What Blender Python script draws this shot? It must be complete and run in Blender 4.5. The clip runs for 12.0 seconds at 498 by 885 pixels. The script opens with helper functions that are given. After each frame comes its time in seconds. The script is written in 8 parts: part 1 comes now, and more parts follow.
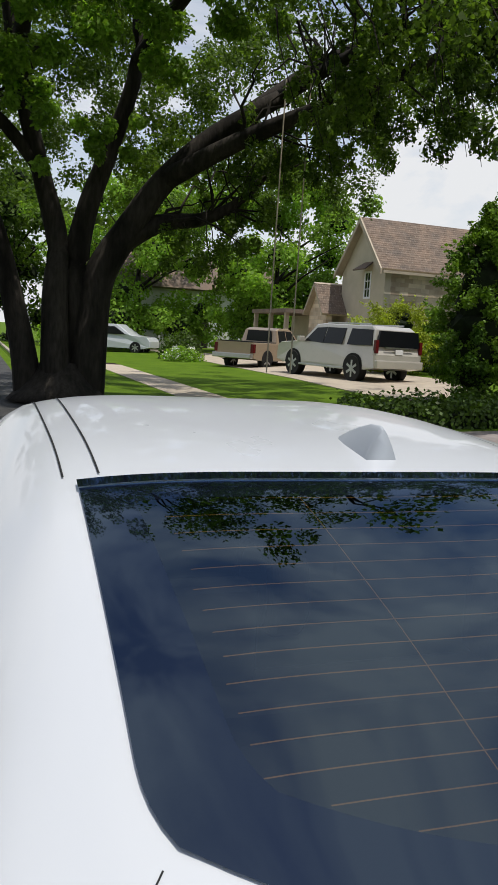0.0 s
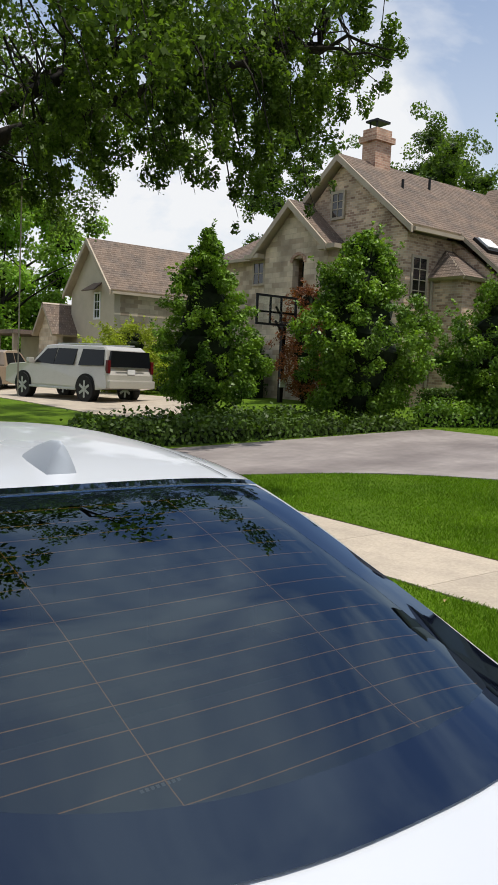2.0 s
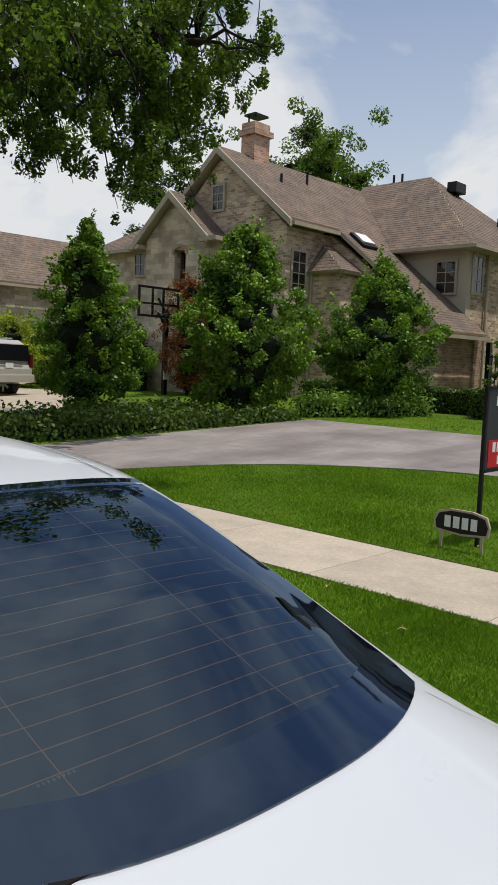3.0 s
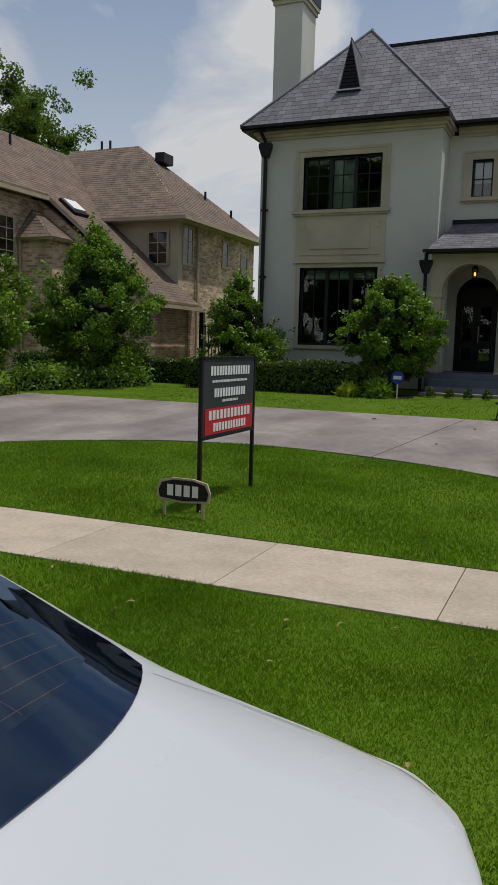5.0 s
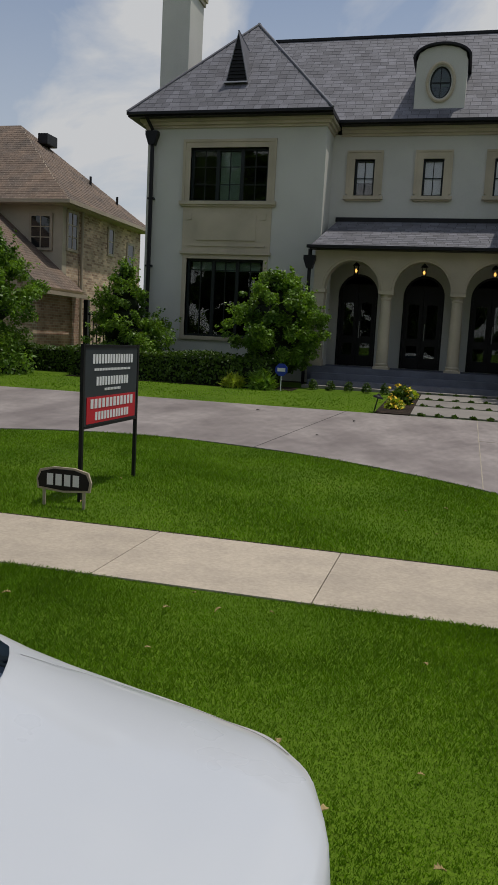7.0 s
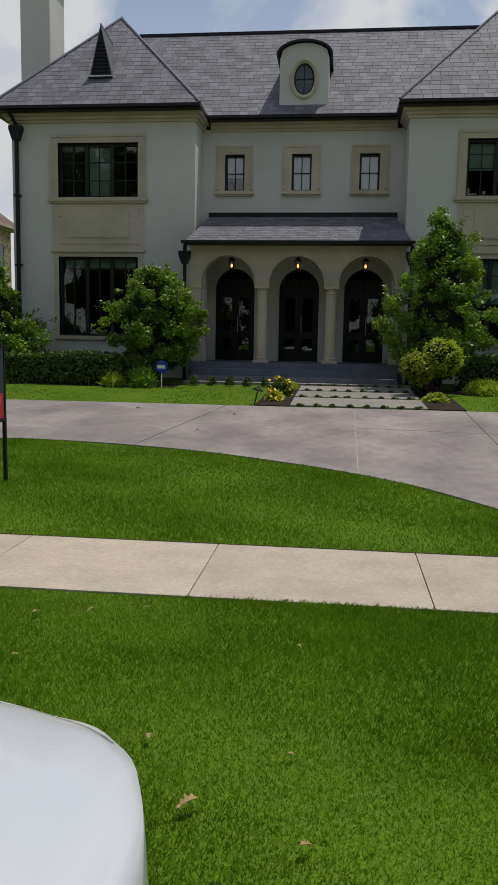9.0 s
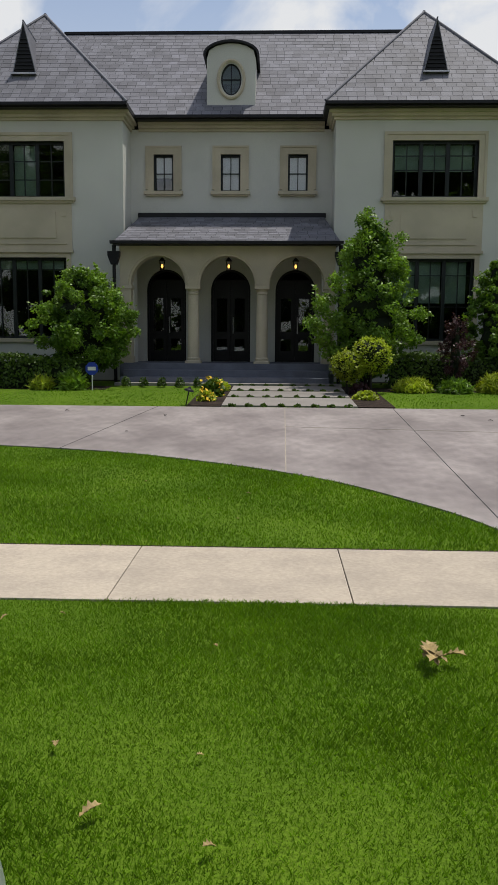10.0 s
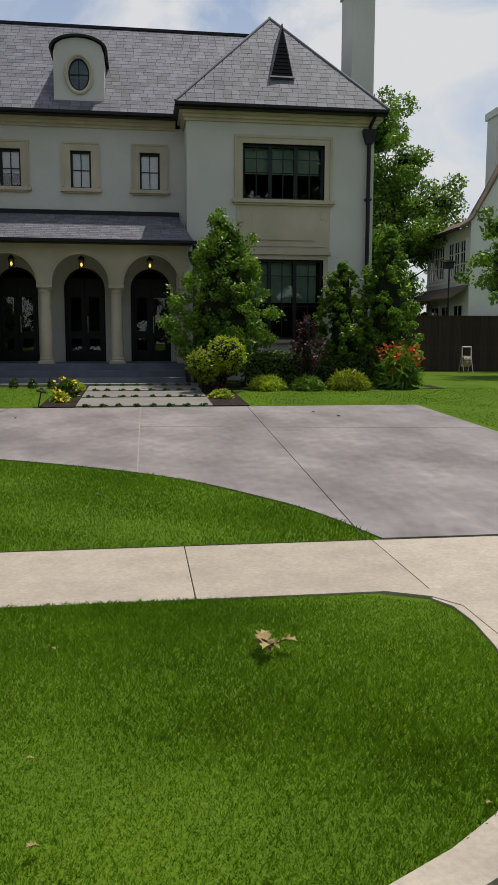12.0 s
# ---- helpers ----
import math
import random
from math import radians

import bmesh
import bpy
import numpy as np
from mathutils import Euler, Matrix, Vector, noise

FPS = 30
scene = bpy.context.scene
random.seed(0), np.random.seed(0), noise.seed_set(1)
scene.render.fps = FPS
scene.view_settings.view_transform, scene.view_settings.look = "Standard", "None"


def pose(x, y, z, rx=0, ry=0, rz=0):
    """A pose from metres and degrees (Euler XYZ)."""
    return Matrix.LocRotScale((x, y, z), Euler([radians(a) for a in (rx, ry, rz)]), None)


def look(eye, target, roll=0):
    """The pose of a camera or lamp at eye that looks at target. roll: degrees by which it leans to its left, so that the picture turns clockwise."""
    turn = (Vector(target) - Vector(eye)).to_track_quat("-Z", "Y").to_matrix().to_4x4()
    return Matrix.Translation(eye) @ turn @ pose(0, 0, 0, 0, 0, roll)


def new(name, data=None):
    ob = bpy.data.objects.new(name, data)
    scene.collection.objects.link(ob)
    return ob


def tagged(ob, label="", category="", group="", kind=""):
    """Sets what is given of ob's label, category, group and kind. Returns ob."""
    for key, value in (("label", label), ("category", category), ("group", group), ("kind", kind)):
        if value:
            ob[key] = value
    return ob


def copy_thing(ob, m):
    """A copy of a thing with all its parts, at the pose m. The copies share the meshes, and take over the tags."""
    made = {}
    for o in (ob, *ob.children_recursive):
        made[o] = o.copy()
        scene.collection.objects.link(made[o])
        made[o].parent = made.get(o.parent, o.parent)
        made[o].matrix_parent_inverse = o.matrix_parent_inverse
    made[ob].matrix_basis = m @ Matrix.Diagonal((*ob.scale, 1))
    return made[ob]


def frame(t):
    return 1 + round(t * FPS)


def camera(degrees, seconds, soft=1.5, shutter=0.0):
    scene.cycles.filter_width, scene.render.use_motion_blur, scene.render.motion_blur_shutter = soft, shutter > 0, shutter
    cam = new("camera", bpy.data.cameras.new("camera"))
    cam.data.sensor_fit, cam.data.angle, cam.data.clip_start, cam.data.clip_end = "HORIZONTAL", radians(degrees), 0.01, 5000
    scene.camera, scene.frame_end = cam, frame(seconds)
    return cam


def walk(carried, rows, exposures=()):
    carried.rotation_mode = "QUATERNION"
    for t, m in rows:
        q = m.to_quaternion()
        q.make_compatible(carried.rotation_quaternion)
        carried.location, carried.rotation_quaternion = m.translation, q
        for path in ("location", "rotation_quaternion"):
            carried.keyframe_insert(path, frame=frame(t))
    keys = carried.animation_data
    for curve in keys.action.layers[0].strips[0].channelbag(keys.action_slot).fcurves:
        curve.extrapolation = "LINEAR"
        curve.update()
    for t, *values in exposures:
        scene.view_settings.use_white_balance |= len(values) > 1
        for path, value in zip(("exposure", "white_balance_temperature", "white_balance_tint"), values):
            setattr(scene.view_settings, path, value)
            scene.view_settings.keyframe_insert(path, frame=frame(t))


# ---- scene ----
cam = camera(35.2, 12.0)
PATH = [
    (0, (0.509, -0.740, 1.495), (-1.357, -0.073, 1.226), 3.5),
    (0.5, (0.531, -0.684, 1.491), (-1.264, 0.161, 1.240), 3.9),
    (1, (0.587, -0.686, 1.490), (-1.140, 0.299, 1.271), 3.6),
    (1.5, (0.624, -0.684, 1.491), (-0.994, 0.477, 1.302), 3.0),
    (2, (0.636, -0.658, 1.495), (-0.924, 0.580, 1.311), 2.5),
    (2.5, (0.694, -0.687, 1.508), (-0.787, 0.644, 1.319), 2.1),
    (3, (0.684, -0.699, 1.519), (-0.677, 0.753, 1.325), 2.2),
    (3.5, (0.654, -0.704, 1.534), (-0.609, 0.834, 1.34), 2.2),
    (3.7, (0.654, -0.739, 1.554), (-0.534, 0.859, 1.366), 2.7),
    (5.3, (0.686, -0.65, 1.543), (-0.038, 1.198, 1.294), 1.4),
    (5.5, (0.698, -0.669, 1.543), (-0.002, 1.189, 1.298), 1.5),
    (6, (0.711, -0.667, 1.54), (0.105, 1.222, 1.287), 1.9),
    (6.5, (0.724, -0.686, 1.541), (0.174, 1.219, 1.279), 2.4),
    (6.7, (0.721, -0.702, 1.544), (0.19, 1.208, 1.282), 2.8),
    (8.3, (0.785, -0.65, 1.48), (0.448, 1.305, 1.228), 1.2),
    (8.5, (0.795, -0.657, 1.492), (0.484, 1.302, 1.236), 1.3),
    (9, (0.847, -0.64, 1.5), (0.623, 1.331, 1.245), 1.0),
    (9.5, (0.914, -0.615, 1.493), (0.74, 1.361, 1.238), 0.8),
    (9.8, (0.958, -0.623, 1.505), (0.845, 1.358, 1.253), 0.6),
    (10, (0.975, -0.611, 1.489), (0.905, 1.372, 1.238), 0.4),
    (10.5, (1.023, -0.605, 1.485), (0.991, 1.379, 1.23), 0.0),
    (11, (1.06, -0.609, 1.478), (1.169, 1.371, 1.223), 0.3),
    (11.5, (1.095, -0.658, 1.492), (1.249, 1.32, 1.239), 0.1),
    (12, (1.125, -0.696, 1.504), (1.397, 1.269, 1.251), 0.1),
]
walk(cam, [(t, look(e, g, r)) for t, e, g, r in PATH], exposures=[(0, 0.10), (1.0, 0.36), (2.0, 0.24), (2.5, 0.10), (3.5, -0.08), (5.5, -0.44), (6.5, -0.48), (8.5, -0.30), (9.5, -0.16), (10, 0.02), (12, -0.13)])

# ---- world, sun, exposure ----
SUN = Vector((0.26, 0.15, 1.0)).normalized()
world = bpy.data.worlds.new("sky")
scene.world = world
world.use_nodes = True
wn = world.node_tree
sky = wn.nodes.new("ShaderNodeTexSky")
sky.sky_type, sky.sun_disc = 'NISHITA', False
sky.sun_elevation = math.asin(SUN.z)
sky.sun_rotation = math.atan2(SUN.x, SUN.y)
sky.air_density, sky.dust_density = 1.0, 1.2
wco = wn.nodes.new("ShaderNodeTexCoord")
wmap = wn.nodes.new("ShaderNodeMapping")
wmap.inputs["Rotation"].default_value = (0, 0, 0.6)
wmap.inputs["Scale"].default_value = (1.7, 0.9, 2.4)
wnoise = wn.nodes.new("ShaderNodeTexNoise")
wnoise.inputs["Scale"].default_value, wnoise.inputs["Detail"].default_value = 2.1, 7
wnoise.inputs["Roughness"].default_value, wnoise.inputs["Distortion"].default_value = 0.55, 0.5
wramp = wn.nodes.new("ShaderNodeValToRGB")
wramp.color_ramp.elements[0].position, wramp.color_ramp.elements[1].position = 0.43, 0.62
wsep, whaze, wadd = wn.nodes.new("ShaderNodeSeparateXYZ"), wn.nodes.new("ShaderNodeMapRange"), wn.nodes.new("ShaderNodeMath")
whaze.inputs["From Min"].default_value, whaze.inputs["From Max"].default_value = 0.05, 0.50
whaze.inputs["To Min"].default_value, whaze.inputs["To Max"].default_value = 0.75, 0.0
wadd.use_clamp = True
wn.links.new(wco.outputs["Generated"], wsep.inputs[0])
wn.links.new(wsep.outputs["Z"], whaze.inputs["Value"])
wn.links.new(whaze.outputs["Result"], wadd.inputs[0])
wn.links.new(wramp.outputs["Color"], wadd.inputs[1])
wmix = wn.nodes.new("ShaderNodeMixRGB")
wmix.inputs["Color2"].default_value = (5.9, 6.0, 6.15, 1)
wn.links.new(wco.outputs["Generated"], wmap.inputs["Vector"])
wn.links.new(wmap.outputs["Vector"], wnoise.inputs["Vector"])
wn.links.new(wnoise.outputs["Fac"], wramp.inputs["Fac"])
wn.links.new(wadd.outputs[0], wmix.inputs["Fac"])
wn.links.new(sky.outputs["Color"], wmix.inputs["Color1"])
wn.links.new(wmix.outputs["Color"], wn.nodes["Background"].inputs["Color"])
wn.nodes["Background"].inputs["Strength"].default_value = 0.128
sun = new("sun", bpy.data.lights.new("sun", 'SUN'))
sun.data.energy, sun.data.angle, sun.data.color = 3.6, radians(0.6), (1.0, 0.95, 0.87)
sun.matrix_world = look(SUN * 60, (0, 0, 0))

# ---- materials ----


def mat(name, col, rough=0.7, metal=0.0, var=0.15, scale=3.0, fine=40.0, bump=0.1, alt=None, spec=0.3, rnd=0.0,
        island=0.0, coat=0.0, stretch=(1, 1, 1), trans=0.0):
    """Two scales of colour variation, fine relief, and a roughness that wanders."""
    m = bpy.data.materials.new(name)
    m.use_nodes = True
    nt, n, ln = m.node_tree, m.node_tree.nodes, m.node_tree.links
    p = n["Principled BSDF"]
    p.inputs["Metallic"].default_value = metal
    p.inputs["Specular IOR Level"].default_value = spec
    p.inputs["Coat Weight"].default_value = coat
    p.inputs["Coat Roughness"].default_value = 0.03
    tc, mp = n.new("ShaderNodeTexCoord"), n.new("ShaderNodeMapping")
    mp.inputs["Scale"].default_value = stretch
    ln.new(tc.outputs["Object"], mp.inputs["Vector"])
    big, small = n.new("ShaderNodeTexNoise"), n.new("ShaderNodeTexNoise")
    big.inputs["Scale"].default_value, big.inputs["Detail"].default_value = scale, 5
    small.inputs["Scale"].default_value, small.inputs["Detail"].default_value = fine, 4
    for t in (big, small):
        ln.new(mp.outputs["Vector"], t.inputs["Vector"])
    mix = n.new("ShaderNodeMixRGB")
    alt = alt or tuple(c * (1 - 2.2 * var) for c in col)
    mix.inputs["Color1"].default_value, mix.inputs["Color2"].default_value = (*col, 1), (*alt, 1)
    ramp = n.new("ShaderNodeMapRange")
    ramp.inputs["From Min"].default_value, ramp.inputs["From Max"].default_value = 0.35, 0.68
    ln.new(big.outputs["Fac"], ramp.inputs["Value"])
    ln.new(ramp.outputs["Result"], mix.inputs["Fac"])
    hsv = n.new("ShaderNodeHueSaturation")
    ln.new(mix.outputs["Color"], hsv.inputs["Color"])
    val = n.new("ShaderNodeMapRange")
    val.inputs["From Min"].default_value, val.inputs["From Max"].default_value = 0.3, 0.7
    val.inputs["To Min"].default_value, val.inputs["To Max"].default_value = 1 - var, 1 + var
    ln.new(small.outputs["Fac"], val.inputs["Value"])
    last = val.outputs["Result"]
    for amount, node, sock in ((rnd, "ShaderNodeObjectInfo", "Random"), (island, "ShaderNodeNewGeometry", "Random Per Island")):
        if amount:
            src, r, mul = n.new(node), n.new("ShaderNodeMapRange"), n.new("ShaderNodeMath")
            r.inputs["To Min"].default_value, r.inputs["To Max"].default_value = 1 - amount, 1 + amount
            mul.operation = 'MULTIPLY'
            ln.new(src.outputs[sock], r.inputs["Value"])
            ln.new(r.outputs["Result"], mul.inputs[0])
            ln.new(last, mul.inputs[1])
            last = mul.outputs[0]
    ln.new(last, hsv.inputs["Value"])
    ln.new(hsv.outputs["Color"], p.inputs["Base Color"])
    rr = n.new("ShaderNodeMapRange")
    rr.inputs["To Min"].default_value, rr.inputs["To Max"].default_value = max(0.02, rough - 0.08), min(1, rough + 0.08)
    ln.new(small.outputs["Fac"], rr.inputs["Value"])
    ln.new(rr.outputs["Result"], p.inputs["Roughness"])
    if bump:
        b = n.new("ShaderNodeBump")
        b.inputs["Strength"].default_value, b.inputs["Distance"].default_value = bump, 0.02
        ln.new(small.outputs["Fac"], b.inputs["Height"])
        ln.new(b.outputs["Normal"], p.inputs["Normal"])
    if trans:
        tr, mx = n.new("ShaderNodeBsdfTranslucent"), n.new("ShaderNodeMixShader")
        bright = n.new("ShaderNodeMixRGB")
        bright.blend_type = 'MULTIPLY'
        bright.inputs["Fac"].default_value = 1
        bright.inputs["Color2"].default_value = (1.5, 1.6, 0.6, 1)
        ln.new(hsv.outputs["Color"], bright.inputs["Color1"])
        ln.new(bright.outputs["Color"], tr.inputs["Color"])
        mx.inputs["Fac"].default_value = trans
        ln.new(p.outputs["BSDF"], mx.inputs[1])
        ln.new(tr.outputs["BSDF"], mx.inputs[2])
        ln.new(mx.outputs["Shader"], n["Material Output"].inputs["Surface"])
    return m


def glass_mat(name, tint, rough=0.02, ior=1.55, gloss=(1, 1, 1), under="ShaderNodeBsdfTransparent"):
    """Dark or clear window glass: a glossy coat over tinted, see-through glass."""
    m = bpy.data.materials.new(name)
    m.use_nodes = True
    n, ln = m.node_tree.nodes, m.node_tree.links
    n.remove(n["Principled BSDF"])
    tr, gl, mx, fr = (n.new(k) for k in (under, "ShaderNodeBsdfGlossy", "ShaderNodeMixShader", "ShaderNodeFresnel"))
    tr.inputs["Color"].default_value = (*tint, 1)
    gl.inputs["Roughness"].default_value = rough
    fr.inputs["IOR"].default_value = ior
    gl.inputs["Color"].default_value = (*gloss, 1)
    ln.new(fr.outputs["Fac"], mx.inputs["Fac"])
    ln.new(tr.outputs["BSDF"], mx.inputs[1])
    ln.new(gl.outputs["BSDF"], mx.inputs[2])
    ln.new(mx.outputs["Shader"], n["Material Output"].inputs["Surface"])
    return m


STUCCO = mat("warm grey painted brick", (0.583, 0.575, 0.522), 0.85, var=0.06, scale=0.6, fine=55, bump=0.12)
STONE = mat("cream cast stone", (0.53, 0.465, 0.345), 0.8, var=0.10, scale=1.2, fine=60, bump=0.12)
SLATE = mat("blue grey slate", (0.1579, 0.1579, 0.1798), 0.66, var=0.14, scale=2.0, fine=30, bump=0.2, spec=0.22, island=0.24, alt=(0.1243, 0.1243, 0.1394))
SLATE_BED = mat("dark roofing felt", (0.05, 0.05, 0.055), 0.9)
SHINGLE = mat("brown asphalt shingle", (0.1974, 0.1428, 0.1075), 0.9, var=0.22, scale=1.4, fine=24, bump=0.3, alt=(0.1302, 0.105, 0.0882), island=0.16)
DARKMETAL = mat("dark bronze metal", (0.020, 0.020, 0.022), 0.45, metal=0.5, var=0.1)
IRON = mat("black wrought iron", (0.008, 0.008, 0.009), 0.4, metal=0.3, var=0.1)
WINFRAME = mat("black green window paint", (0.012, 0.017, 0.017), 0.4, var=0.1)
LAWN = mat("clipped lawn", (0.09072, 0.1554, 0.01008), 0.95, var=0.30, scale=1.1, fine=70, bump=0.6, alt=(0.06426, 0.1218, 0.00756), spec=0.1)
SOIL = mat("dark bark mulch", (0.045, 0.030, 0.022), 0.95, var=0.35, scale=6, fine=60, bump=0.9, spec=0.2)
WALK = mat("beige brushed concrete", (0.4452, 0.3822, 0.3024), 0.85, var=0.11, scale=2.2, fine=38, bump=0.15, rnd=0.08, alt=(0.3528, 0.3024, 0.2436))
DRIVE = mat("stained grey concrete", (0.2898, 0.2562, 0.2436), 0.6, var=0.15, scale=1.1, fine=9, bump=0.08, alt=(0.1722, 0.1478, 0.1428), stretch=(1, 0.6, 1))
ROADM = mat("worn asphalt", (0.07, 0.07, 0.07), 0.9, var=0.2, scale=1, fine=80, bump=0.4)
KERBM = mat("pale kerb concrete", (0.3864, 0.3444, 0.2772), 0.85, var=0.1, scale=2, fine=50, bump=0.2)
TRIMM = mat("tan painted trim", (0.44, 0.37, 0.28), 0.6, var=0.07, scale=2)
SIDING = mat("cream painted boards", (0.50, 0.44, 0.34), 0.8, var=0.06, scale=1.5)
WHITEWALL = mat("white painted render", (0.70, 0.69, 0.66), 0.85, var=0.05, scale=0.8)
BARK = mat("grey brown oak bark", (0.04, 0.0344, 0.0288), 0.95, var=0.35, scale=2.5, fine=16, bump=1.0, stretch=(1, 1, 0.25), spec=0.2)
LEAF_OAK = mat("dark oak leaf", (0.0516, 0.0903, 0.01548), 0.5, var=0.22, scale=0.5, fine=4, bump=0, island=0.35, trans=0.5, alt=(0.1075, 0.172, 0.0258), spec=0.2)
# Brighter leaf green; on the oak its colour stands in for sunlit sprays.
LEAF_BRIGHT = mat("bright green leaf", (0.225, 0.370, 0.055), 0.5, var=0.2, scale=0.5, fine=4, bump=0, island=0.35, trans=0.5, spec=0.2)
LEAF_SHRUB = mat("glossy shrub leaf", (0.064, 0.132, 0.018), 0.42, var=0.2, scale=1.3, fine=5, bump=0, island=0.42, trans=0.30, alt=(0.185, 0.305, 0.032), spec=0.25)
LEAF_HEDGE = mat("box hedge leaf", (0.06433, 0.1173, 0.01362), 0.5, var=0.2, scale=0.9, fine=8, bump=0, island=0.4, trans=0.25)
LEAF_LIME = mat("lime green leaf", (0.3367, 0.4063, 0.03483), 0.5, var=0.2, scale=0.9, fine=8, bump=0, island=0.35, trans=0.35)
LEAF_PLUM = mat("dark plum leaf", (0.060, 0.024, 0.030), 0.5, var=0.2, bump=0, island=0.35, trans=0.2)
LEAF_RUST = mat("rusty maple leaf", (0.25, 0.085, 0.030), 0.5, var=0.2, bump=0, island=0.35, trans=0.3)
GRASSBLADE = mat("grass blade", (0.1432, 0.258, 0.01204), 0.55, var=0.15, scale=0.9, fine=3, bump=0, island=0.30, trans=0.30, alt=(0.09288, 0.1849, 0.0086), spec=0.2)
# Near-black green that stands in for shade deep inside crowns and hedges.
SHADECORE = mat("shaded crown core", (0.012, 0.022, 0.005), 0.9, var=0.3, scale=6)
PAINT = mat("white car paint", (0.505, 0.527, 0.560), 0.30, var=0.006, scale=1, fine=3, bump=0, coat=0.55)
FINPAINT = mat("matt silver white plastic", (0.34, 0.37, 0.41), 0.45, var=0.01, bump=0)
SILVER = mat("silver car paint", (0.50, 0.475, 0.43), 0.3, metal=0.25, var=0.02, bump=0, coat=0.8)
TAN = mat("tan truck paint", (0.33, 0.25, 0.175), 0.3, metal=0.2, var=0.03, bump=0, coat=0.8)
BLACKGLASS = glass_mat("black ceramic glass edge", (0.003, 0.004, 0.008), 0.03, 1.85, (0.50, 0.70, 1.0), "ShaderNodeBsdfDiffuse")
TINTED = glass_mat("tinted rear glass", (0.12, 0.15, 0.16), 0.012, 1.92, (0.60, 0.79, 1.0))
PANE = glass_mat("window glass", (0.80, 0.87, 0.83), 0.01, 1.5)
CLEARPANE = glass_mat("clear window glass", (0.93, 0.95, 0.96), 0.01, 1.6)
# Opaque near-black under the gloss stands in for unlit rooms behind.
FARPANE = glass_mat("black-backed window glass", (0.010, 0.012, 0.014), 0.02, 1.6, (1, 1, 1), "ShaderNodeBsdfDiffuse")
CLEAR = glass_mat("clear board", (0.92, 0.95, 0.95), 0.02, 1.2)
CARGLASS = mat("dark car glass", (0.008, 0.010, 0.012), 0.12, var=0.05, bump=0, spec=0.2)
RUBBER = mat("black rubber", (0.012, 0.012, 0.013), 0.7, var=0.1)
ALLOY = mat("brushed alloy", (0.45, 0.45, 0.46), 0.3, metal=0.9, var=0.05)
REDLENS = mat("red lamp lens", (0.10, 0.008, 0.010), 0.15, var=0.05, bump=0)
# Near-black colour that replaces the shade of rooms indoors.
DARKROOM = mat("near-black unlit interior", (0.012, 0.012, 0.012), 0.9)
CURTAIN = mat("pale green blind", (0.42, 0.47, 0.43), 0.9, var=0.08)
WHITEBLIND = mat("white window shade", (0.75, 0.76, 0.78), 0.9, var=0.03)
SIGNGREY = mat("charcoal sign panel", (0.035, 0.042, 0.048), 0.5, var=0.06, bump=0.02)
SIGNRED = mat("red sign panel", (0.52, 0.018, 0.030), 0.5, var=0.05, bump=0.02)
WHITEP = mat("white print", (0.72, 0.72, 0.72), 0.6, var=0.03, bump=0)
WOODFENCE = mat("dark stained fence", (0.050, 0.032, 0.022), 0.8, var=0.2, scale=3, fine=20, bump=0.2, stretch=(1, 1, 0.15), rnd=0.2)
COPPER = mat("copper heater line", (0.62, 0.26, 0.05), 0.5, var=0.1, bump=0)
PAVER = mat("grey paving stone", (0.252, 0.231, 0.21), 0.85, var=0.08, scale=1.5, fine=50, bump=0.15, rnd=0.06)
BLUESTONE = mat("blue grey step stone", (0.15, 0.16, 0.20), 0.7, var=0.12, scale=3)
DRYLEAF = mat("dry brown leaf", (0.42, 0.31, 0.13), 0.7, var=0.25, scale=30, fine=120)
ORANGE = mat("orange petals", (0.75, 0.12, 0.03), 0.6, var=0.15, bump=0, island=0.2, trans=0.2)
YELLOW = mat("yellow petals", (0.80, 0.55, 0.04), 0.6, var=0.1, bump=0)
BLUESIGN = mat("blue enamel", (0.02, 0.05, 0.35), 0.4, var=0.03, bump=0)

# ---- geometry helpers ----


def mesh_of(bm, material, name, smooth=False):
    me = bpy.data.meshes.new(name)
    bmesh.ops.recalc_face_normals(bm, faces=bm.faces)
    bm.to_mesh(me)
    bm.free()
    me.materials.append(material)
    if smooth:
        me.polygons.foreach_set("use_smooth", [True] * len(me.polygons))
    return me


def part(name, bm, material, parent, label="", smooth=False):
    ob = new(name, mesh_of(bm, material, name, smooth))
    ob.parent = parent
    return tagged(ob, label)


def thing(name, label, category, group="", kind="", at=(0, 0, 0), rz=0):
    ob = new(name)
    ob.empty_display_size = 0.1
    ob.matrix_world = pose(*at, 0, 0, rz)
    return tagged(ob, label, category, group, kind)


def solo(name, bm, material, label, category="", group="", kind="", smooth=False):
    return tagged(new(name, mesh_of(bm, material, name, smooth)), label, category, group, kind)


def box(bm, x0, y0, z0, x1, y1, z1, bev=0.0):
    vs = [bm.verts.new((x, y, z)) for x in (x0, x1) for y in (y0, y1) for z in (z0, z1)]
    fs = [bm.faces.new([vs[i] for i in q]) for q in ((0, 1, 3, 2), (4, 6, 7, 5), (0, 4, 5, 1), (2, 3, 7, 6), (0, 2, 6, 4), (1, 5, 7, 3))]
    if bev:
        bmesh.ops.bevel(bm, geom=list({e for f in fs for e in f.edges}), offset=bev, segments=2, affect='EDGES', profile=0.7)
    return bm


def boxes(*bs, bev=0.0):
    bm = bmesh.new()
    for b in bs:
        box(bm, *b, bev=bev)
    return bm


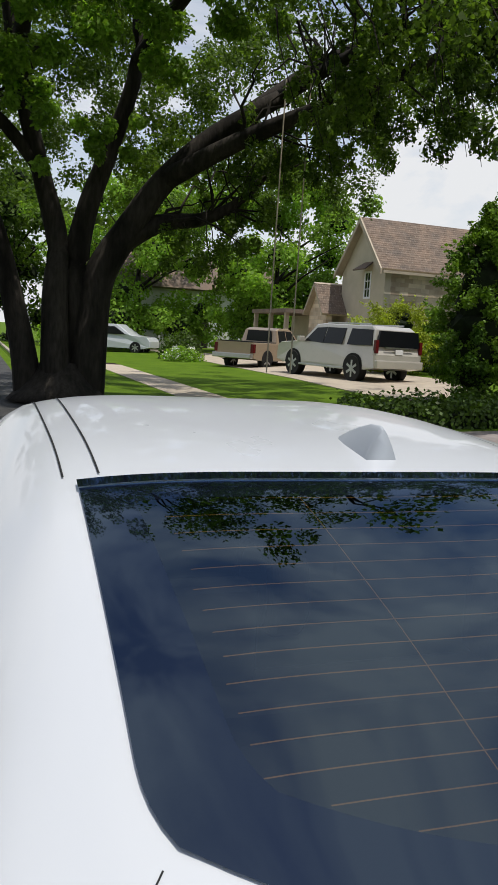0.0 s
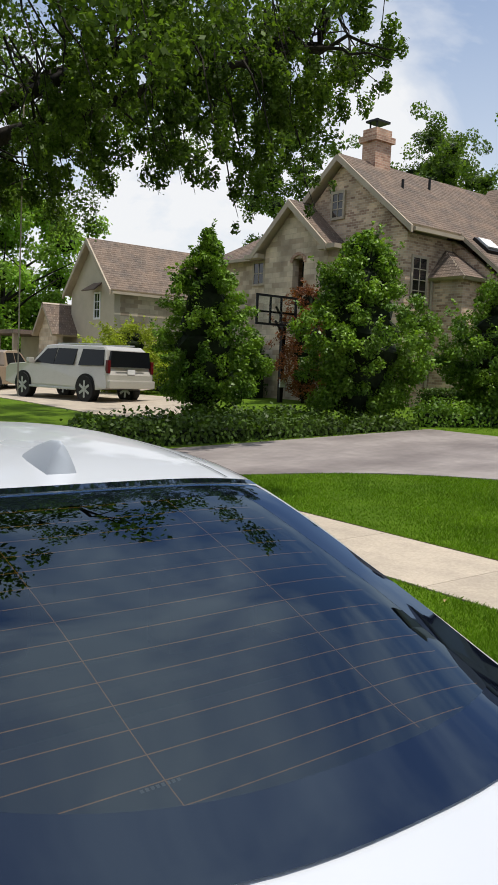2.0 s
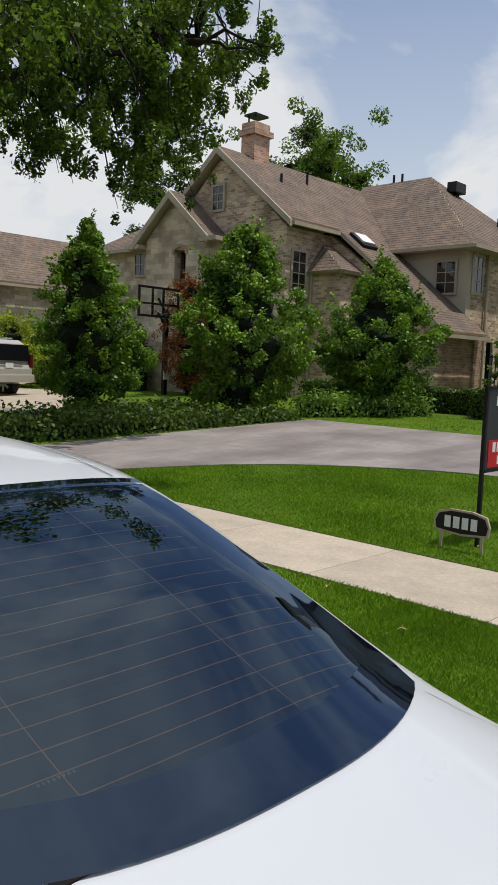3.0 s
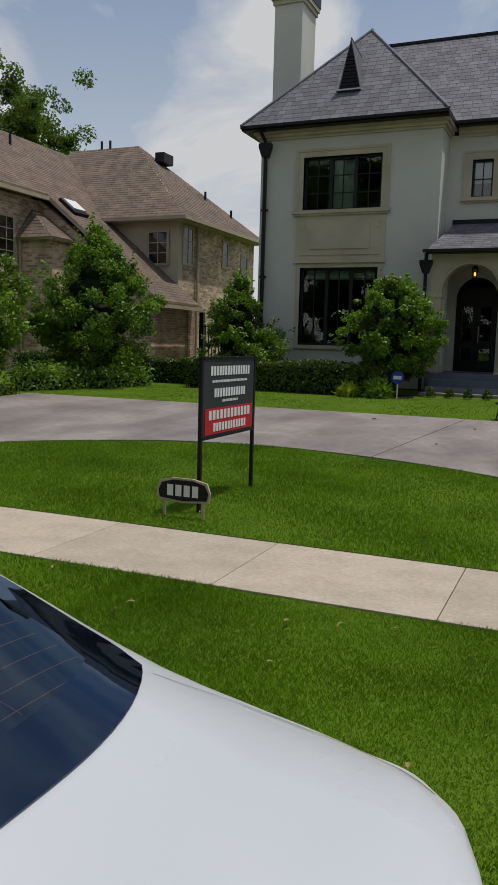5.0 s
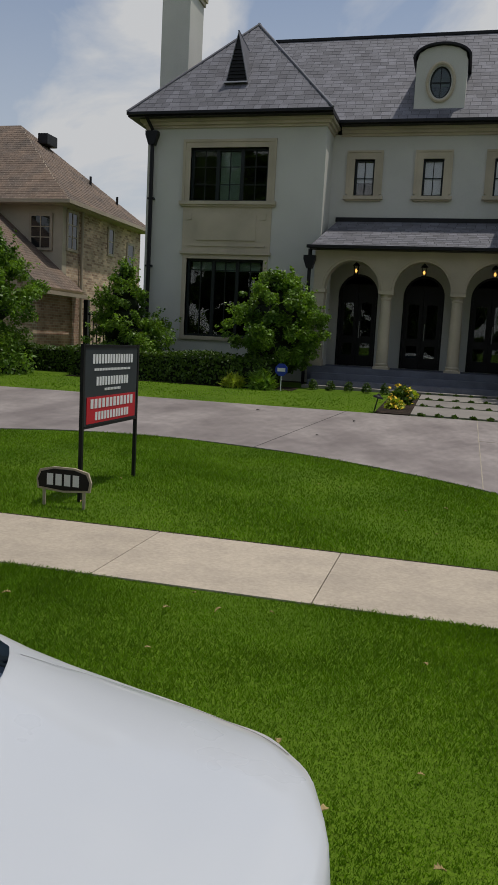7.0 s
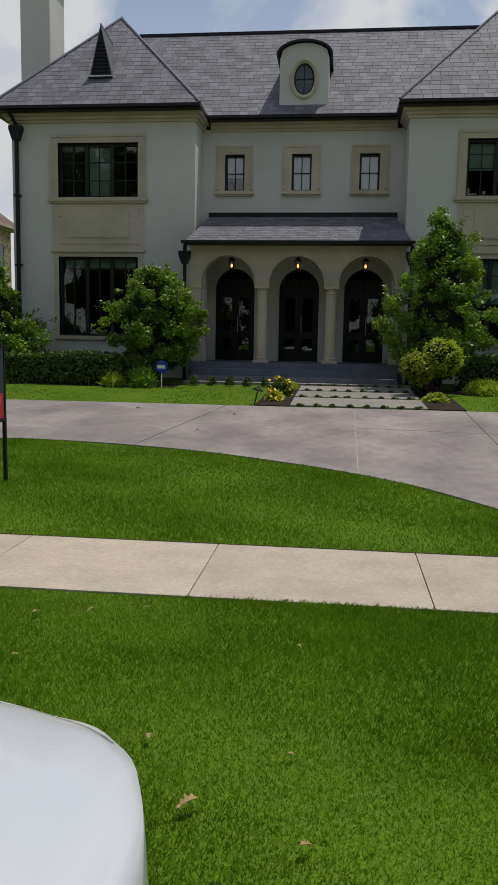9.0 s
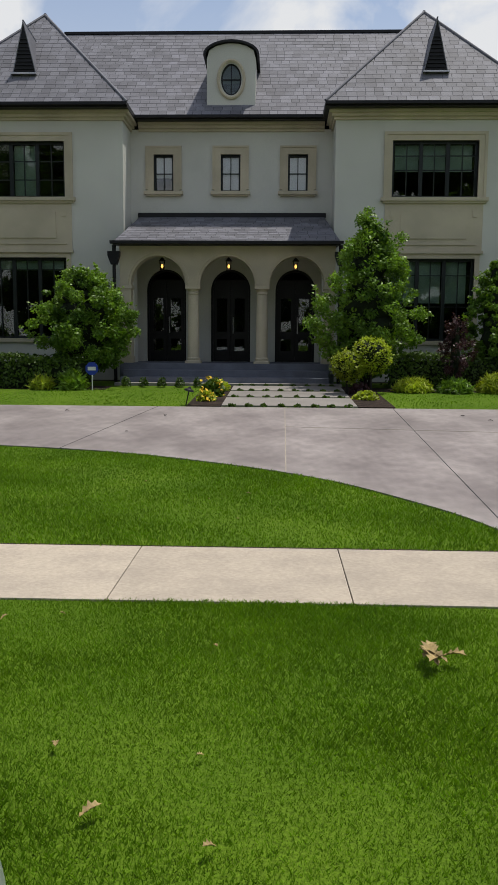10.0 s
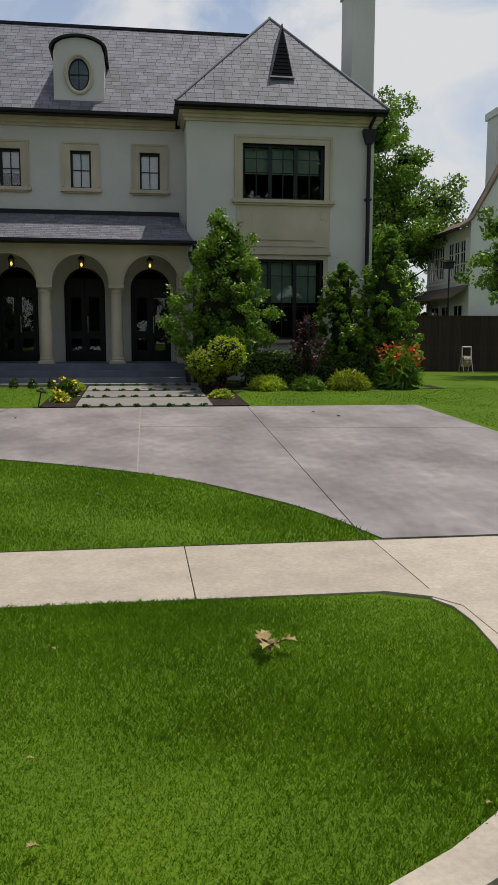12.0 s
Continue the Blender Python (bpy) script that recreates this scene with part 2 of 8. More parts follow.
def cyl(bm, p0, p1, r0, r1=None, n=12):
    """A tapered round bar from p0 to p1."""
    r1 = r0 if r1 is None else r1
    p0, p1 = Vector(p0), Vector(p1)
    q = (p1 - p0).to_track_quat('Z', 'Y').to_matrix()
    rings = [[bm.verts.new(p + q @ Vector((r * math.cos(a), r * math.sin(a), 0))) for a in (2 * math.pi * k / n for k in range(n))]
             for p, r in ((p0, r0), (p1, r1))]
    for k in range(n):
        bm.faces.new((rings[0][k], rings[0][(k + 1) % n], rings[1][(k + 1) % n], rings[1][k]))
    bm.faces.new(rings[0][::-1])
    bm.faces.new(rings[1])
    return bm


def lathe(bm, c, prof, n=20):
    """Turned shape round the upright through c: prof of (radius, height)."""
    rings = [[bm.verts.new((c[0] + r * math.cos(a), c[1] + r * math.sin(a), c[2] + z)) for a in (2 * math.pi * k / n for k in range(n))] for r, z in prof]
    for a, b in zip(rings, rings[1:]):
        for k in range(n):
            bm.faces.new((a[k], a[(k + 1) % n], b[(k + 1) % n], b[k]))
    bm.faces.new(rings[0][::-1])
    bm.faces.new(rings[-1])
    return bm


def prism(bm, pts, axis, a, b):
    """A flat outline pts pushed along an axis from a to b. pts: the two other coordinates in order."""
    def v(p, t):
        return {'x': (t, p[0], p[1]), 'y': (p[0], t, p[1]), 'z': (p[0], p[1], t)}[axis]
    lo, hi = [bm.verts.new(v(p, a)) for p in pts], [bm.verts.new(v(p, b)) for p in pts]
    n = len(pts)
    for k in range(n):
        bm.faces.new((lo[k], lo[(k + 1) % n], hi[(k + 1) % n], hi[k]))
    bm.faces.new(lo[::-1])
    bm.faces.new(hi)
    return bm


def slab(bm, quad, t):
    """A flat plate: corner points, thickened downwards along its normal by t."""
    q = [Vector(p) for p in quad]
    nrm = (q[1] - q[0]).cross(q[2] - q[0]).normalized()
    if nrm.z < 0:
        nrm = -nrm
    top, bot = [bm.verts.new(p) for p in q], [bm.verts.new(p - nrm * t) for p in q]
    k = len(q)
    bm.faces.new(top)
    bm.faces.new(bot[::-1])
    for i in range(k):
        bm.faces.new((top[i], bot[i], bot[(i + 1) % k], top[(i + 1) % k]))
    return bm


def holed(bm, axis, u0, u1, z0, z1, d0, d1, holes):
    """A wall across u0..u1, z0..z1, d0..d1 thick, with rectangular holes (u0, u1, z0, z1) that go through."""
    us = sorted({u0, u1, *[h[0] for h in holes], *[h[1] for h in holes]})
    zs = sorted({z0, z1, *[h[2] for h in holes], *[h[3] for h in holes]})
    for a, b in zip(us, us[1:]):
        run = None
        for c, d in zip(zs, zs[1:]):
            if any(h[0] <= a and b <= h[1] and h[2] <= c and d <= h[3] for h in holes):
                if run:
                    (box(bm, a, d0, run[0], b, d1, run[1]) if axis == 'x' else box(bm, d0, a, run[0], d1, b, run[1]))
                run = None
            else:
                run = (run[0] if run else c, d)
        if run:
            (box(bm, a, d0, run[0], b, d1, run[1]) if axis == 'x' else box(bm, d0, a, run[0], d1, b, run[1]))
    return bm


def tube(bm, pts, r0, r1, n=8):
    """A tapering, bending limb through pts."""
    pts = [Vector(p) for p in pts]
    rings = []
    for i, p in enumerate(pts):
        d = (pts[min(i + 1, len(pts) - 1)] - pts[max(i - 1, 0)]).normalized()
        q = d.to_track_quat('Z', 'Y').to_matrix()
        r = r0 + (r1 - r0) * i / (len(pts) - 1)
        rings.append([bm.verts.new(p + q @ Vector((r * math.cos(a), r * math.sin(a), 0))) for a in (2 * math.pi * k / n for k in range(n))])
    for a, b in zip(rings, rings[1:]):
        for k in range(n):
            bm.faces.new((a[k], a[(k + 1) % n], b[(k + 1) % n], b[k]))
    bm.faces.new(rings[0][::-1])
    bm.faces.new(rings[-1])
    return bm


def quads_mesh(name, corners, material):
    """One mesh of many loose quads; corners: an array (n, 4, 3)."""
    n = len(corners)
    me = bpy.data.meshes.new(name)
    me.vertices.add(4 * n)
    me.vertices.foreach_set("co", np.ascontiguousarray(corners, dtype=np.float32).ravel())
    me.loops.add(4 * n)
    me.loops.foreach_set("vertex_index", np.arange(4 * n, dtype=np.int32))
    me.polygons.add(n)
    me.polygons.foreach_set("loop_start", np.arange(0, 4 * n, 4, dtype=np.int32))
    me.polygons.foreach_set("loop_total", np.full(n, 4, dtype=np.int32))
    me.update(calc_edges=True)
    me.materials.append(material)
    return me


def leaves(rng, centres, size, up=0.35, droop=0.0, slim=1.0):
    """Leaf quads (diamond shaped) round the given points, turned at random but more often facing up."""
    n = len(centres)
    nrm = rng.normal(size=(n, 3))
    nrm /= np.linalg.norm(nrm, axis=1)[:, None]
    nrm[:, 2] = np.abs(nrm[:, 2]) + up
    nrm /= np.linalg.norm(nrm, axis=1)[:, None]
    d = rng.normal(size=(n, 3))
    d[:, 2] -= droop
    d -= nrm * (d * nrm).sum(1)[:, None]
    d /= np.linalg.norm(d, axis=1)[:, None]
    s = np.cross(nrm, d)
    ln = size * rng.uniform(0.6, 1.3, n)[:, None]
    w = ln * rng.uniform(0.26, 0.40, n)[:, None] * slim
    c = np.asarray(centres)
    return np.stack([c - d * ln / 2, c + s * w - d * ln * 0.05, c + d * ln / 2, c - s * w - d * ln * 0.05], axis=1)


def lobe_leaves(rng, lobes, n, size, inner=0.55, rough=0.7, up=0.55):
    """Leaves over the skin of many lobes (x, y, z, rx, ry, rz), facing outwards and up, so that each lobe has a lit and a shaded side."""
    b = np.array(lobes, float)
    area = b[:, 3] * b[:, 5] + 0.3 * b[:, 3] * b[:, 4]
    k = rng.choice(len(b), n, p=area / area.sum())
    d = rng.normal(size=(n, 3))
    d /= np.linalg.norm(d, axis=1)[:, None]
    r = inner + (1.05 - inner) * rng.random(n) ** 0.5
    r *= 1 + 0.22 * np.sin(d[:, 0] * 6 + b[k, 0] * 7) * np.sin(d[:, 1] * 5 + d[:, 2] * 7 + b[k, 2] * 5)
    c = b[k, :3] + d * r[:, None] * b[k, 3:]
    nrm = d + rng.normal(size=(n, 3)) * rough
    nrm[:, 2] += up
    nrm /= np.linalg.norm(nrm, axis=1)[:, None]
    t = rng.normal(size=(n, 3)) + d * 0.6
    t -= nrm * (t * nrm).sum(1)[:, None]
    t /= np.linalg.norm(t, axis=1)[:, None]
    q = np.cross(nrm, t)
    ln = size * rng.uniform(0.6, 1.3, n)[:, None]
    w = ln * rng.uniform(0.24, 0.36, n)[:, None]
    return np.stack([c - t * ln / 2, c + q * w, c + t * ln / 2, c - q * w], axis=1)


def blob_points(rng, blobs, n, shell=0.55, clump=0.0, per=14):
    """Points in ellipsoids (x, y, z, rx, ry, rz), denser towards the skin, gathered in clumps."""
    b = np.array(blobs, float)
    vol = b[:, 3] * b[:, 4] * b[:, 5]
    m = max(1, n // per) if clump else n
    k = rng.choice(len(b), m, p=vol / vol.sum())
    d = rng.normal(size=(m, 3))
    d /= np.linalg.norm(d, axis=1)[:, None]
    r = shell + (1 - shell) * rng.random(m) ** 0.5
    r *= 1 + 0.16 * np.sin(d[:, 0] * 5 + b[k, 0]) * np.cos(d[:, 1] * 4 + d[:, 2] * 6)
    c = b[k, :3] + d * r[:, None] * b[k, 3:]
    if clump:
        c = np.repeat(c, per, axis=0) + rng.normal(size=(m * per, 3)) * clump * np.array((1, 1, 0.8))
    return c


def ground_z(y):
    return 0.036 * (min(max(y, 5.0), 18.9) - 5.0)

# ---- ground, road, pavement, driveway ----


def build_ground():
    bm = bmesh.new()
    xs = [-600, -200, -80, -40, -20, -10, 0, 10, 20, 40, 80, 200, 600]
    ys = [-600, -120, -9.0, -8.6, 0.92, 1.04, 1.3, 5.0, 8, 11, 14, 17, 18.9, 26, 60, 160, 600]
    zz = [-0.02, -0.02, -0.02, -0.20, -0.20, -0.03, 0] + [ground_z(y) for y in ys[7:]]
    grid = [[bm.verts.new((x, y, z)) for x in xs] for y, z in zip(ys, zz)]
    for j in range(len(ys) - 1):
        for i in range(len(xs) - 1):
            bm.faces.new((grid[j][i], grid[j][i + 1], grid[j + 1][i + 1], grid[j + 1][i]))
    solo("ground", bm, LAWN, "mown green lawn rising gently towards the houses", "lawn", kind="structure")
    bm = boxes((-300, -8.2, -0.5, 300, 0.52, -0.15))
    solo("road", bm, ROADM, "worn grey asphalt street beside the kerb", "road", kind="structure")


def sweep_flat(bm, inner, outer, zf, lift, thick):
    """A strip of paving between two edge lines."""
    rows = []
    for (a, b), (c, d) in zip(inner, outer):
        rows.append([bm.verts.new((a, b, zf(b) + lift)), bm.verts.new((c, d, zf(d) + lift)),
                     bm.verts.new((c, d, zf(d) + lift - thick)), bm.verts.new((a, b, zf(b) + lift - thick))])
    for p, q in zip(rows, rows[1:]):
        for k in range(4):
            bm.faces.new((p[k], p[(k + 1) % 4], q[(k + 1) % 4], q[k]))
    bm.faces.new(rows[0][::-1])
    bm.faces.new(rows[-1])


def island_edge(x):
    """The lawn island's curved outer line between the two mouths of the driveway."""
    for (x0, y0), (x1, y1) in zip(ISLAND, ISLAND[1:]):
        if x0 <= x <= x1:
            return y0 + (y1 - y0) * (x - x0) / (x1 - x0)
    return 5.0


def smooth_line(pts, per=6):
    out = []
    p = [Vector(q) for q in (pts[0], *pts, pts[-1])]
    for i in range(1, len(p) - 2):
        for k in range(per):
            t = k / per
            out.append(0.5 * ((2 * p[i]) + (p[i + 1] - p[i - 1]) * t + (2 * p[i - 1] - 5 * p[i] + 4 * p[i + 1] - p[i + 2]) * t * t
                              + (3 * p[i] - p[i - 1] - 3 * p[i + 1] + p[i + 2]) * t ** 3))
    out.append(p[-1])
    return [tuple(v) for v in out]


ISLAND = smooth_line([(-8.25, 5.0), (-7.95, 5.8), (-6.9, 7.7), (-5.1, 8.95), (-3.6, 9.3), (-2.3, 9.22), (-0.8, 8.80), (0.62, 8.05),
                      (1.58, 7.3), (2.25, 6.45), (2.62, 5.85), (2.95, 5.0)], 5)


def build_driveway():
    root = thing("driveway", "circular driveway of stained grey concrete slabs", "driveway", kind="structure")
    g = lambda y: ground_z(y)
    # arcs between island and the straight outer edges, cut into slabs by joints
    n = len(ISLAND)
    outer = []
    for x, y in ISLAND:
        dx, dy = x + 2.6, (y - 5.0) * 1.0
        # ray from the island's middle to the outer box
        k = 1e9
        if dx < -1e-6:
            k = min(k, (-10.85 + 2.6) / dx)
        if dx > 1e-6:
            k = min(k, (6.35 + 2.6) / dx)
        if dy > 1e-6:
            k = min(k, (13.70 - 5.0) / dy)
        outer.append((-2.6 + dx * k, 5.0 + dy * k))
    # mark corners so the outer line keeps them
    cuts = [0, 9, 17, 24, 30, 36, 42, 48, n - 1]
    for a, b in zip(cuts, cuts[1:]):
        bm = bmesh.new()
        inn, out = ISLAND[a:b + 1], list(outer[a:b + 1])
        fixed_in, fixed_out = [inn[0]], [out[0]]
        for i in range(1, len(inn)):
            p, q = out[i - 1], out[i]
            for cx, cy in ((-10.85, 13.70), (6.35, 13.70)):
                if (p[0] - cx) * (q[0] - cx) < 0 and (abs(p[1] - cy) < 1e-3) != (abs(q[1] - cy) < 1e-3) or \
                        (abs(p[0] - cx) < 1e-3) != (abs(q[0] - cx) < 1e-3) and (abs(p[1] - cy) < 1e-3) != (abs(q[1] - cy) < 1e-3):
                    fixed_in.append(((inn[i - 1][0] + inn[i][0]) / 2, (inn[i - 1][1] + inn[i][1]) / 2))
                    fixed_out.append((cx, cy))
            fixed_in.append(inn[i])
            fixed_out.append(out[i])
        # finer rows across, so that the slab follows the slope
        for lo, hi in ((0, .25), (.25, .5), (.5, .75), (.75, 1)):
            mixl = lambda t: [(p[0] + (q[0] - p[0]) * t, p[1] + (q[1] - p[1]) * t) for p, q in zip(fixed_in, fixed_out)]
            sweep_flat(bm, mixl(lo), mixl(hi), g, 0.016, 0.09)
        part("concrete_slab", bm, DRIVE, root)
    # joints: one dark sealed line and some faint tooled ones
    for (x0, y0), (x1, y1), wj, mj, lab in (((2.81, 4.97), (3.08, 13.70), 0.0036, ROADM, "dark sealed expansion joint"), ((1.08, 7.75), (1.12, 13.70), 0.006, KERBM, "faint tooled joint"),
                                            ((-1.75, 9.1), (-1.2, 13.70), 0.003, ROADM, "faint tooled joint"), ((1.1, 11.2), (6.3, 10.6), 0.006, KERBM, "faint tooled joint")):
        jb = bmesh.new()
        d = Vector((y1 - y0, x0 - x1)).normalized() * wj
        for k in range(6):
            p = [(x0 + (x1 - x0) * t, y0 + (y1 - y0) * t) for t in (k / 6, (k + 1) / 6)]
            slab(jb, [(p[0][0] - d.x, p[0][1] - d.y, g(p[0][1]) + 0.020), (p[0][0] + d.x, p[0][1] + d.y, g(p[0][1]) + 0.020),
                      (p[1][0] + d.x, p[1][1] + d.y, g(p[1][1]) + 0.020), (p[1][0] - d.x, p[1][1] - d.y, g(p[1][1]) + 0.020)], 0.003)
        part("joint_line", jb, mj, root, lab)
    # mouths down to the street
    for x0, x1 in ((-10.85, -8.25), (2.93, 6.35)):
        bm = bmesh.new()
        left = [(x0 - 0.38, 3.735), (x0 - 0.12, 3.60), (x0, 3.42), (x0, 2.6), (x0 - 0.15, 2.0), (x0 - 0.5, 1.5), (x0 - 1.1, 1.15), (x0 - 1.1, 0.62)]
        right = [(x1, 3.735), (x1, 3.60), (x1, 3.42), (x1, 2.6), (x1 + 0.15, 2.0), (x1 + 0.5, 1.5), (x1 + 1.1, 1.15), (x1 + 1.1, 0.62)]
        zz = lambda y: 0.0 if y > 2.6 else -0.15 * (2.6 - y) / 2.0
        rows = []
        for a, b in zip(left, right):
            rows.append([bm.verts.new((a[0] + (b[0] - a[0]) * t, a[1], zz(a[1]) + 0.02)) for t in (0, .25, .5, .75, 1)])
        for p, q in zip(rows, rows[1:]):
            for k in range(4):
                bm.faces.new((p[k], p[k + 1], q[k + 1], q[k]))
        ext = bmesh.ops.extrude_face_region(bm, geom=list(bm.faces))
        bmesh.ops.translate(bm, vec=(0, 0, -0.3), verts=[e for e in ext["geom"] if isinstance(e, bmesh.types.BMVert)])
        part("apron_slab", bm, WALK, root, "beige concrete apron flaring to the street")


def build_pavement():
    root = thing("pavement", "beige concrete pavement of square slabs along the lawn", "pavement", kind="structure")
    me = None
    for k in range(-22, 12):
        x = 1.4275 * k
        if me is None:
            bm = boxes((0.003, 3.745, -0.1, 1.4245, 4.952, 0.014), bev=0.005)
            me = mesh_of(bm, WALK, "paving_slab")
        ob = new("paving_slab", me)
        ob.parent, ob.location = root, (x, 0, 0)
    part("joint_filler", boxes((-33, 3.755, -0.1, 17.1, 4.945, 0.003)), SOIL, root, "dark soil in the joints")


def kerb_line(name, pts, label, material=KERBM):
    bm = bmesh.new()
    inner, outer = [], []
    for i, p in enumerate(pts):
        d = Vector(pts[min(i + 1, len(pts) - 1)]) - Vector(pts[max(i - 1, 0)])
        nn = Vector((d.y, -d.x)).normalized() * 0.16
        inner.append(p)
        outer.append((p[0] + nn.x, p[1] + nn.y))
    sweep_flat(bm, inner, outer, lambda y: 0.0, 0.015, 0.5)
    solo(name, bm, material, label, "kerb", kind="structure")


build_ground()
build_driveway()
build_pavement()
# the strip's dark colour also stands in for shadow under the overhanging grass
solo("soil_shade_edge", boxes((-8.2, 4.953, -0.02, 2.80, 4.985, 0.012)), SOIL, "narrow dark strip for soil and grass shadow between lawn and pavement", "soil", kind="structure")
kerb_line("kerb", [(-8.25 + 1.1, 1.16), (-6, 1.16), (-3, 1.16), (0, 1.16), (1.5, 1.16), (1.78, 1.23), (2.02, 1.36), (2.23, 1.51), (2.47, 1.78), (2.67, 2.14), (2.79, 2.5), (2.85, 2.85), (2.885, 3.18), (2.875, 3.42), (2.80, 3.58)], "pale concrete kerb curving into the driveway", WALK)
kerb_line("kerb", [(-300, 1.16), (-100, 1.16), (-11.95, 1.16)], "long pale concrete kerb by the street")
kerb_line("kerb", [(7.45, 1.16), (60, 1.16), (300, 1.16)], "pale concrete kerb past the driveway")

# ---- the large grey house ----
CX = -0.32           # its middle
FLOOR = 0.98


def window_unit(parent, x0, x1, z0, z1, y, cols, rows, fr=0.06, mull=0.022, blind=None, name="window", post=0.09, shade=None, glass=None, deep=0.16):
    """A dark framed window in a wall facing -y; frame's face at y. Panes are glass sheets, one per sash."""
    w = new(name)
    w.parent = parent
    bm = bmesh.new()
    box(bm, x0, y, z0, x1, y + 0.08, z0 + fr)
    box(bm, x0, y, z1 - fr, x1, y + 0.08, z1)
    box(bm, x0, y, z0 + fr, x0 + fr, y + 0.08, z1 - fr)
    box(bm, x1 - fr, y, z0 + fr, x1, y + 0.08, z1 - fr)
    part("window_frame", bm, WINFRAME, w)
    xs = [x0 + fr + (x1 - x0 - 2 * fr) * k / cols for k in range(cols + 1)]
    for a, b in zip(xs, xs[1:]):
        a2, b2 = a + (post / 2 if a > x0 + fr + 1e-4 else 0), b - (post / 2 if b < x1 - fr - 1e-4 else 0)
        if b < x1 - fr - 1e-4:
            part("mullion", boxes((b - post / 2, y + 0.004, z0 + fr, b + post / 2, y + 0.07, z1 - fr)), WINFRAME, w)
        bars = bmesh.new()
        nx = 2 if (b2 - a2) > 0.4 or cols == 1 else 1
        for k in range(1, nx):
            xm = a2 + (b2 - a2) * k / nx
            box(bars, xm - mull / 2, y + 0.012, z0 + fr, xm + mull / 2, y + 0.05, z1 - fr)
        for r in rows:
            zm = z0 + (z1 - z0) * r
            box(bars, a2, y + 0.016, zm - mull / 2, b2, y + 0.046, zm + mull / 2)
        part("glazing_bar", bars, WINFRAME, w)
        pane = part("pane", boxes((a2, y + 0.055, z0 + fr, b2, y + 0.061, z1 - fr)), glass or PANE, w)
        pane.visible_shadow = False
    if blind:
        for a, b, za, zb in blind:
            part("blind", boxes((a, y + deep, za, b, y + deep + 0.01, zb)), shade or CURTAIN, w, "pale drawn blind")
    return w


def frame_strip(bm, x0, x1, z0, z1, wd, y0, y1):
    """A frame over both sides and the head of an opening, in one piece."""
    prism(bm, [(x0 - wd, z0), (x0, z0), (x0, z1), (x1, z1), (x1, z0), (x1 + wd, z0), (x1 + wd, z1 + wd), (x0 - wd, z1 + wd)], 'y', y0, y1)


def slates(parent, poly, u, v, name="slate_cover", w=0.25, e=0.195, mat_=None, th=0.0065):
    """Rows of separate slates on a roof plane. poly: corners (flat); u: along the eave; v: up the slope."""
    o = Vector(poly[0])
    u, v = Vector(u).normalized(), Vector(v).normalized()
    nrm = u.cross(v).normalized()
    if nrm.z < 0:
        nrm = -nrm
    P = [((Vector(p) - o).dot(u), (Vector(p) - o).dot(v)) for p in poly]
    rng = np.random.default_rng(int(abs(o.x * 100)) + int(abs(o.y * 10)) + len(poly))

    def span(h):
        hits = []
        for (a, b), (c, d) in zip(P, P[1:] + P[:1]):
            if (b - h) * (d - h) < 0:
                hits.append(a + (c - a) * (h - b) / (d - b))
        return (min(hits), max(hits)) if len(hits) >= 2 else None
    top = max(p[1] for p in P)
    out, r, h = [], 0, min(p[1] for p in P)
    while h < top - 0.02:
        s = span(h + 0.02)
        if s:
            x = s[0] - (w / 2 if r % 2 else 0)
            while x < s[1]:
                ww = w * rng.uniform(0.8, 1.15)
                a, b = max(x + w * 0.022, s[0]), min(x + ww - w * 0.022, s[1])
                s2 = span(min(h + e * 1.25, top - 0.005)) or s
                if b - a > 0.03:
                    k0, k1 = rng.uniform(0, 0.0015), rng.uniform(-0.006, 0.006)
                    lift = th + k0
                    a1, b1 = min(max(a, s2[0]), b), max(min(b, s2[1]), a)
                    lo = [o + u * a + v * (h + k1) + nrm * lift, o + u * b + v * (h + k1) + nrm * lift]
                    hi = [o + u * b1 + v * min(h + e * 1.25, top) + nrm * 0.0008, o + u * a1 + v * min(h + e * 1.25, top) + nrm * 0.0008]
                    but = [o + u * a + v * (h + k1) + nrm * 0.0006, o + u * b + v * (h + k1) + nrm * 0.0006]
                    out.append([lo[0], lo[1], hi[0], hi[1]])
                    out.append([but[0], but[1], lo[1], lo[0]])
                x += ww
        h += e
        r += 1
    arr = np.array([[tuple(p) for p in q] for q in out])
    # join face and butt of each slate into one island
    n = len(arr) // 2
    me = bpy.data.meshes.new(name)
    verts = np.zeros((n, 6, 3), np.float32)
    verts[:, 0:4] = arr[0::2]
    verts[:, 4:6] = arr[1::2][:, 0:2]
    idx = np.arange(n)[:, None] * 6
    faces = np.concatenate([idx + np.array([[0, 1, 2, 3]]), idx + np.array([[4, 5, 1, 0]])], axis=1).ravel().astype(np.int32)
    me.vertices.add(6 * n)
    me.vertices.foreach_set("co", verts.ravel())
    me.loops.add(8 * n)
    me.loops.foreach_set("vertex_index", faces)
    me.polygons.add(2 * n)
    me.polygons.foreach_set("loop_start", np.arange(0, 8 * n, 4, dtype=np.int32))
    me.polygons.foreach_set("loop_total", np.full(2 * n, 4, dtype=np.int32))
    me.polygons.foreach_set("use_smooth", np.zeros(2 * n, dtype=bool))
    me.update(calc_edges=True)
    me.materials.append(mat_ or SLATE)
    ob = new(name, me)
    ob.parent = parent
    return tagged(ob, kind="stuff")


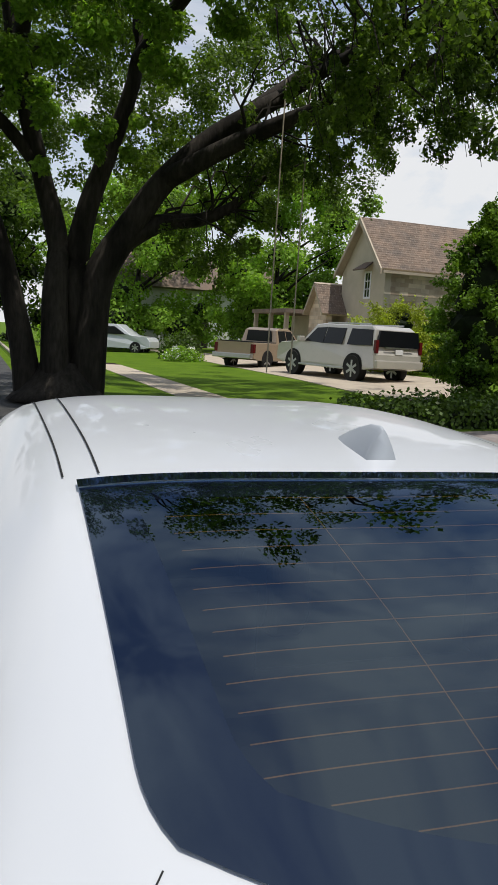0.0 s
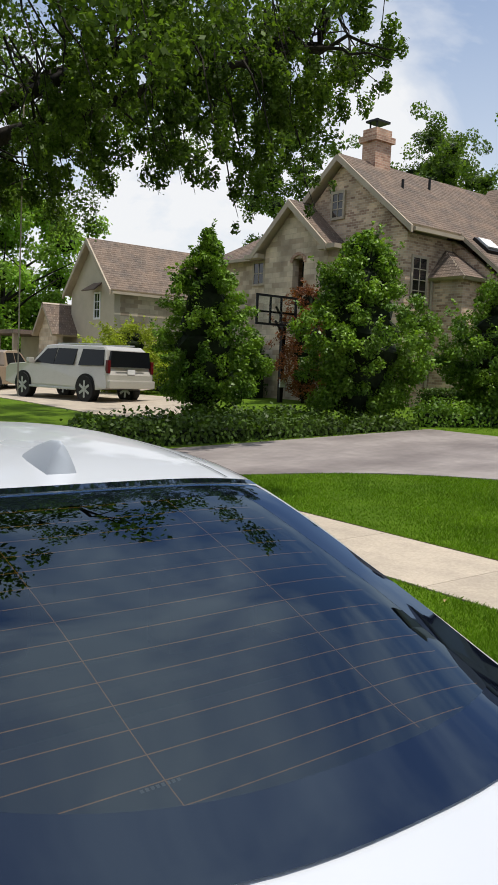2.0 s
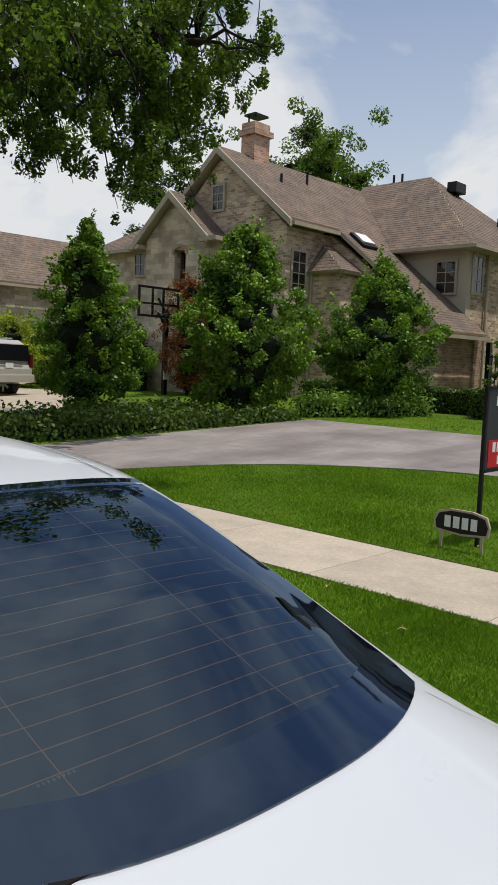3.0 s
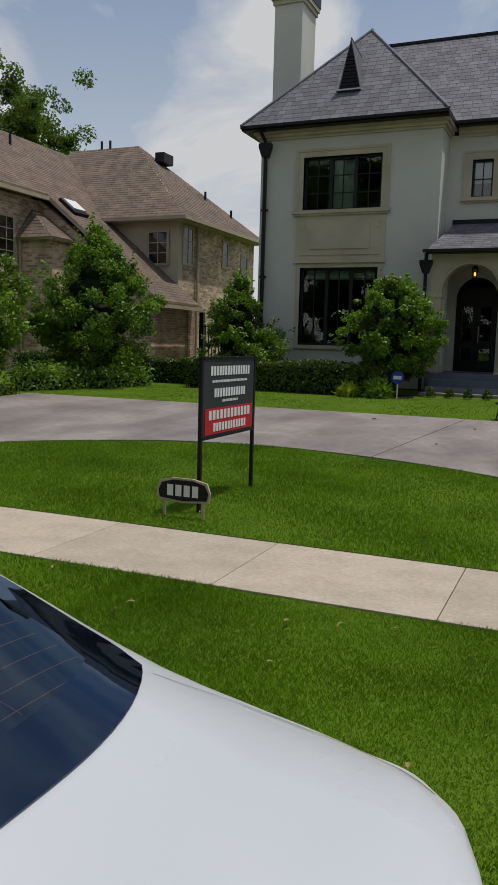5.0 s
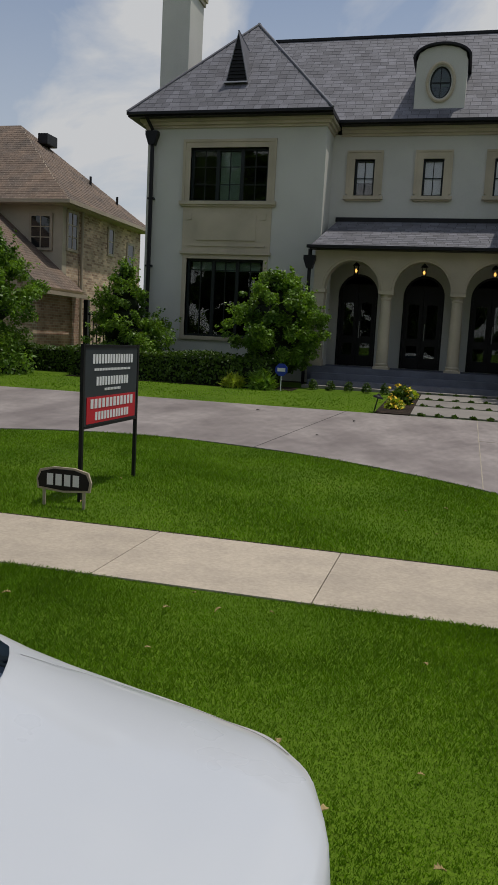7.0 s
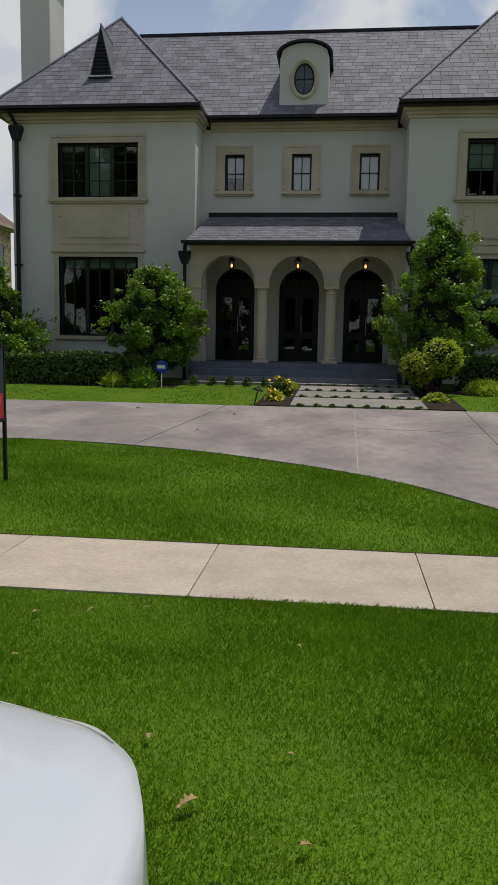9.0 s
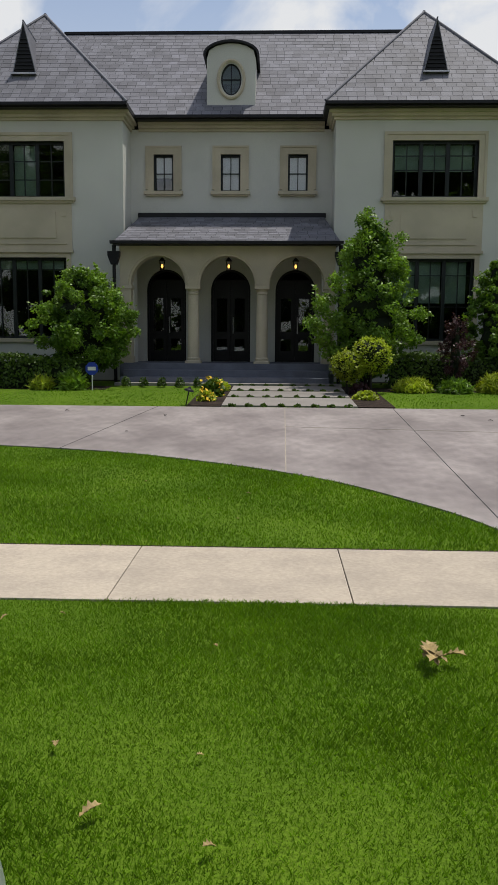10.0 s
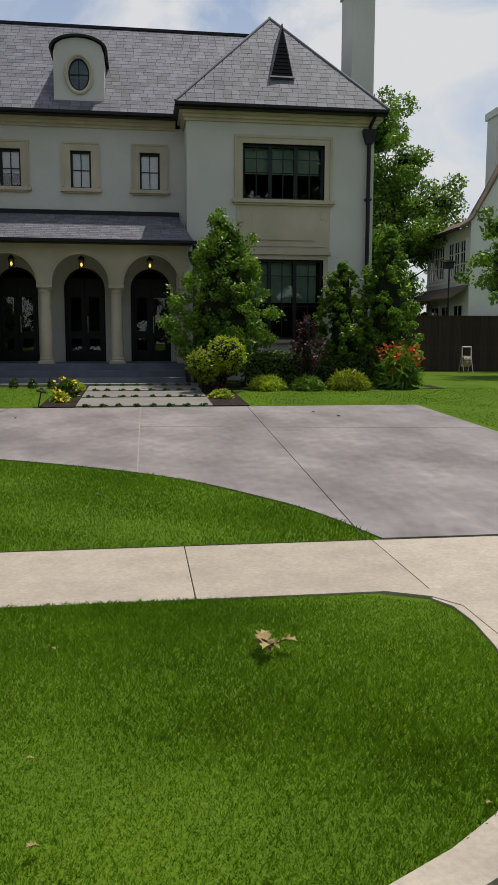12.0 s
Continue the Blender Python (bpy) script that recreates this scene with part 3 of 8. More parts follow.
def build_grey_house():
    h = thing("grey_house", "two-storey pale grey house with slate roof and arched porch", "house", at=(0, 0, 0))
    WL, WR = CX - 7.60, CX + 7.60     # outer corners
    IN = 2.70                          # half width of the middle bay
    YW, YC, YA = 20.0, 21.1, 19.2      # wing front, middle front, porch front
    TOP = 7.12
    for s in (-1, 1):
        x0, x1 = sorted((CX + s * IN, CX + s * 7.60))
        wc = -5.60 if s < 0 else 4.88
        up, lo = (wc - 1.07, wc + 1.08, 5.17, 6.56), (wc - 1.08, wc + 1.08, 1.58, 3.66)
        wall = part("wall", holed(bmesh.new(), 'x', x0, x1, 0.3, TOP, YW, YW + 0.3, [up, lo]), STUCCO, h)
        part("wall", holed(bmesh.new(), 'y', YW + 0.3, 28, 0.3, TOP, *((x0, x0 + 0.3) if s < 0 else (x1 - 0.3, x1)), []), STUCCO, h)
        part("wall", boxes((x1 - 0.3, YW + 0.3, 0.3, x1, YC + 0.3, TOP) if s < 0 else (x0, YW + 0.3, 0.3, x0 + 0.3, YC + 0.3, TOP)), STUCCO, h)
        # room behind the windows, painted near-black in place of its shade
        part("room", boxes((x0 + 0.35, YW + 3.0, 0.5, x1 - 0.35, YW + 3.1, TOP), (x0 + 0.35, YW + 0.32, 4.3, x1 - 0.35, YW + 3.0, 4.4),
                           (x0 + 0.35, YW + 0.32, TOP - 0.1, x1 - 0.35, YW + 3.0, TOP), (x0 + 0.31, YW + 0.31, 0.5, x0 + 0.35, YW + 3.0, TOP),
                           (x1 - 0.35, YW + 0.31, 0.5, x1 - 0.31, YW + 3.0, TOP)), DARKROOM, h, "near-black shell standing in for an unlit room")
        # cast stone round the windows, with the panel between the storeys
        bm = bmesh.new()
        frame_strip(bm, up[0], up[1], up[2], up[3], 0.14, YW - 0.03, YW + 0.12)
        part("stone_surround", bm, STONE, h, "cream cast stone surround")
        frame_strip(bm := bmesh.new(), up[0] - 0.14, up[1] + 0.14, up[2], up[3] + 0.14, 0.07, YW - 0.05, YW - 0.001)
        part("outer_moulding", bm, STONE, h)
        bm = bmesh.new()
        frame_strip(bm, lo[0], lo[1], lo[2], lo[3], 0.12, YW - 0.03, YW + 0.12)
        part("stone_surround", bm, STONE, h, "cream cast stone surround")
        part("head_ledge", boxes((lo[0] - 0.19, YW - 0.08, lo[3] + 0.12, lo[1] + 0.19, YW, lo[3] + 0.19)), STONE, h)
        part("sill", boxes((lo[0] - 0.12, YW - 0.06, lo[2] - 0.10, lo[1] + 0.12, YW, lo[2])), STONE, h)
        part("sill", boxes((up[0] - 0.27, YW - 0.11, up[2] - 0.09, up[1] + 0.27, YW + 0.1, up[2]), (up[0] - 0.22, YW - 0.07, up[2] - 0.14, up[1] + 0.22, YW, up[2] - 0.09)), STONE, h, "projecting stone sill")
        pz0, pz1 = lo[3] + 0.19, up[2] - 0.14
        bm = boxes((up[0] - 0.16, YW - 0.025, pz0, up[1] + 0.16, YW, pz1))
        pn = part("stone_panel", bm, STONE, h, "cast stone panel between windows")
        for q in ((up[0] + 0.25, pz0 + 0.30, up[1] - 0.25, pz1 - 0.22, 0.05), (up[0] - 0.02, pz1 - 0.34, up[0] + 0.10, pz1 - 0.18, 0.045),
                  (up[1] - 0.10, pz1 - 0.34, up[1] + 0.02, pz1 - 0.18, 0.045), (up[0] - 0.02, pz0 + 0.14, up[1] + 0.02, pz0 + 0.17, 0.045)):
            part("raised_block", boxes((q[0], YW - q[4], q[1], q[2], YW - 0.025, q[3])), STONE, pn)
        t3 = (up[1] - up[0] - 0.12) / 3
        bl = [(up[0] + 0.06 + t3 * (0.06 + i), up[0] + 0.06 + t3 * (0.94 + i), zb, up[3] - 0.06) for i, zb in ((0, 5.85), (1, 5.85 if s > 0 else 5.25), (2, 5.85))]
        if s < 0:
            bl = [bl[1]]
        window_unit(h, *up, YW + 0.10, 3, (0.5, 0.75) if s > 0 else (0.33, 0.66), blind=bl)
        lb = [(lo[0] + 0.1 + 0.66 * k, lo[0] + 0.70 + 0.66 * k, 2.55 if s > 0 else 3.36, lo[3] - 0.06) for k in range(3)]
        window_unit(h, *lo, YW + 0.10, 3, (0.86,) if s < 0 else (0.42, 0.80), blind=lb)
        # cornice and gutter
        ex0, ex1 = (x0 - 0.44, x1 + 0.20) if s < 0 else (x0 - 0.30, x1 + 0.24)
        strips = []
        for k, (o, za, zb) in enumerate(((0.05, 7.06, 7.13), (0.11, 7.13, 7.21), (0.18, 7.21, 7.28))):
            strips.append((x0 - o, YW - o, za, x1 + o, YW - 0.001 if k == 0 else YW, zb))
            if s < 0:
                strips.append((x0 - o, YW, za, x0, 28, zb))
                strips.append((x1, YW, za, x1 + o, YC, zb))
            else:
                strips.append((x1, YW, za, x1 + o, 28, zb))
                strips.append((x0 - o, YW, za, x0, YC, zb))
        for strip in strips:
            part("cornice", boxes(strip), STONE, h, "cream stepped cornice")
        bm = boxes((ex0, YW - 0.50, 7.315, ex1, YW - 0.36, 7.385), (ex0, YW - 0.40, 7.28, ex1, YW + 0.2, 7.32))
        if s < 0:
            box(bm, ex0, YW - 0.36, 7.315, ex0 + 0.13, 28, 7.385)
            box(bm, ex0, YW + 0.2, 7.28, x0, 28, 7.32)
            box(bm, ex1 - 0.13, YW - 0.36, 7.315, ex1, YC - 0.42, 7.385)
            box(bm, x1, YW + 0.2, 7.28, ex1, YC, 7.32)
        else:
            box(bm, ex1 - 0.13, YW - 0.36, 7.315, ex1, 28, 7.385)
            box(bm, x1, YW + 0.2, 7.28, ex1, 28, 7.32)
            box(bm, ex0, YW - 0.36, 7.315, ex0 + 0.13, YC - 0.42, 7.385)
            box(bm, ex0, YW + 0.2, 7.28, x0, YC, 7.32)
        part("gutter", bm, DARKMETAL, h, "dark bronze eaves gutter")
        # rainwater head and pipe near the outer corner
        px = CX + s * 7.44
        bm = bmesh.new()
        cyl(bm, (px + s * 0.10, YW - 0.38, 7.32), (px, YW - 0.1, 7.02), 0.045)
        prism(bm, [(px - 0.17, 6.98), (px + 0.17, 6.98), (px + 0.17, 6.88), (px + 0.08, 6.62), (px - 0.08, 6.62), (px - 0.17, 6.88)], 'y', YW - 0.2, YW - 0.01)
        cyl(bm, (px, YW - 0.09, 6.64), (px, YW - 0.09, 0.5), 0.055)
        for z in (5.2, 3.4, 1.6):
            box(bm, px - 0.09, YW - 0.12, z, px + 0.09, YW, z + 0.05)
        part("downpipe", bm, DARKMETAL, h, "dark metal rainwater head and pipe")
        # wing roof: hipped front, ridge running back
        ap, e0 = (wc, 22.35, 10.5), 7.38
        A, B = (ex0, YW - 0.46, e0), (ex1, YW - 0.46, e0)
        bk = (wc, 24.2, 10.5)
        lf = [A, ap, bk, (ex0, 24.2, e0)]
        rt = [B, (ex1, 24.2, e0), bk, ap]
        bm = bmesh.new()
        slab(bm, [A, B, ap], 0.05)
        slab(bm, lf, 0.05)
        slab(bm, rt, 0.05)
        roof = part("roof", bm, SLATE_BED, h, "steep hipped slate roof")
        slates(roof, [A, B, ap], (1, 0, 0), Vector(ap) - Vector((wc, YW - 0.46, e0)))
        slates(roof, lf, (0, 1, 0), Vector(ap) - Vector((ex0, 22.35, e0)))
        slates(roof, rt, (0, 1, 0), Vector(ap) - Vector((ex1, 22.35, e0)))
        bm = bmesh.new()
        for c in (A, B):
            cyl(bm, Vector(c) + Vector((0, 0, 0.02)), Vector(ap) + Vector((0, 0, 0.02)), 0.035, n=8)
        cyl(bm, Vector(ap) + Vector((0, 0, 0.02)), Vector(bk) + Vector((0, 0, 0.02)), 0.05, n=8)
        part("ridge_cap", bm, SLATE, roof)
        # narrow triangular roof vent
        vy, vz = 20.35, 8.36
        bm = bmesh.new()
        tri = [(wc - 0.27, vz - 0.05), (wc + 0.27, vz - 0.05), (wc, vz + 1.18)]
        prism(bm, tri, 'y', vy, vy + 0.03)
        vent = part("roof_vent", bm, IRON, roof, "black louvred triangular roof vent")
        bm = bmesh.new()
        slab(bm, [(wc - 0.31, vy - 0.02, vz - 0.06), (wc, vy - 0.02, vz + 1.26), (wc, vy + 1.15, vz + 1.12)], 0.02)
        slab(bm, [(wc + 0.31, vy - 0.02, vz - 0.06), (wc, vy - 0.02, vz + 1.26), (wc, vy + 1.15, vz + 1.12)], 0.02)
        part("vent_hood", bm, SLATE, vent)
        part("flashing", boxes((wc - 0.33, vy - 0.14, vz - 0.09, wc + 0.33, vy - 0.02, vz - 0.055)), ALLOY, vent, "bright lead flashing")
        for k in range(9):
            z = vz + 0.06 + k * 0.09
            hw = 0.25 * (1 - (z - vz) / 1.2)
            part("louvre", boxes((wc - hw, vy - 0.03, z, wc + hw, vy, z + 0.025)), DARKMETAL, vent)
        # outside chimney
        cx0, cx1 = (CX - 8.25, CX - 7.38) if s < 0 else (CX + 7.57, CX + 8.23)
        bm = boxes((cx0, 22.3, 0.3, cx1, 23.5, 11.55))
        ch = part("chimney", bm, STUCCO, h, "tall grey painted chimney")
        part("chimney_cap", boxes((cx0 - 0.05, 22.25, 11.55, cx1 + 0.05, 23.55, 11.68), (cx0 - 0.10, 22.2, 11.68, cx1 + 0.10, 23.6, 11.8)), STONE, ch)
        part("spark_guard", boxes((cx0 - 0.12, 22.18, 11.80, cx1 + 0.12, 23.62, 12.15)), DARKMETAL, ch, "dark metal chimney guard")
    # middle bay
    xa, xb = CX - IN, CX + IN
    ws = [(CX - 0.015 + 1.80 * k - 0.265, CX - 0.015 + 1.80 * k + 0.265, 5.52, 6.48) for k in (-1, 0, 1)]
    drs = [(CX + 1.76 * k - 0.54, CX + 1.76 * k + 0.54, FLOOR, 3.50) for k in (-1, 0, 1)]
    part("wall", holed(bmesh.new(), 'x', xa, xb, 0.3, TOP, YC, YC + 0.3, ws + drs), STUCCO, h)
    # hall surfaces coloured near-black to look unlit
    part("room", boxes((xa, YC + 2.5, 0.5, xb, YC + 2.6, TOP), (xa, YC + 0.31, 4.4, xb, YC + 2.5, 4.5), (xa, YC + 0.31, TOP - 0.1, xb, YC + 2.5, TOP)), DARKROOM, h, "near-black shell standing in for an unlit hall")
    for w in ws:
        bm = bmesh.new()
        frame_strip(bm, w[0], w[1], w[2], w[3], 0.17, YC - 0.03, YC + 0.1)
        part("stone_surround", bm, STONE, h, "cream cast stone surround")
        frame_strip(bm := bmesh.new(), w[0] - 0.17, w[1] + 0.17, w[2] + 0.05, w[3] + 0.17, 0.05, YC - 0.05, YC - 0.001)
        part("outer_moulding", bm, STONE, h)
        part("sill", boxes((w[0] - 0.26, YC - 0.12, w[2] - 0.09, w[1] + 0.26, YC + 0.1, w[2]), (w[0] - 0.2, YC - 0.07, w[2] - 0.13, w[1] + 0.2, YC, w[2] - 0.09)), STONE, h, "projecting stone sill")
        window_unit(h, *w, YC + 0.08, 1, (0.5,), fr=0.05, blind=[(w[0], w[1], w[2] + (0.38 if w is ws[0] else 0.0), w[3])], shade=WHITEBLIND, glass=CLEARPANE, deep=0.10)
    for o, za, zb in ((0.05, 7.06, 7.13), (0.11, 7.13, 7.21), (0.18, 7.21, 7.28)):
        part("cornice", boxes((xa + 0.23, YC - o, za, xb - 0.23, YC, zb)), STONE, h, "cream stepped cornice")
    part("gutter", boxes((xa - 0.33, YC - 0.50, 7.30, xb + 0.33, YC - 0.36, 7.37), (xa + 0.23, YC - 0.40, 7.275, xb - 0.23, YC + 0.2, 7.315)), DARKMETAL, h, "dark bronze eaves gutter")
    # main roof
    RY, RZ = 24.0, 10.62
    l0, r0 = CX - 5.17, CX + 5.17
    fr_ = [(WL - 0.4, YC - 0.46, 7.37), (WR + 0.4, YC - 0.46, 7.37), (r0, RY, RZ), (l0, RY, RZ)]
    bm = bmesh.new()
    slab(bm, fr_, 0.05)
    slab(bm, [(WL - 0.4, 27.4, 7.37), (WR + 0.4, 27.4, 7.37), (r0, RY, RZ), (l0, RY, RZ)], 0.05)
    slab(bm, [(WL - 0.4, YC - 0.46, 7.37), (WL - 0.4, 27.4, 7.37), (l0, RY, RZ)], 0.05)
    slab(bm, [(WR + 0.4, YC - 0.46, 7.37), (WR + 0.4, 27.4, 7.37), (r0, RY, RZ)], 0.05)
    roof = part("roof", bm, SLATE_BED, h, "long slate main roof")
    slates(roof, [(xa - 2.4, YC - 0.46, 7.37), (xb + 2.4, YC - 0.46, 7.37), (r0, RY, RZ), (l0, RY, RZ)], (1, 0, 0), (0, RY - YC + 0.46, RZ - 7.37))
    part("ridge_cap", boxes((l0, RY - 0.07, RZ - 0.03, r0, RY + 0.07, RZ + 0.045)), DARKMETAL, roof, "dark metal ridge cap")
    part("wall", boxes((WL, 27.0, 0.3, WR, 27.3, 7.3)), STUCCO, h)
    # dormer with arched head and oval window
    dy = 20.98
    dm = bmesh.new()
    hw = 0.64
    head = [(CX + hw * math.cos(a), 8.94 + 0.31 * math.sin(a)) for a in [math.pi * k / 14 for k in range(15)]]
    oval = [(CX + 0.27 * math.cos(a), 8.35 + 0.40 * math.sin(a)) for a in [2 * math.pi * k / 28 for k in range(28)]]
    outline = [(CX - hw, 7.62), (CX + hw, 7.62)] + head
    # face with an oval hole: a ring of quads between the outline and the oval
    def ray_out(a):
        c, s = math.cos(a), math.sin(a)
        best = None
        pts = outline + outline[:1]
        for p, q in zip(pts, pts[1:]):
            ex, ez = q[0] - p[0], q[1] - p[1]
            den = c * ez - s * ex
            if abs(den) < 1e-9:
                continue
            t = ((p[0] - CX) * ez - (p[1] - 8.35) * ex) / den
            u = ((p[0] - CX) * s - (p[1] - 8.35) * c) / den
            if t > 0 and -1e-6 <= u <= 1 + 1e-6 and (best is None or t < best):
                best = t
        return (CX + c * best, 8.35 + s * best)
    angs = sorted([2 * math.pi * k / 28 for k in range(28)] + [math.atan2(p[1] - 8.35, p[0] - CX) % (2 * math.pi) for p in outline[:2]])
    for yy in (dy, dy + 0.12):
        ring_o = [dm.verts.new((p[0], yy, p[1])) for p in (ray_out(a) for a in angs)]
        ring_i = [dm.verts.new((CX + 0.27 * math.cos(a), yy, 8.35 + 0.40 * math.sin(a))) for a in angs]
        for k in range(len(angs)):
            j = (k + 1) % len(angs)
            dm.faces.new((ring_o[k], ring_o[j], ring_i[j], ring_i[k]))
        if yy == dy:
            first = ring_i, ring_o
        else:
            for r1, r2 in zip(first, (ring_i, ring_o)):
                for k in range(len(angs)):
                    j = (k + 1) % len(angs)
                    dm.faces.new((r1[k], r1[j], r2[j], r2[k]))
    dormer = part("dormer", dm, STUCCO, h, "arched dormer with an oval window")
    for xs_ in (CX - hw, CX + hw - 0.08):
        part("dormer_side", boxes((xs_, dy + 0.12, 7.6, xs_ + 0.08, 22.6, 8.94)), STUCCO, dormer)
    bm = bmesh.new()
    for r_o, r_i, y0 in ((0.735, 0.685, dy - 0.10),):
        pts = [(CX + r_o * math.cos(a), 8.94 + 0.375 * math.sin(a)) for a in [math.pi * k / 14 for k in range(15)]]
        pin = [(CX + (r_i - 0.01) * math.cos(a), 8.94 + 0.325 * math.sin(a)) for a in [math.pi * k / 14 for k in range(15)]]
        prism(bm, pts + pin[::-1], 'y', y0, 23.4)
    part("dormer_roof", bm, DARKMETAL, dormer, "dark curved metal dormer roof")
    bm = bmesh.new()
    for rad, rr in ((0, 0), ):
        pts = [(CX + 0.34 * math.cos(a), dy - 0.02, 8.35 + 0.47 * math.sin(a)) for a in [2 * math.pi * k / 32 for k in range(33)]]
        tube(bm, pts, 0.045, 0.045, 6)
    part("oval_surround", bm, STONE, dormer)
    bm = bmesh.new()
    tube(bm, [(CX + 0.25 * math.cos(a), dy + 0.04, 8.35 + 0.38 * math.sin(a)) for a in [2 * math.pi * k / 32 for k in range(33)]], 0.022, 0.022, 6)
    box(bm, CX - 0.012, dy + 0.03, 7.97, CX + 0.012, dy + 0.06, 8.73)
    box(bm, CX - 0.25, dy + 0.035, 8.34, CX + 0.25, dy + 0.055, 8.365)
    part("oval_frame", bm, WINFRAME, dormer)
    bm = bmesh.new()
    prism(bm, oval, 'y', dy + 0.06, dy + 0.066)
    part("pane", bm, PANE, dormer).visible_shadow = False
    part("loft_back", boxes((CX - 0.6, dy + 0.8, 7.7, CX + 0.6, dy + 0.85, 9.0)), CURTAIN, dormer)
    # porch
    px0, px1 = CX - 2.66, CX + 2.70
    sp, R = 2.92, 0.685
    cs = [CX + 0.03 + 1.73 * k for k in (-1, 0, 1)]
    bm = bmesh.new()
    for yy0, yy1 in ((YA, YA + 0.34),):
        for c in cs:
            arcp = [(c + R * math.cos(a), sp + R * 1.04 * math.sin(a)) for a in [math.pi * k / 20 for k in range(21)]]
            for p, q in zip(arcp, arcp[1:]):
                prism(bm, [(p[0], 3.88), (p[0], p[1]), (q[0], q[1]), (q[0], 3.88)], 'y', yy0, yy1)
        for a, b in ((cs[0] + R, cs[1] - R), (cs[1] + R, cs[2] - R)):
            box(bm, a, yy0, sp, b, yy1, 3.88)
        box(bm, px0, yy0, FLOOR, cs[0] - R, yy1, 3.88)
        box(bm, cs[2] + R, yy0, FLOOR, px1, yy1, 3.88)
    bmesh.ops.remove_doubles(bm, verts=bm.verts, dist=0.0005)
    part("arcade_wall", bm, STONE, h, "cream stone arcade of three arches")
    for c in cs:
        bm = bmesh.new()
        ao = [(c + (R + 0.10) * math.cos(a), sp + (R + 0.10) * 1.04 * math.sin(a)) for a in [math.pi * k / 20 for k in range(21)]]
        ai = [(c + (R + 0.055) * math.cos(a), sp + (R + 0.055) * 1.04 * math.sin(a)) for a in [math.pi * k / 20 for k in range(21)]]
        prism(bm, ao + ai[::-1], 'y', YA - 0.035, YA - 0.001)
        part("arch_moulding", bm, STONE, h)
    for xm in ((cs[0] + cs[1]) / 2, (cs[1] + cs[2]) / 2):
        bm = lathe(bmesh.new(), (xm, YA + 0.17, FLOOR), [(0.19, 0), (0.19, 0.06), (0.165, 0.08), (0.175, 0.12), (0.150, 0.15), (0.150, 0.2), (0.146, 1.0), (0.130, 1.70), (0.145, 1.72), (0.145, 1.75), (0.132, 1.77), (0.16, 1.84), (0.16, 1.86)], 24)
        col = part("column", bm, STONE, h, "round cream stone column", smooth=False)
        part("plinth", boxes((xm - 0.20, YA - 0.03, FLOOR - 0.02, xm + 0.20, YA + 0.37, FLOOR + 0.06), bev=0.01), STONE, col)
        part("capital", boxes((xm - 0.185, YA - 0.015, sp - 0.10, xm + 0.185, YA + 0.355, sp), bev=0.012), STONE, col)
    for a, b in ((px0 - 0.02, cs[0] - R + 0.03), (cs[2] + R - 0.03, px1 + 0.02)):
        part("pilaster_cap", boxes((a, YA - 0.03, sp - 0.10, b, YA + 0.36, sp - 0.001), bev=0.01), STONE, h)
        part("pilaster_base", boxes((a, YA - 0.03, FLOOR, b, YA + 0.36, FLOOR + 0.16), bev=0.01), STONE, h)
    part("porch_side", boxes((px0, YA + 0.34, FLOOR, px0 + 0.3, YW, 3.88)), STUCCO, h)
    part("porch_side", boxes((px1 - 0.3, YA + 0.34, FLOOR, px1, YW, 3.88)), STUCCO, h)
    part("porch_ceiling", boxes((px0 + 0.3, YA + 0.34, 3.80, px1 - 0.3, YC, 3.87)), STUCCO, h)
    part("porch_floor", boxes((px0, YA - 0.15, 0.2, px1, YC, FLOOR - 0.002)), BLUESTONE, h, "blue grey stone porch floor")
    for k, (y0, z1) in enumerate(((YA - 0.50, 0.82), (YA - 0.86, 0.66))):
        part("porch_step", boxes((px0 + 0.15, y0, 0.2, px1 - 0.15, YA - 0.15 if k == 0 else YA - 0.5, z1), bev=0.012), BLUESTONE, h)
    # porch roof
    q = [(px0 - 0.1, YA - 0.25, 3.94), (px1 + 0.1, YA - 0.25, 3.94), (px1 - 0.2, YC, 4.86), (px0 + 0.2, YC, 4.86)]
    bm = bmesh.new()
    slab(bm, q, 0.06)
    slab(bm, [q[0], q[3], (px0 - 0.1, YC, 3.94)], 0.05)
    slab(bm, [q[1], q[2], (px1 + 0.1, YC, 3.94)], 0.05)
    pr = part("porch_roof", bm, SLATE_BED, h, "low slate porch roof")
    slates(pr, q, (1, 0, 0), (0, YC - YA + 0.25, 0.92), w=0.24, e=0.16)
    part("flashing", boxes((px0 + 0.15, YC - 0.05, 4.84, px1 - 0.15, YC - 0.002, 4.96)), DARKMETAL, pr)
    part("gutter", boxes((px0 - 0.16, YA - 0.40, 3.88, px1 + 0.16, YA - 0.26, 3.95), (px0 - 0.1, YA - 0.28, 3.865, px1 + 0.1, YA - 0.001, 3.905)), DARKMETAL, h, "dark porch gutter")
    for s in (-1, 1):
        x = CX + 0.02 + s * 2.80
        bm = bmesh.new()
        prism(bm, [(x - 0.15, 3.72), (x + 0.15, 3.72), (x + 0.15, 3.62), (x + 0.07, 3.40), (x - 0.07, 3.40), (x - 0.15, 3.62)], 'y', YA - 0.16, YA + 0.02)
        cyl(bm, (x, YA - 0.07, 3.88), (x, YA - 0.07, 3.70), 0.05)
        cyl(bm, (x, YA - 0.07, 3.42), (x, YA - 0.07, 0.5), 0.045)
        part("downpipe", bm, DARKMETAL, h, "dark rainwater head and pipe")
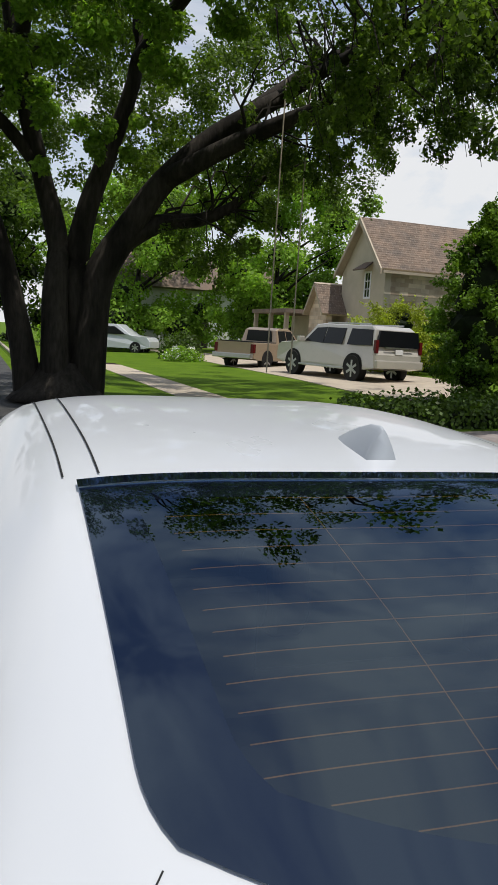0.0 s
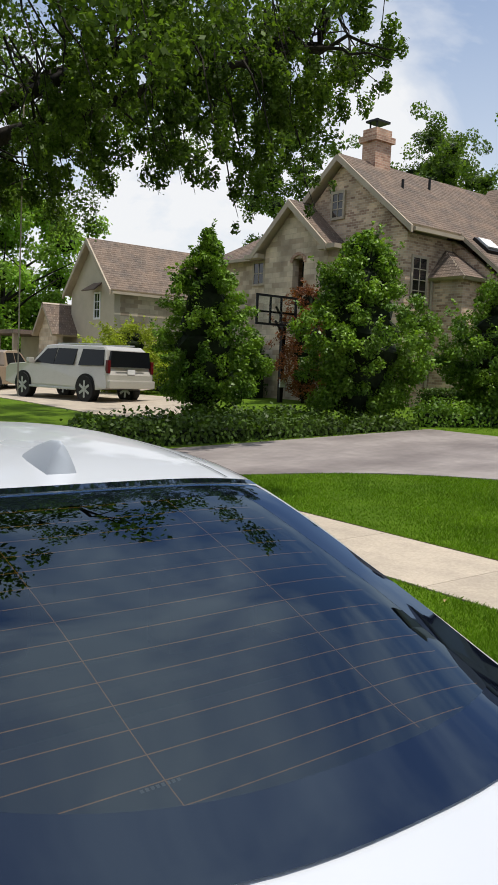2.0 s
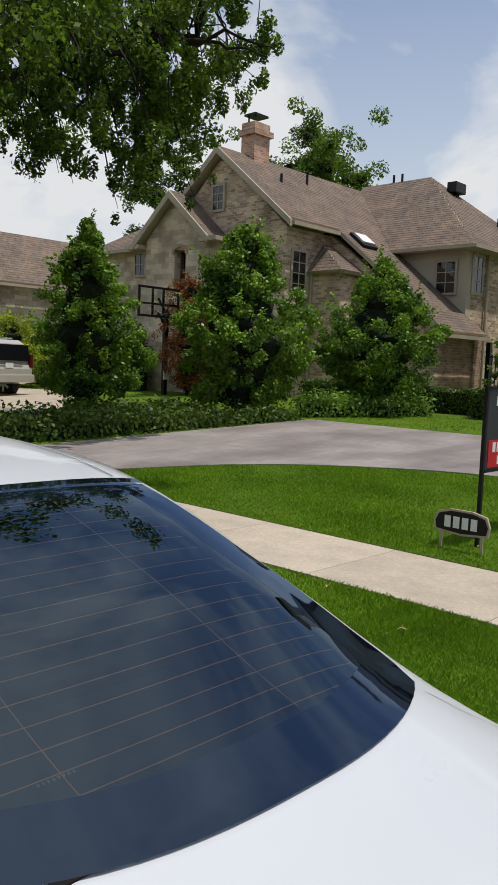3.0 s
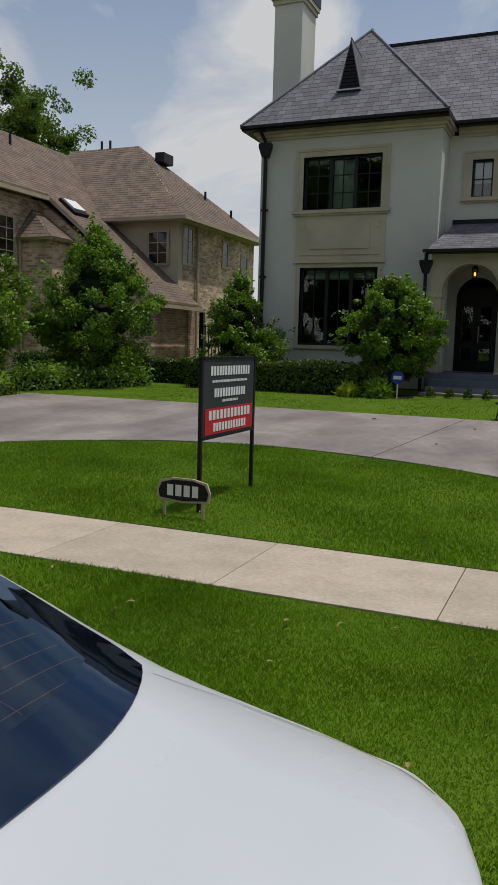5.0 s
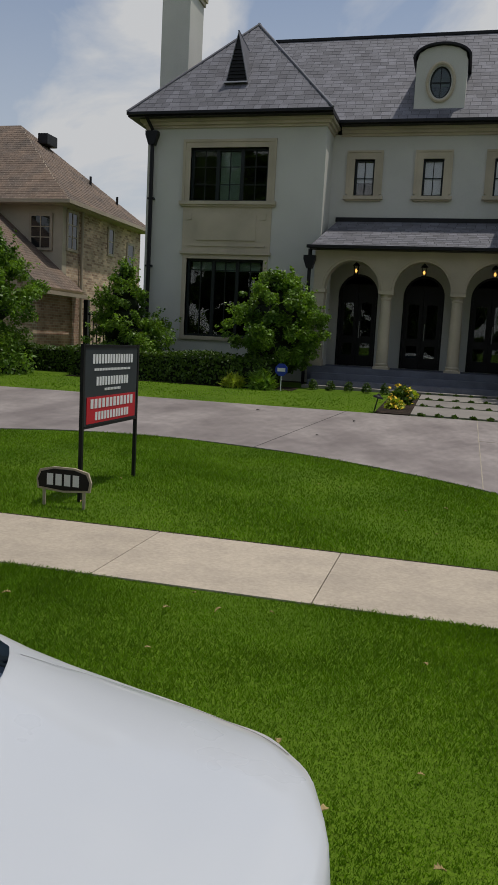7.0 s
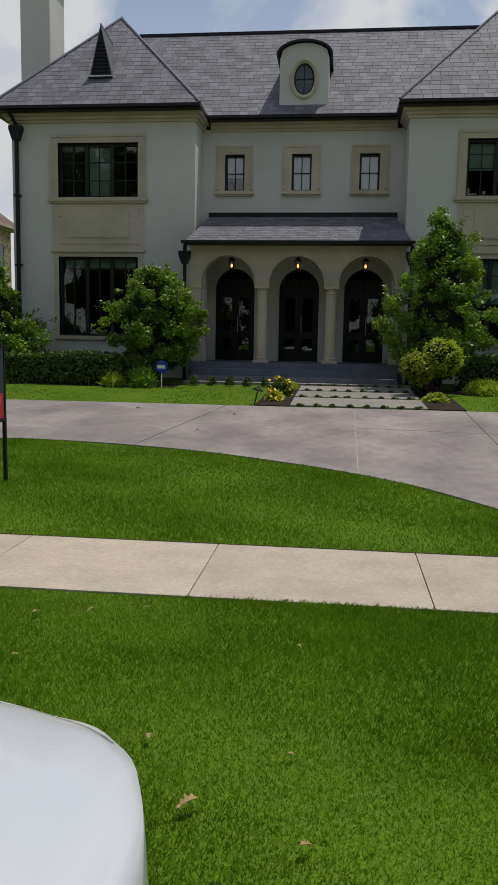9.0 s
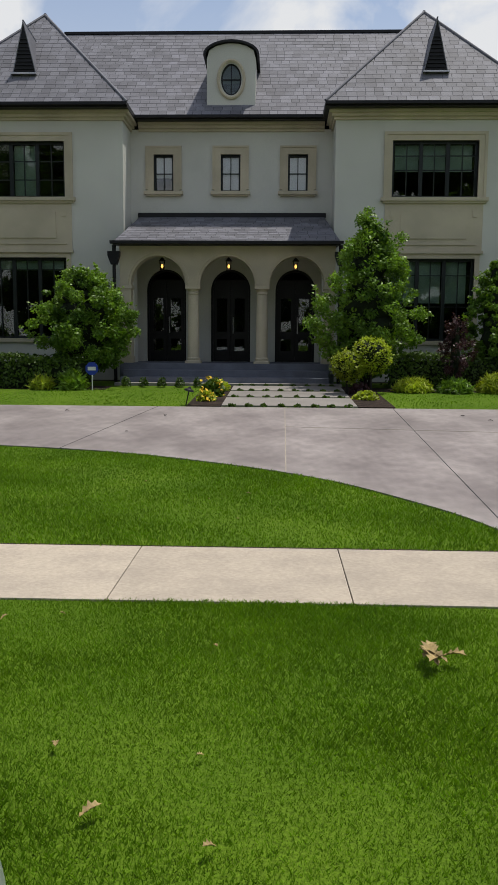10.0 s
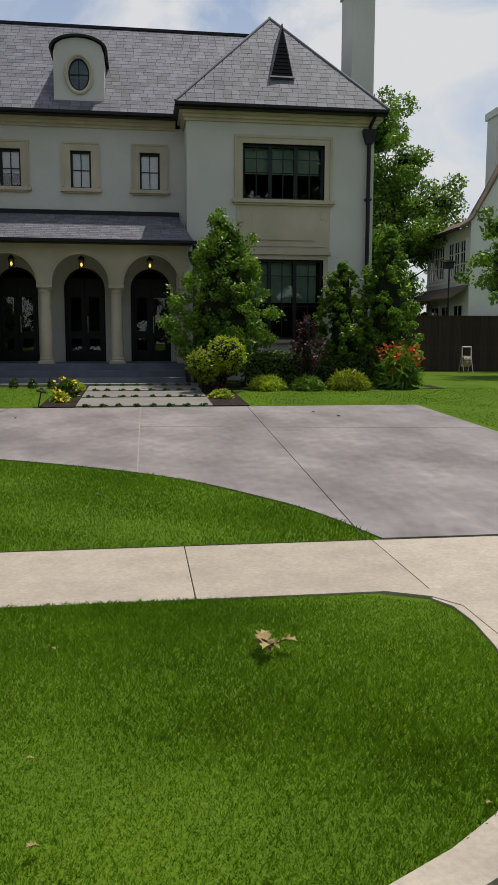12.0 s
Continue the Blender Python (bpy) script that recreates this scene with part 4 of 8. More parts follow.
    # arched iron doors
    for i, d in enumerate(drs):
        c = (d[0] + d[1]) / 2
        dr = new("front_door")
        dr.parent = h
        tagged(dr, "black arched iron double door with glass")
        y0 = YC + 0.02
        rr = 0.54
        za = 2.91
        bm = bmesh.new()
        # stone infill above the arch
        arcp = [(c + rr * math.cos(a), za + 0.56 * math.sin(a)) for a in [math.pi * k / 18 for k in range(19)]]
        for p, q2 in zip(arcp, arcp[1:]):
            prism(bm, [(p[0], 3.505), (p[0], p[1]), (q2[0], q2[1]), (q2[0], 3.505)], 'y', YC + 0.005, YC + 0.28)
        part("arch_infill", bm, STUCCO, dr)
        bm = bmesh.new()
        ai = [(c + (rr - 0.055) * math.cos(a), za + 0.505 * math.sin(a)) for a in [math.pi * k / 18 for k in range(19)]]
        prism(bm, arcp + ai[::-1], 'y', y0 + 0.06, y0 + 0.16)
        box(bm, c - rr, y0 + 0.06, FLOOR, c - rr + 0.055, y0 + 0.16, za)
        box(bm, c + rr - 0.055, y0 + 0.06, FLOOR, c + rr, y0 + 0.16, za)
        part("door_frame", bm, IRON, dr)
        for s in (-1, 1):
            a, b = (c - rr + 0.06, c - 0.006) if s < 0 else (c + 0.006, c + rr - 0.06)
            bm = bmesh.new()
            top = 2.72
            m0, m1 = a + 0.10, b - 0.10
            holed(bm, 'x', a, b, FLOOR + 0.01, 3.20, y0 + 0.09, y0 + 0.13, [(m0, m1, FLOOR + 0.30, FLOOR + 0.62), (m0, m1, FLOOR + 0.82, 2.70)])
            leaf = part("door_leaf", bm, IRON, dr)
            part("pane", boxes((m0, y0 + 0.105, FLOOR + 0.30, m1, y0 + 0.111, FLOOR + 0.62)), PANE, leaf)
            part("pane", boxes((m0, y0 + 0.105, FLOOR + 0.82, m1, y0 + 0.111, 2.70)), PANE, leaf)
            sc = bmesh.new()
            for zc in (1.95, 2.35, 2.6):
                tube(sc, [(m0 + (m1 - m0) * (0.5 + 0.42 * math.sin(t)), y0 + 0.08, zc + 0.17 * math.cos(2 * t) * 0.8) for t in [math.pi * k / 8 for k in range(17)]], 0.008, 0.008, 5)
            part("scrollwork", sc, IRON, leaf)
        bm = cyl(bmesh.new(), (c + 0.07, y0 + 0.04, 1.75), (c + 0.07, y0 + 0.04, 2.2), 0.014)
        box(bm, c + 0.055, y0 + 0.04, 1.78, c + 0.085, y0 + 0.09, 1.81)
        box(bm, c + 0.055, y0 + 0.04, 2.13, c + 0.085, y0 + 0.09, 2.16)
        part("pull_handle", bm, ALLOY, dr, "long steel pull handle")
    return h


build_grey_house()


def build_lanterns():
    glow = bpy.data.materials.new("warm bulb")
    glow.use_nodes = True
    p = glow.node_tree.nodes["Principled BSDF"]
    p.inputs["Emission Color"].default_value, p.inputs["Emission Strength"].default_value = (1.0, 0.48, 0.10, 1), 2.2
    first = None
    for k in (-1, 0, 1):
        m = pose(CX + 1.74 * k, 20.2, 3.8)
        if first is None:
            first = thing("porch_lantern", "small dark hanging porch lantern with a lit bulb", "lantern", "porch lanterns", at=(0, 0, 0))
            part("stem", cyl(bmesh.new(), (0, 0, 0), (0, 0, -0.12), 0.012), IRON, first)
            part("cap", lathe(bmesh.new(), (0, 0, -0.2), [(0.10, 0), (0.03, 0.08)], 12), IRON, first)
            for a in range(4):
                t = math.pi / 4 + a * math.pi / 2
                part("corner_bar", cyl(bmesh.new(), (0.085 * math.cos(t), 0.085 * math.sin(t), -0.2), (0.06 * math.cos(t), 0.06 * math.sin(t), -0.42), 0.008, n=6), IRON, first)
            part("base", lathe(bmesh.new(), (0, 0, -0.44), [(0.07, 0), (0.07, 0.02)], 12), IRON, first)
            part("bulb", lathe(bmesh.new(), (0, 0, -0.38), [(0.008, 0), (0.028, 0.03), (0.03, 0.06), (0.01, 0.10)], 10), glow, first, "glowing warm bulb")
            first.matrix_world = m
        else:
            copy_thing(first, m)


build_lanterns()

# ---- the white saloon at the kerb ----
CY = -0.02           # its middle line


def hermite(xs, ys):
    xs, ys = np.array(xs, float), np.array(ys, float)
    d = np.gradient(ys, xs)

    def f(x):
        x = min(max(x, xs[0]), xs[-1])
        i = min(max(int(np.searchsorted(xs, x)) - 1, 0), len(xs) - 2)
        h = xs[i + 1] - xs[i]
        t = (x - xs[i]) / h
        return float((2 * t ** 3 - 3 * t * t + 1) * ys[i] + (t ** 3 - 2 * t * t + t) * h * d[i]
                     + (-2 * t ** 3 + 3 * t * t) * ys[i + 1] + (t ** 3 - t * t) * h * d[i + 1])
    return f


# crest line, half width of the crown, drop to its edge, half width and height of the shoulder, half width at the sill
CX_ = [-4.15, -4.05, -3.7, -3.2, -2.75, -2.30, -1.9, -1.4, -0.85, -0.45, -0.05, 0.10, 0.35, 0.49, 0.57, 0.62, 0.65]
z_top = hermite(CX_, [0.42, 0.52, 0.66, 0.76, 0.98, 1.225, 1.292, 1.292, 1.230, 1.108, 0.955, 0.922, 0.900, 0.888, 0.872, 0.840, 0.70])
w_top = hermite(CX_, [0.45, 0.55, 0.66, 0.66, 0.62, 0.59, 0.585, 0.585, 0.578, 0.605, 0.660, 0.690, 0.635, 0.565, 0.445, 0.270, 0.10])
drop = hermite(CX_, [0.05, 0.05, 0.05, 0.05, 0.06, 0.05, 0.04, 0.032, 0.021, 0.043, 0.060, 0.062, 0.048, 0.034, 0.022, 0.02, 0.02])
w_sh = hermite(CX_, [0.50, 0.64, 0.78, 0.84, 0.86, 0.865, 0.865, 0.865, 0.86, 0.845, 0.81, 0.775, 0.675, 0.585, 0.465, 0.295, 0.13])
z_sh = hermite(CX_, [0.36, 0.45, 0.58, 0.66, 0.72, 0.76, 0.78, 0.79, 0.79, 0.79, 0.785, 0.78, 0.765, 0.75, 0.74, 0.72, 0.60])
w_sill = hermite(CX_, [0.50, 0.66, 0.80, 0.86, 0.885, 0.89, 0.89, 0.89, 0.89, 0.885, 0.87, 0.845, 0.745, 0.64, 0.52, 0.35, 0.20])


def body_z(x, y, lift=0.0):
    s = min(1.0, abs(y) / w_top(x))
    return z_top(x) - drop(x) * s ** 4.4 + lift


def body_row(x):
    w, ws, wl = w_top(x), w_sh(x), w_sill(x)
    zt, zs = z_top(x), z_sh(x)
    half = [(w * s, zt - drop(x) * s ** 4.4) for s in np.linspace(0, 1, 13)]
    e = half[-1]
    # rounded turn from the crown into the flank
    p0, p1, p2 = e, (e[0] + (ws - e[0]) * 0.66, e[1] - (e[1] - zs) * 0.20), (ws, zs)
    for t in np.linspace(0, 1, 9)[1:]:
        half.append(((1 - t) ** 2 * p0[0] + 2 * t * (1 - t) * p1[0] + t * t * p2[0], (1 - t) ** 2 * p0[1] + 2 * t * (1 - t) * p1[1] + t * t * p2[1]))
    zb = 0.02
    for t, k in ((0.12, 0.6), (0.28, 0.95), (0.5, 1.0), (0.75, 0.97), (1.0, 0.88)):
        half.append((ws + (wl - ws) * min(1, k * 1.0) if t < 0.6 else wl * (1 if t < 0.9 else 0.93), zs + (zb - zs) * t))
    half.append((0.0, zb))
    return half


def surface_strip(bm, pts, width, lift):
    """A thin strip that follows the body along pts of (x, y)."""
    L, R_ = [], []
    for i, p in enumerate(pts):
        d = (Vector(pts[min(i + 1, len(pts) - 1)]) - Vector(pts[max(i - 1, 0)])).normalized()
        n = Vector((-d.y, d.x)) * width / 2
        for side, sg in ((L, 1), (R_, -1)):
            q = (p[0] + n.x * sg, p[1] + n.y * sg)
            side.append(bm.verts.new((q[0], CY + q[1], body_z(*q) + lift)))
    for i in range(len(pts) - 1):
        bm.faces.new((L[i], L[i + 1], R_[i + 1], R_[i]))


SHIFT = 0.055         # the window sits a little off the middle at its foot


def glass_edge(v, kerb_side=False):
    """Half width of the rear window at v (0 at the roof, 1 at the boot)."""
    full = 0.548 + (0.064 if kerb_side else 0.050) * v
    start, amount = (0.86, 0.045) if kerb_side else (0.82, 0.045)
    if v > start:
        full *= 1 - amount * ((v - start) / (1 - start)) ** 2.5
    return full


def foot_x(y):
    """How far back the rear window reaches at y, in a bow that falls off more on the street side."""
    d = y - 0.17
    return 0.042 - (0.184 * (-d / 0.637) ** 2.7 if d < 0 else 0.087 * (d / 0.40) ** 2.5)


def glass_point(u, v, lift, inset=0.0):
    """u from -1 to 1 across, v from 0 to 1 down the rear window."""
    hw = glass_edge(v, u > 0) - inset * (1 + 0.35 * v)
    y = u * hw
    x0 = -0.838 + 0.006 * (1 - (y / 0.55) ** 2) + inset * 0.8
    x1 = foot_x(u * (glass_edge(1, u > 0) - inset * 1.35) + SHIFT) - inset * 1.35
    x = x0 + (x1 - x0) * v
    y += SHIFT * v
    return (x, CY + y, body_z(x, y) + lift)


def patch(bm, fn, nu, nv):
    g = [[bm.verts.new(fn(-1 + 2 * i / nu, j / nv)) for i in range(nu + 1)] for j in range(nv + 1)]
    for j in range(nv):
        for i in range(nu):
            bm.faces.new((g[j][i], g[j][i + 1], g[j + 1][i + 1], g[j + 1][i]))


def build_saloon():
    car = thing("white_car", "glossy white saloon car parked by the kerb", "car")
    xs = list(np.linspace(-4.15, 0.0, 46)) + list(np.linspace(0.03, 0.65, 40))
    bm = bmesh.new()
    rows = []
    for x in xs:
        half = body_row(float(x))
        rows.append([bm.verts.new((x, CY - y, z)) for y, z in half[::-1][:-1]] + [bm.verts.new((x, CY + y, z)) for y, z in half])
    for a, b in zip(rows, rows[1:]):
        for k in range(len(a) - 1):
            # leave the rear window open
            xm, ym = (a[k].co.x + b[k].co.x) / 2, (a[k].co.y + a[k + 1].co.y) / 2 - CY
            ym -= SHIFT * min(1, max(0, (xm + 0.872) / 0.9))
            x1 = foot_x(max(-0.56, min(0.62, ym + SHIFT)))
            v = (xm + 0.872) / (x1 + 0.872)
            if 0.05 < v < 0.945 and abs(ym) < glass_edge(min(max(v, 0), 1)) - 0.06 and a[k].co.z > 0.8:
                continue
            bm.faces.new((a[k], a[k + 1], b[k + 1], b[k]))
    bm.faces.new(rows[0])
    bm.faces.new(rows[-1][::-1])
    body = part("body", bm, PAINT, car, "glossy white painted body", smooth=True)
    # rear window: black edge band and tinted pane
    bm = bmesh.new()
    NB = 26
    def ringp(k, inset, lift):
        # walk round the rim: top, right, bottom, left
        n = 4 * NB
        t = (k % n) / NB
        if t < 1:
            return glass_point(-1 + 2 * t, 0, lift, inset)
        if t < 2:
            return glass_point(1, t - 1, lift, inset)
        if t < 3:
            return glass_point(1 - 2 * (t - 2), 1, lift, inset)
        return glass_point(-1, 1 - (t - 3), lift, inset)
    outer = [bm.verts.new(ringp(k, 0.0, 0.006)) for k in range(4 * NB)]
    mids = [[bm.verts.new(ringp(k, q, 0.007)) for k in range(4 * NB)] for q in (0.03, 0.06, 0.085)]
    for r1, r2 in zip([outer] + mids, mids):
        for k in range(4 * NB):
            bm.faces.new((r1[k], r1[(k + 1) % (4 * NB)], r2[(k + 1) % (4 * NB)], r2[k]))
    part("window_border", bm, BLACKGLASS, car, "black border of the rear window", smooth=True)
    bm = bmesh.new()
    patch(bm, lambda u, v: glass_point(u, v, 0.0068, 0.083), 30, 34)
    glass = part("rear_window", bm, TINTED, car, "dark tinted rear window", smooth=True)
    glass.visible_shadow = False
    # heater lines straight across the pane, and two upright wires
    for k in range(16):
        x = -0.775 + 0.665 * (k / 15) ** 0.92
        bm = bmesh.new()
        ends = []
        for sg in (-1, 1):
            y = 0.0
            while y < 0.55:
                f = sg * (y + 0.01) + SHIFT * (x + 0.87) / 0.9
                if x > foot_x(f) - 0.125 or y + 0.01 > glass_edge(min(1.0, (x + 0.87) / 0.92), sg > 0) - 0.125:
                    break
                y += 0.01
            ends.append(sg * y)
        g = [(x + 0.012 * (1 - (y / 0.5) ** 2), y + SHIFT * (x + 0.87) / 0.9) for y in np.linspace(ends[0], ends[1], 22)]
        rows = [[bm.verts.new((px + d, CY + py, body_z(px + d, py) + 0.0035)) for d in (-0.0009, 0.0009)] for px, py in g]
        for p, q in zip(rows, rows[1:]):
            bm.faces.new((p[0], p[1], q[1], q[0]))
        part("heater_line", bm, COPPER, glass, "fine copper heater line")
    for yy in (-0.145, 0.27):
        bm = bmesh.new()
        rows = []
        for x in np.linspace(-0.775, -0.09, 22):
            y = yy + 0.06 * (x + 0.43)
            rows.append([bm.verts.new((x, CY + y + d, body_z(x, y) + 0.0042)) for d in (-0.0009, 0.0009)])
        for p, q in zip(rows, rows[1:]):
            bm.faces.new((p[0], p[1], q[1], q[0]))
        part("aerial_wire", bm, COPPER, glass, "fine upright aerial wire")
    # small maker's mark, not lettered
    bm = bmesh.new()
    for i in range(8):
        x, y, w = -0.135, -0.165 + 0.0075 * i, 0.0048
        z = body_z(x, y) + 0.0045
        bm.faces.new([bm.verts.new(p) for p in ((x - 0.0025, CY + y, z + 0.0005), (x + 0.0025, CY + y, z - 0.0012), (x + 0.0025, CY + y + w, z - 0.0012), (x - 0.0025, CY + y + w, z + 0.0005))])
    part("glass_mark", bm, ALLOY, glass, "small pale printed mark")
    # black trim between roof and glass
    bm = bmesh.new()
    surface_strip(bm, [(-0.850 + 0.006 * (1 - (y / 0.55) ** 2), y) for y in np.linspace(-0.55, 0.55, 24)], 0.030, 0.010)
    part("roof_trim", bm, BLACKGLASS, car, "black strip above the rear window", smooth=True)
    # roof seams
    for s in (-1, 1):
        for yy in (0.506, 0.570):
            bm = bmesh.new()
            surface_strip(bm, [(x, s * (yy - 0.02 * ((x + 1.5) / 0.7) ** 2 * (1 if x < -1.5 else 0))) for x in np.linspace(-2.35, -0.90, 40)], 0.0038, 0.0025)
            part("roof_seam", bm, RUBBER, car, "dark roof seam", smooth=True)
    # boot lid seam, from the window's corner along the side to the tail
    for s in (-1, 1):
        bm = bmesh.new()
        surface_strip(bm, [(x, s * min(y, w_top(x) * 0.999)) for x, y in smooth_line([(-0.06, 0.635) if s > 0 else (-0.17, 0.535), (-0.02, 0.650) if s > 0 else (-0.08, 0.60), (0.10, 0.672), (0.30, 0.640), (0.42, 0.595), (0.50, 0.545)], 8)], 0.0022, 0.0015)
        part("boot_seam", bm, RUBBER, car, "fine boot lid seam")
    # fin aerial on the roof
    bm = bmesh.new()
    prof = [(0.00, 0.030, 0.058), (0.012, 0.030, 0.062), (0.05, 0.031, 0.055), (0.10, 0.029, 0.036), (0.14, 0.024, 0.018), (0.165, 0.012, 0.006), (0.172, 0.004, 0.001)]
    rws = []
    for dx, hw, hh in [(1.15 * q[0], 1.2 * q[1], 1.15 * q[2]) for q in prof]:
        x = -0.955 - dx
        rws.append([bm.verts.new((x, CY + 0.098 + hw * math.cos(a) * (0.42 + 0.58 * (1 - math.sin(a))), body_z(x, 0.098) - 0.002 + hh * math.sin(a))) for a in [math.pi * k / 12 for k in range(13)]])
    for a, b in zip(rws, rws[1:]):
        for k in range(12):
            bm.faces.new((a[k], a[k + 1], b[k + 1], b[k]))
    bm.faces.new(rws[0])
    fin = part("fin_aerial", bm, FINPAINT, car, "white fin aerial on the roof", smooth=True)
    # cabin seen dimly through the glass
    part("parcel_shelf", boxes((-0.62, CY - 0.55, 0.80, 0.02, CY + 0.55, 0.83), bev=0.01), RUBBER, car, "dark parcel shelf")
    for y in (-0.36, 0.36):
        part("headrest", boxes((-0.82, CY + y - 0.12, 0.88, -0.72, CY + y + 0.12, 1.06), bev=0.03), RUBBER, car, "dark headrest")
    part("rear_seat", boxes((-0.85, CY - 0.6, 0.35, -0.66, CY + 0.6, 0.86), bev=0.03), RUBBER, car)
    part("cabin_lining", boxes((-2.0, CY - 0.7, 0.20, 0.05, CY + 0.7, 0.24)), RUBBER, car)
    # flank glass, lamps, bumper strip, wheels
    for s in (-1, 1):
        bm = bmesh.new()
        g = []
        for x in np.linspace(-2.35, -1.30, 14):
            row = body_row(float(x))
            pts = row[15:20]
            g.append([bm.verts.new((x, CY + s * (p[0] + 0.004), p[1] + 0.002)) for p in pts])
        for a, b in zip(g, g[1:]):
            for k in range(len(a) - 1):
                bm.faces.new((a[k], a[k + 1], b[k + 1], b[k]))
        part("side_window", bm, BLACKGLASS, car, "dark side window", smooth=True)
        bm = bmesh.new()
        g = []
        for x in np.linspace(0.40, 0.60, 10):
            row = body_row(float(x))
            g.append([bm.verts.new((x + 0.003, CY + s * (p[0] + 0.006), p[1])) for p in row[22:24]])
        for a, b in zip(g, g[1:]):
            for k in range(len(a) - 1):
                bm.faces.new((a[k], a[k + 1], b[k + 1], b[k]))
        part("tail_lamp", bm, REDLENS, car, "red tail lamp", smooth=True)
        for wx in (-0.35, -3.25):
            w = part("wheel", lathe(bmesh.new(), (0, 0, 0), [(0.20, -0.10), (0.31, -0.10), (0.335, -0.07), (0.335, 0.07), (0.31, 0.10), (0.20, 0.10)], 32), RUBBER, car, "black tyre")
            w.matrix_local = pose(wx, CY + s * 0.76, 0.185, 90, 0, 0)
            rim = part("rim", lathe(bmesh.new(), (0, 0, 0), [(0.03, -0.112), (0.20, -0.106), (0.23, -0.10), (0.23, 0.10), (0.20, 0.106), (0.03, 0.112)], 24), ALLOY, w, "alloy rim")
    car.matrix_world = Matrix.Translation((-0.4, CY, 0)) @ pose(0, 0, 0, 0, 0, -0.6) @ Matrix.Translation((0.4, -CY, 0))
    return car


build_saloon()

# ---- trees and shrubs ----
RNG = np.random.default_rng(7)


def crown_part(tree, blobs, n, size, material, label="", clump=0.25, shell=0.5, up=0.35, core=0.0, per=14, droop=0.0, name="crown"):
    pts = blob_points(RNG, blobs, n, shell, clump, per)
    ob = new(name, quads_mesh(name, leaves(RNG, pts, size, up, droop), material))
    ob.parent = tree
    tagged(ob, label)
    # dark ellipsoids put the shade of the crown's inside into colour
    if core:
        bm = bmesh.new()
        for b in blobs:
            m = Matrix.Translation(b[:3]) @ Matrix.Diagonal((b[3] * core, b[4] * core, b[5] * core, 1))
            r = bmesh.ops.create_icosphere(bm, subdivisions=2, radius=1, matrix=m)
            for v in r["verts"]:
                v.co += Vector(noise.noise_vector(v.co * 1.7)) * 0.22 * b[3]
        tagged(part("shade_core", bm, SHADECORE, tree, "dark core standing in for the shade inside the crown"), kind="stuff")
    return ob


def wiggle(a, b, n, amp, seed):
    r = np.random.default_rng(seed)
    a, b = Vector(a), Vector(b)
    L = (b - a).length
    return [a + (b - a) * (k / n) + Vector(r.normal(size=3)) * amp * L * math.sin(math.pi * k / n) + Vector((0, 0, 0.10 * L * math.sin(math.pi * k / n))) for k in range(n + 1)]


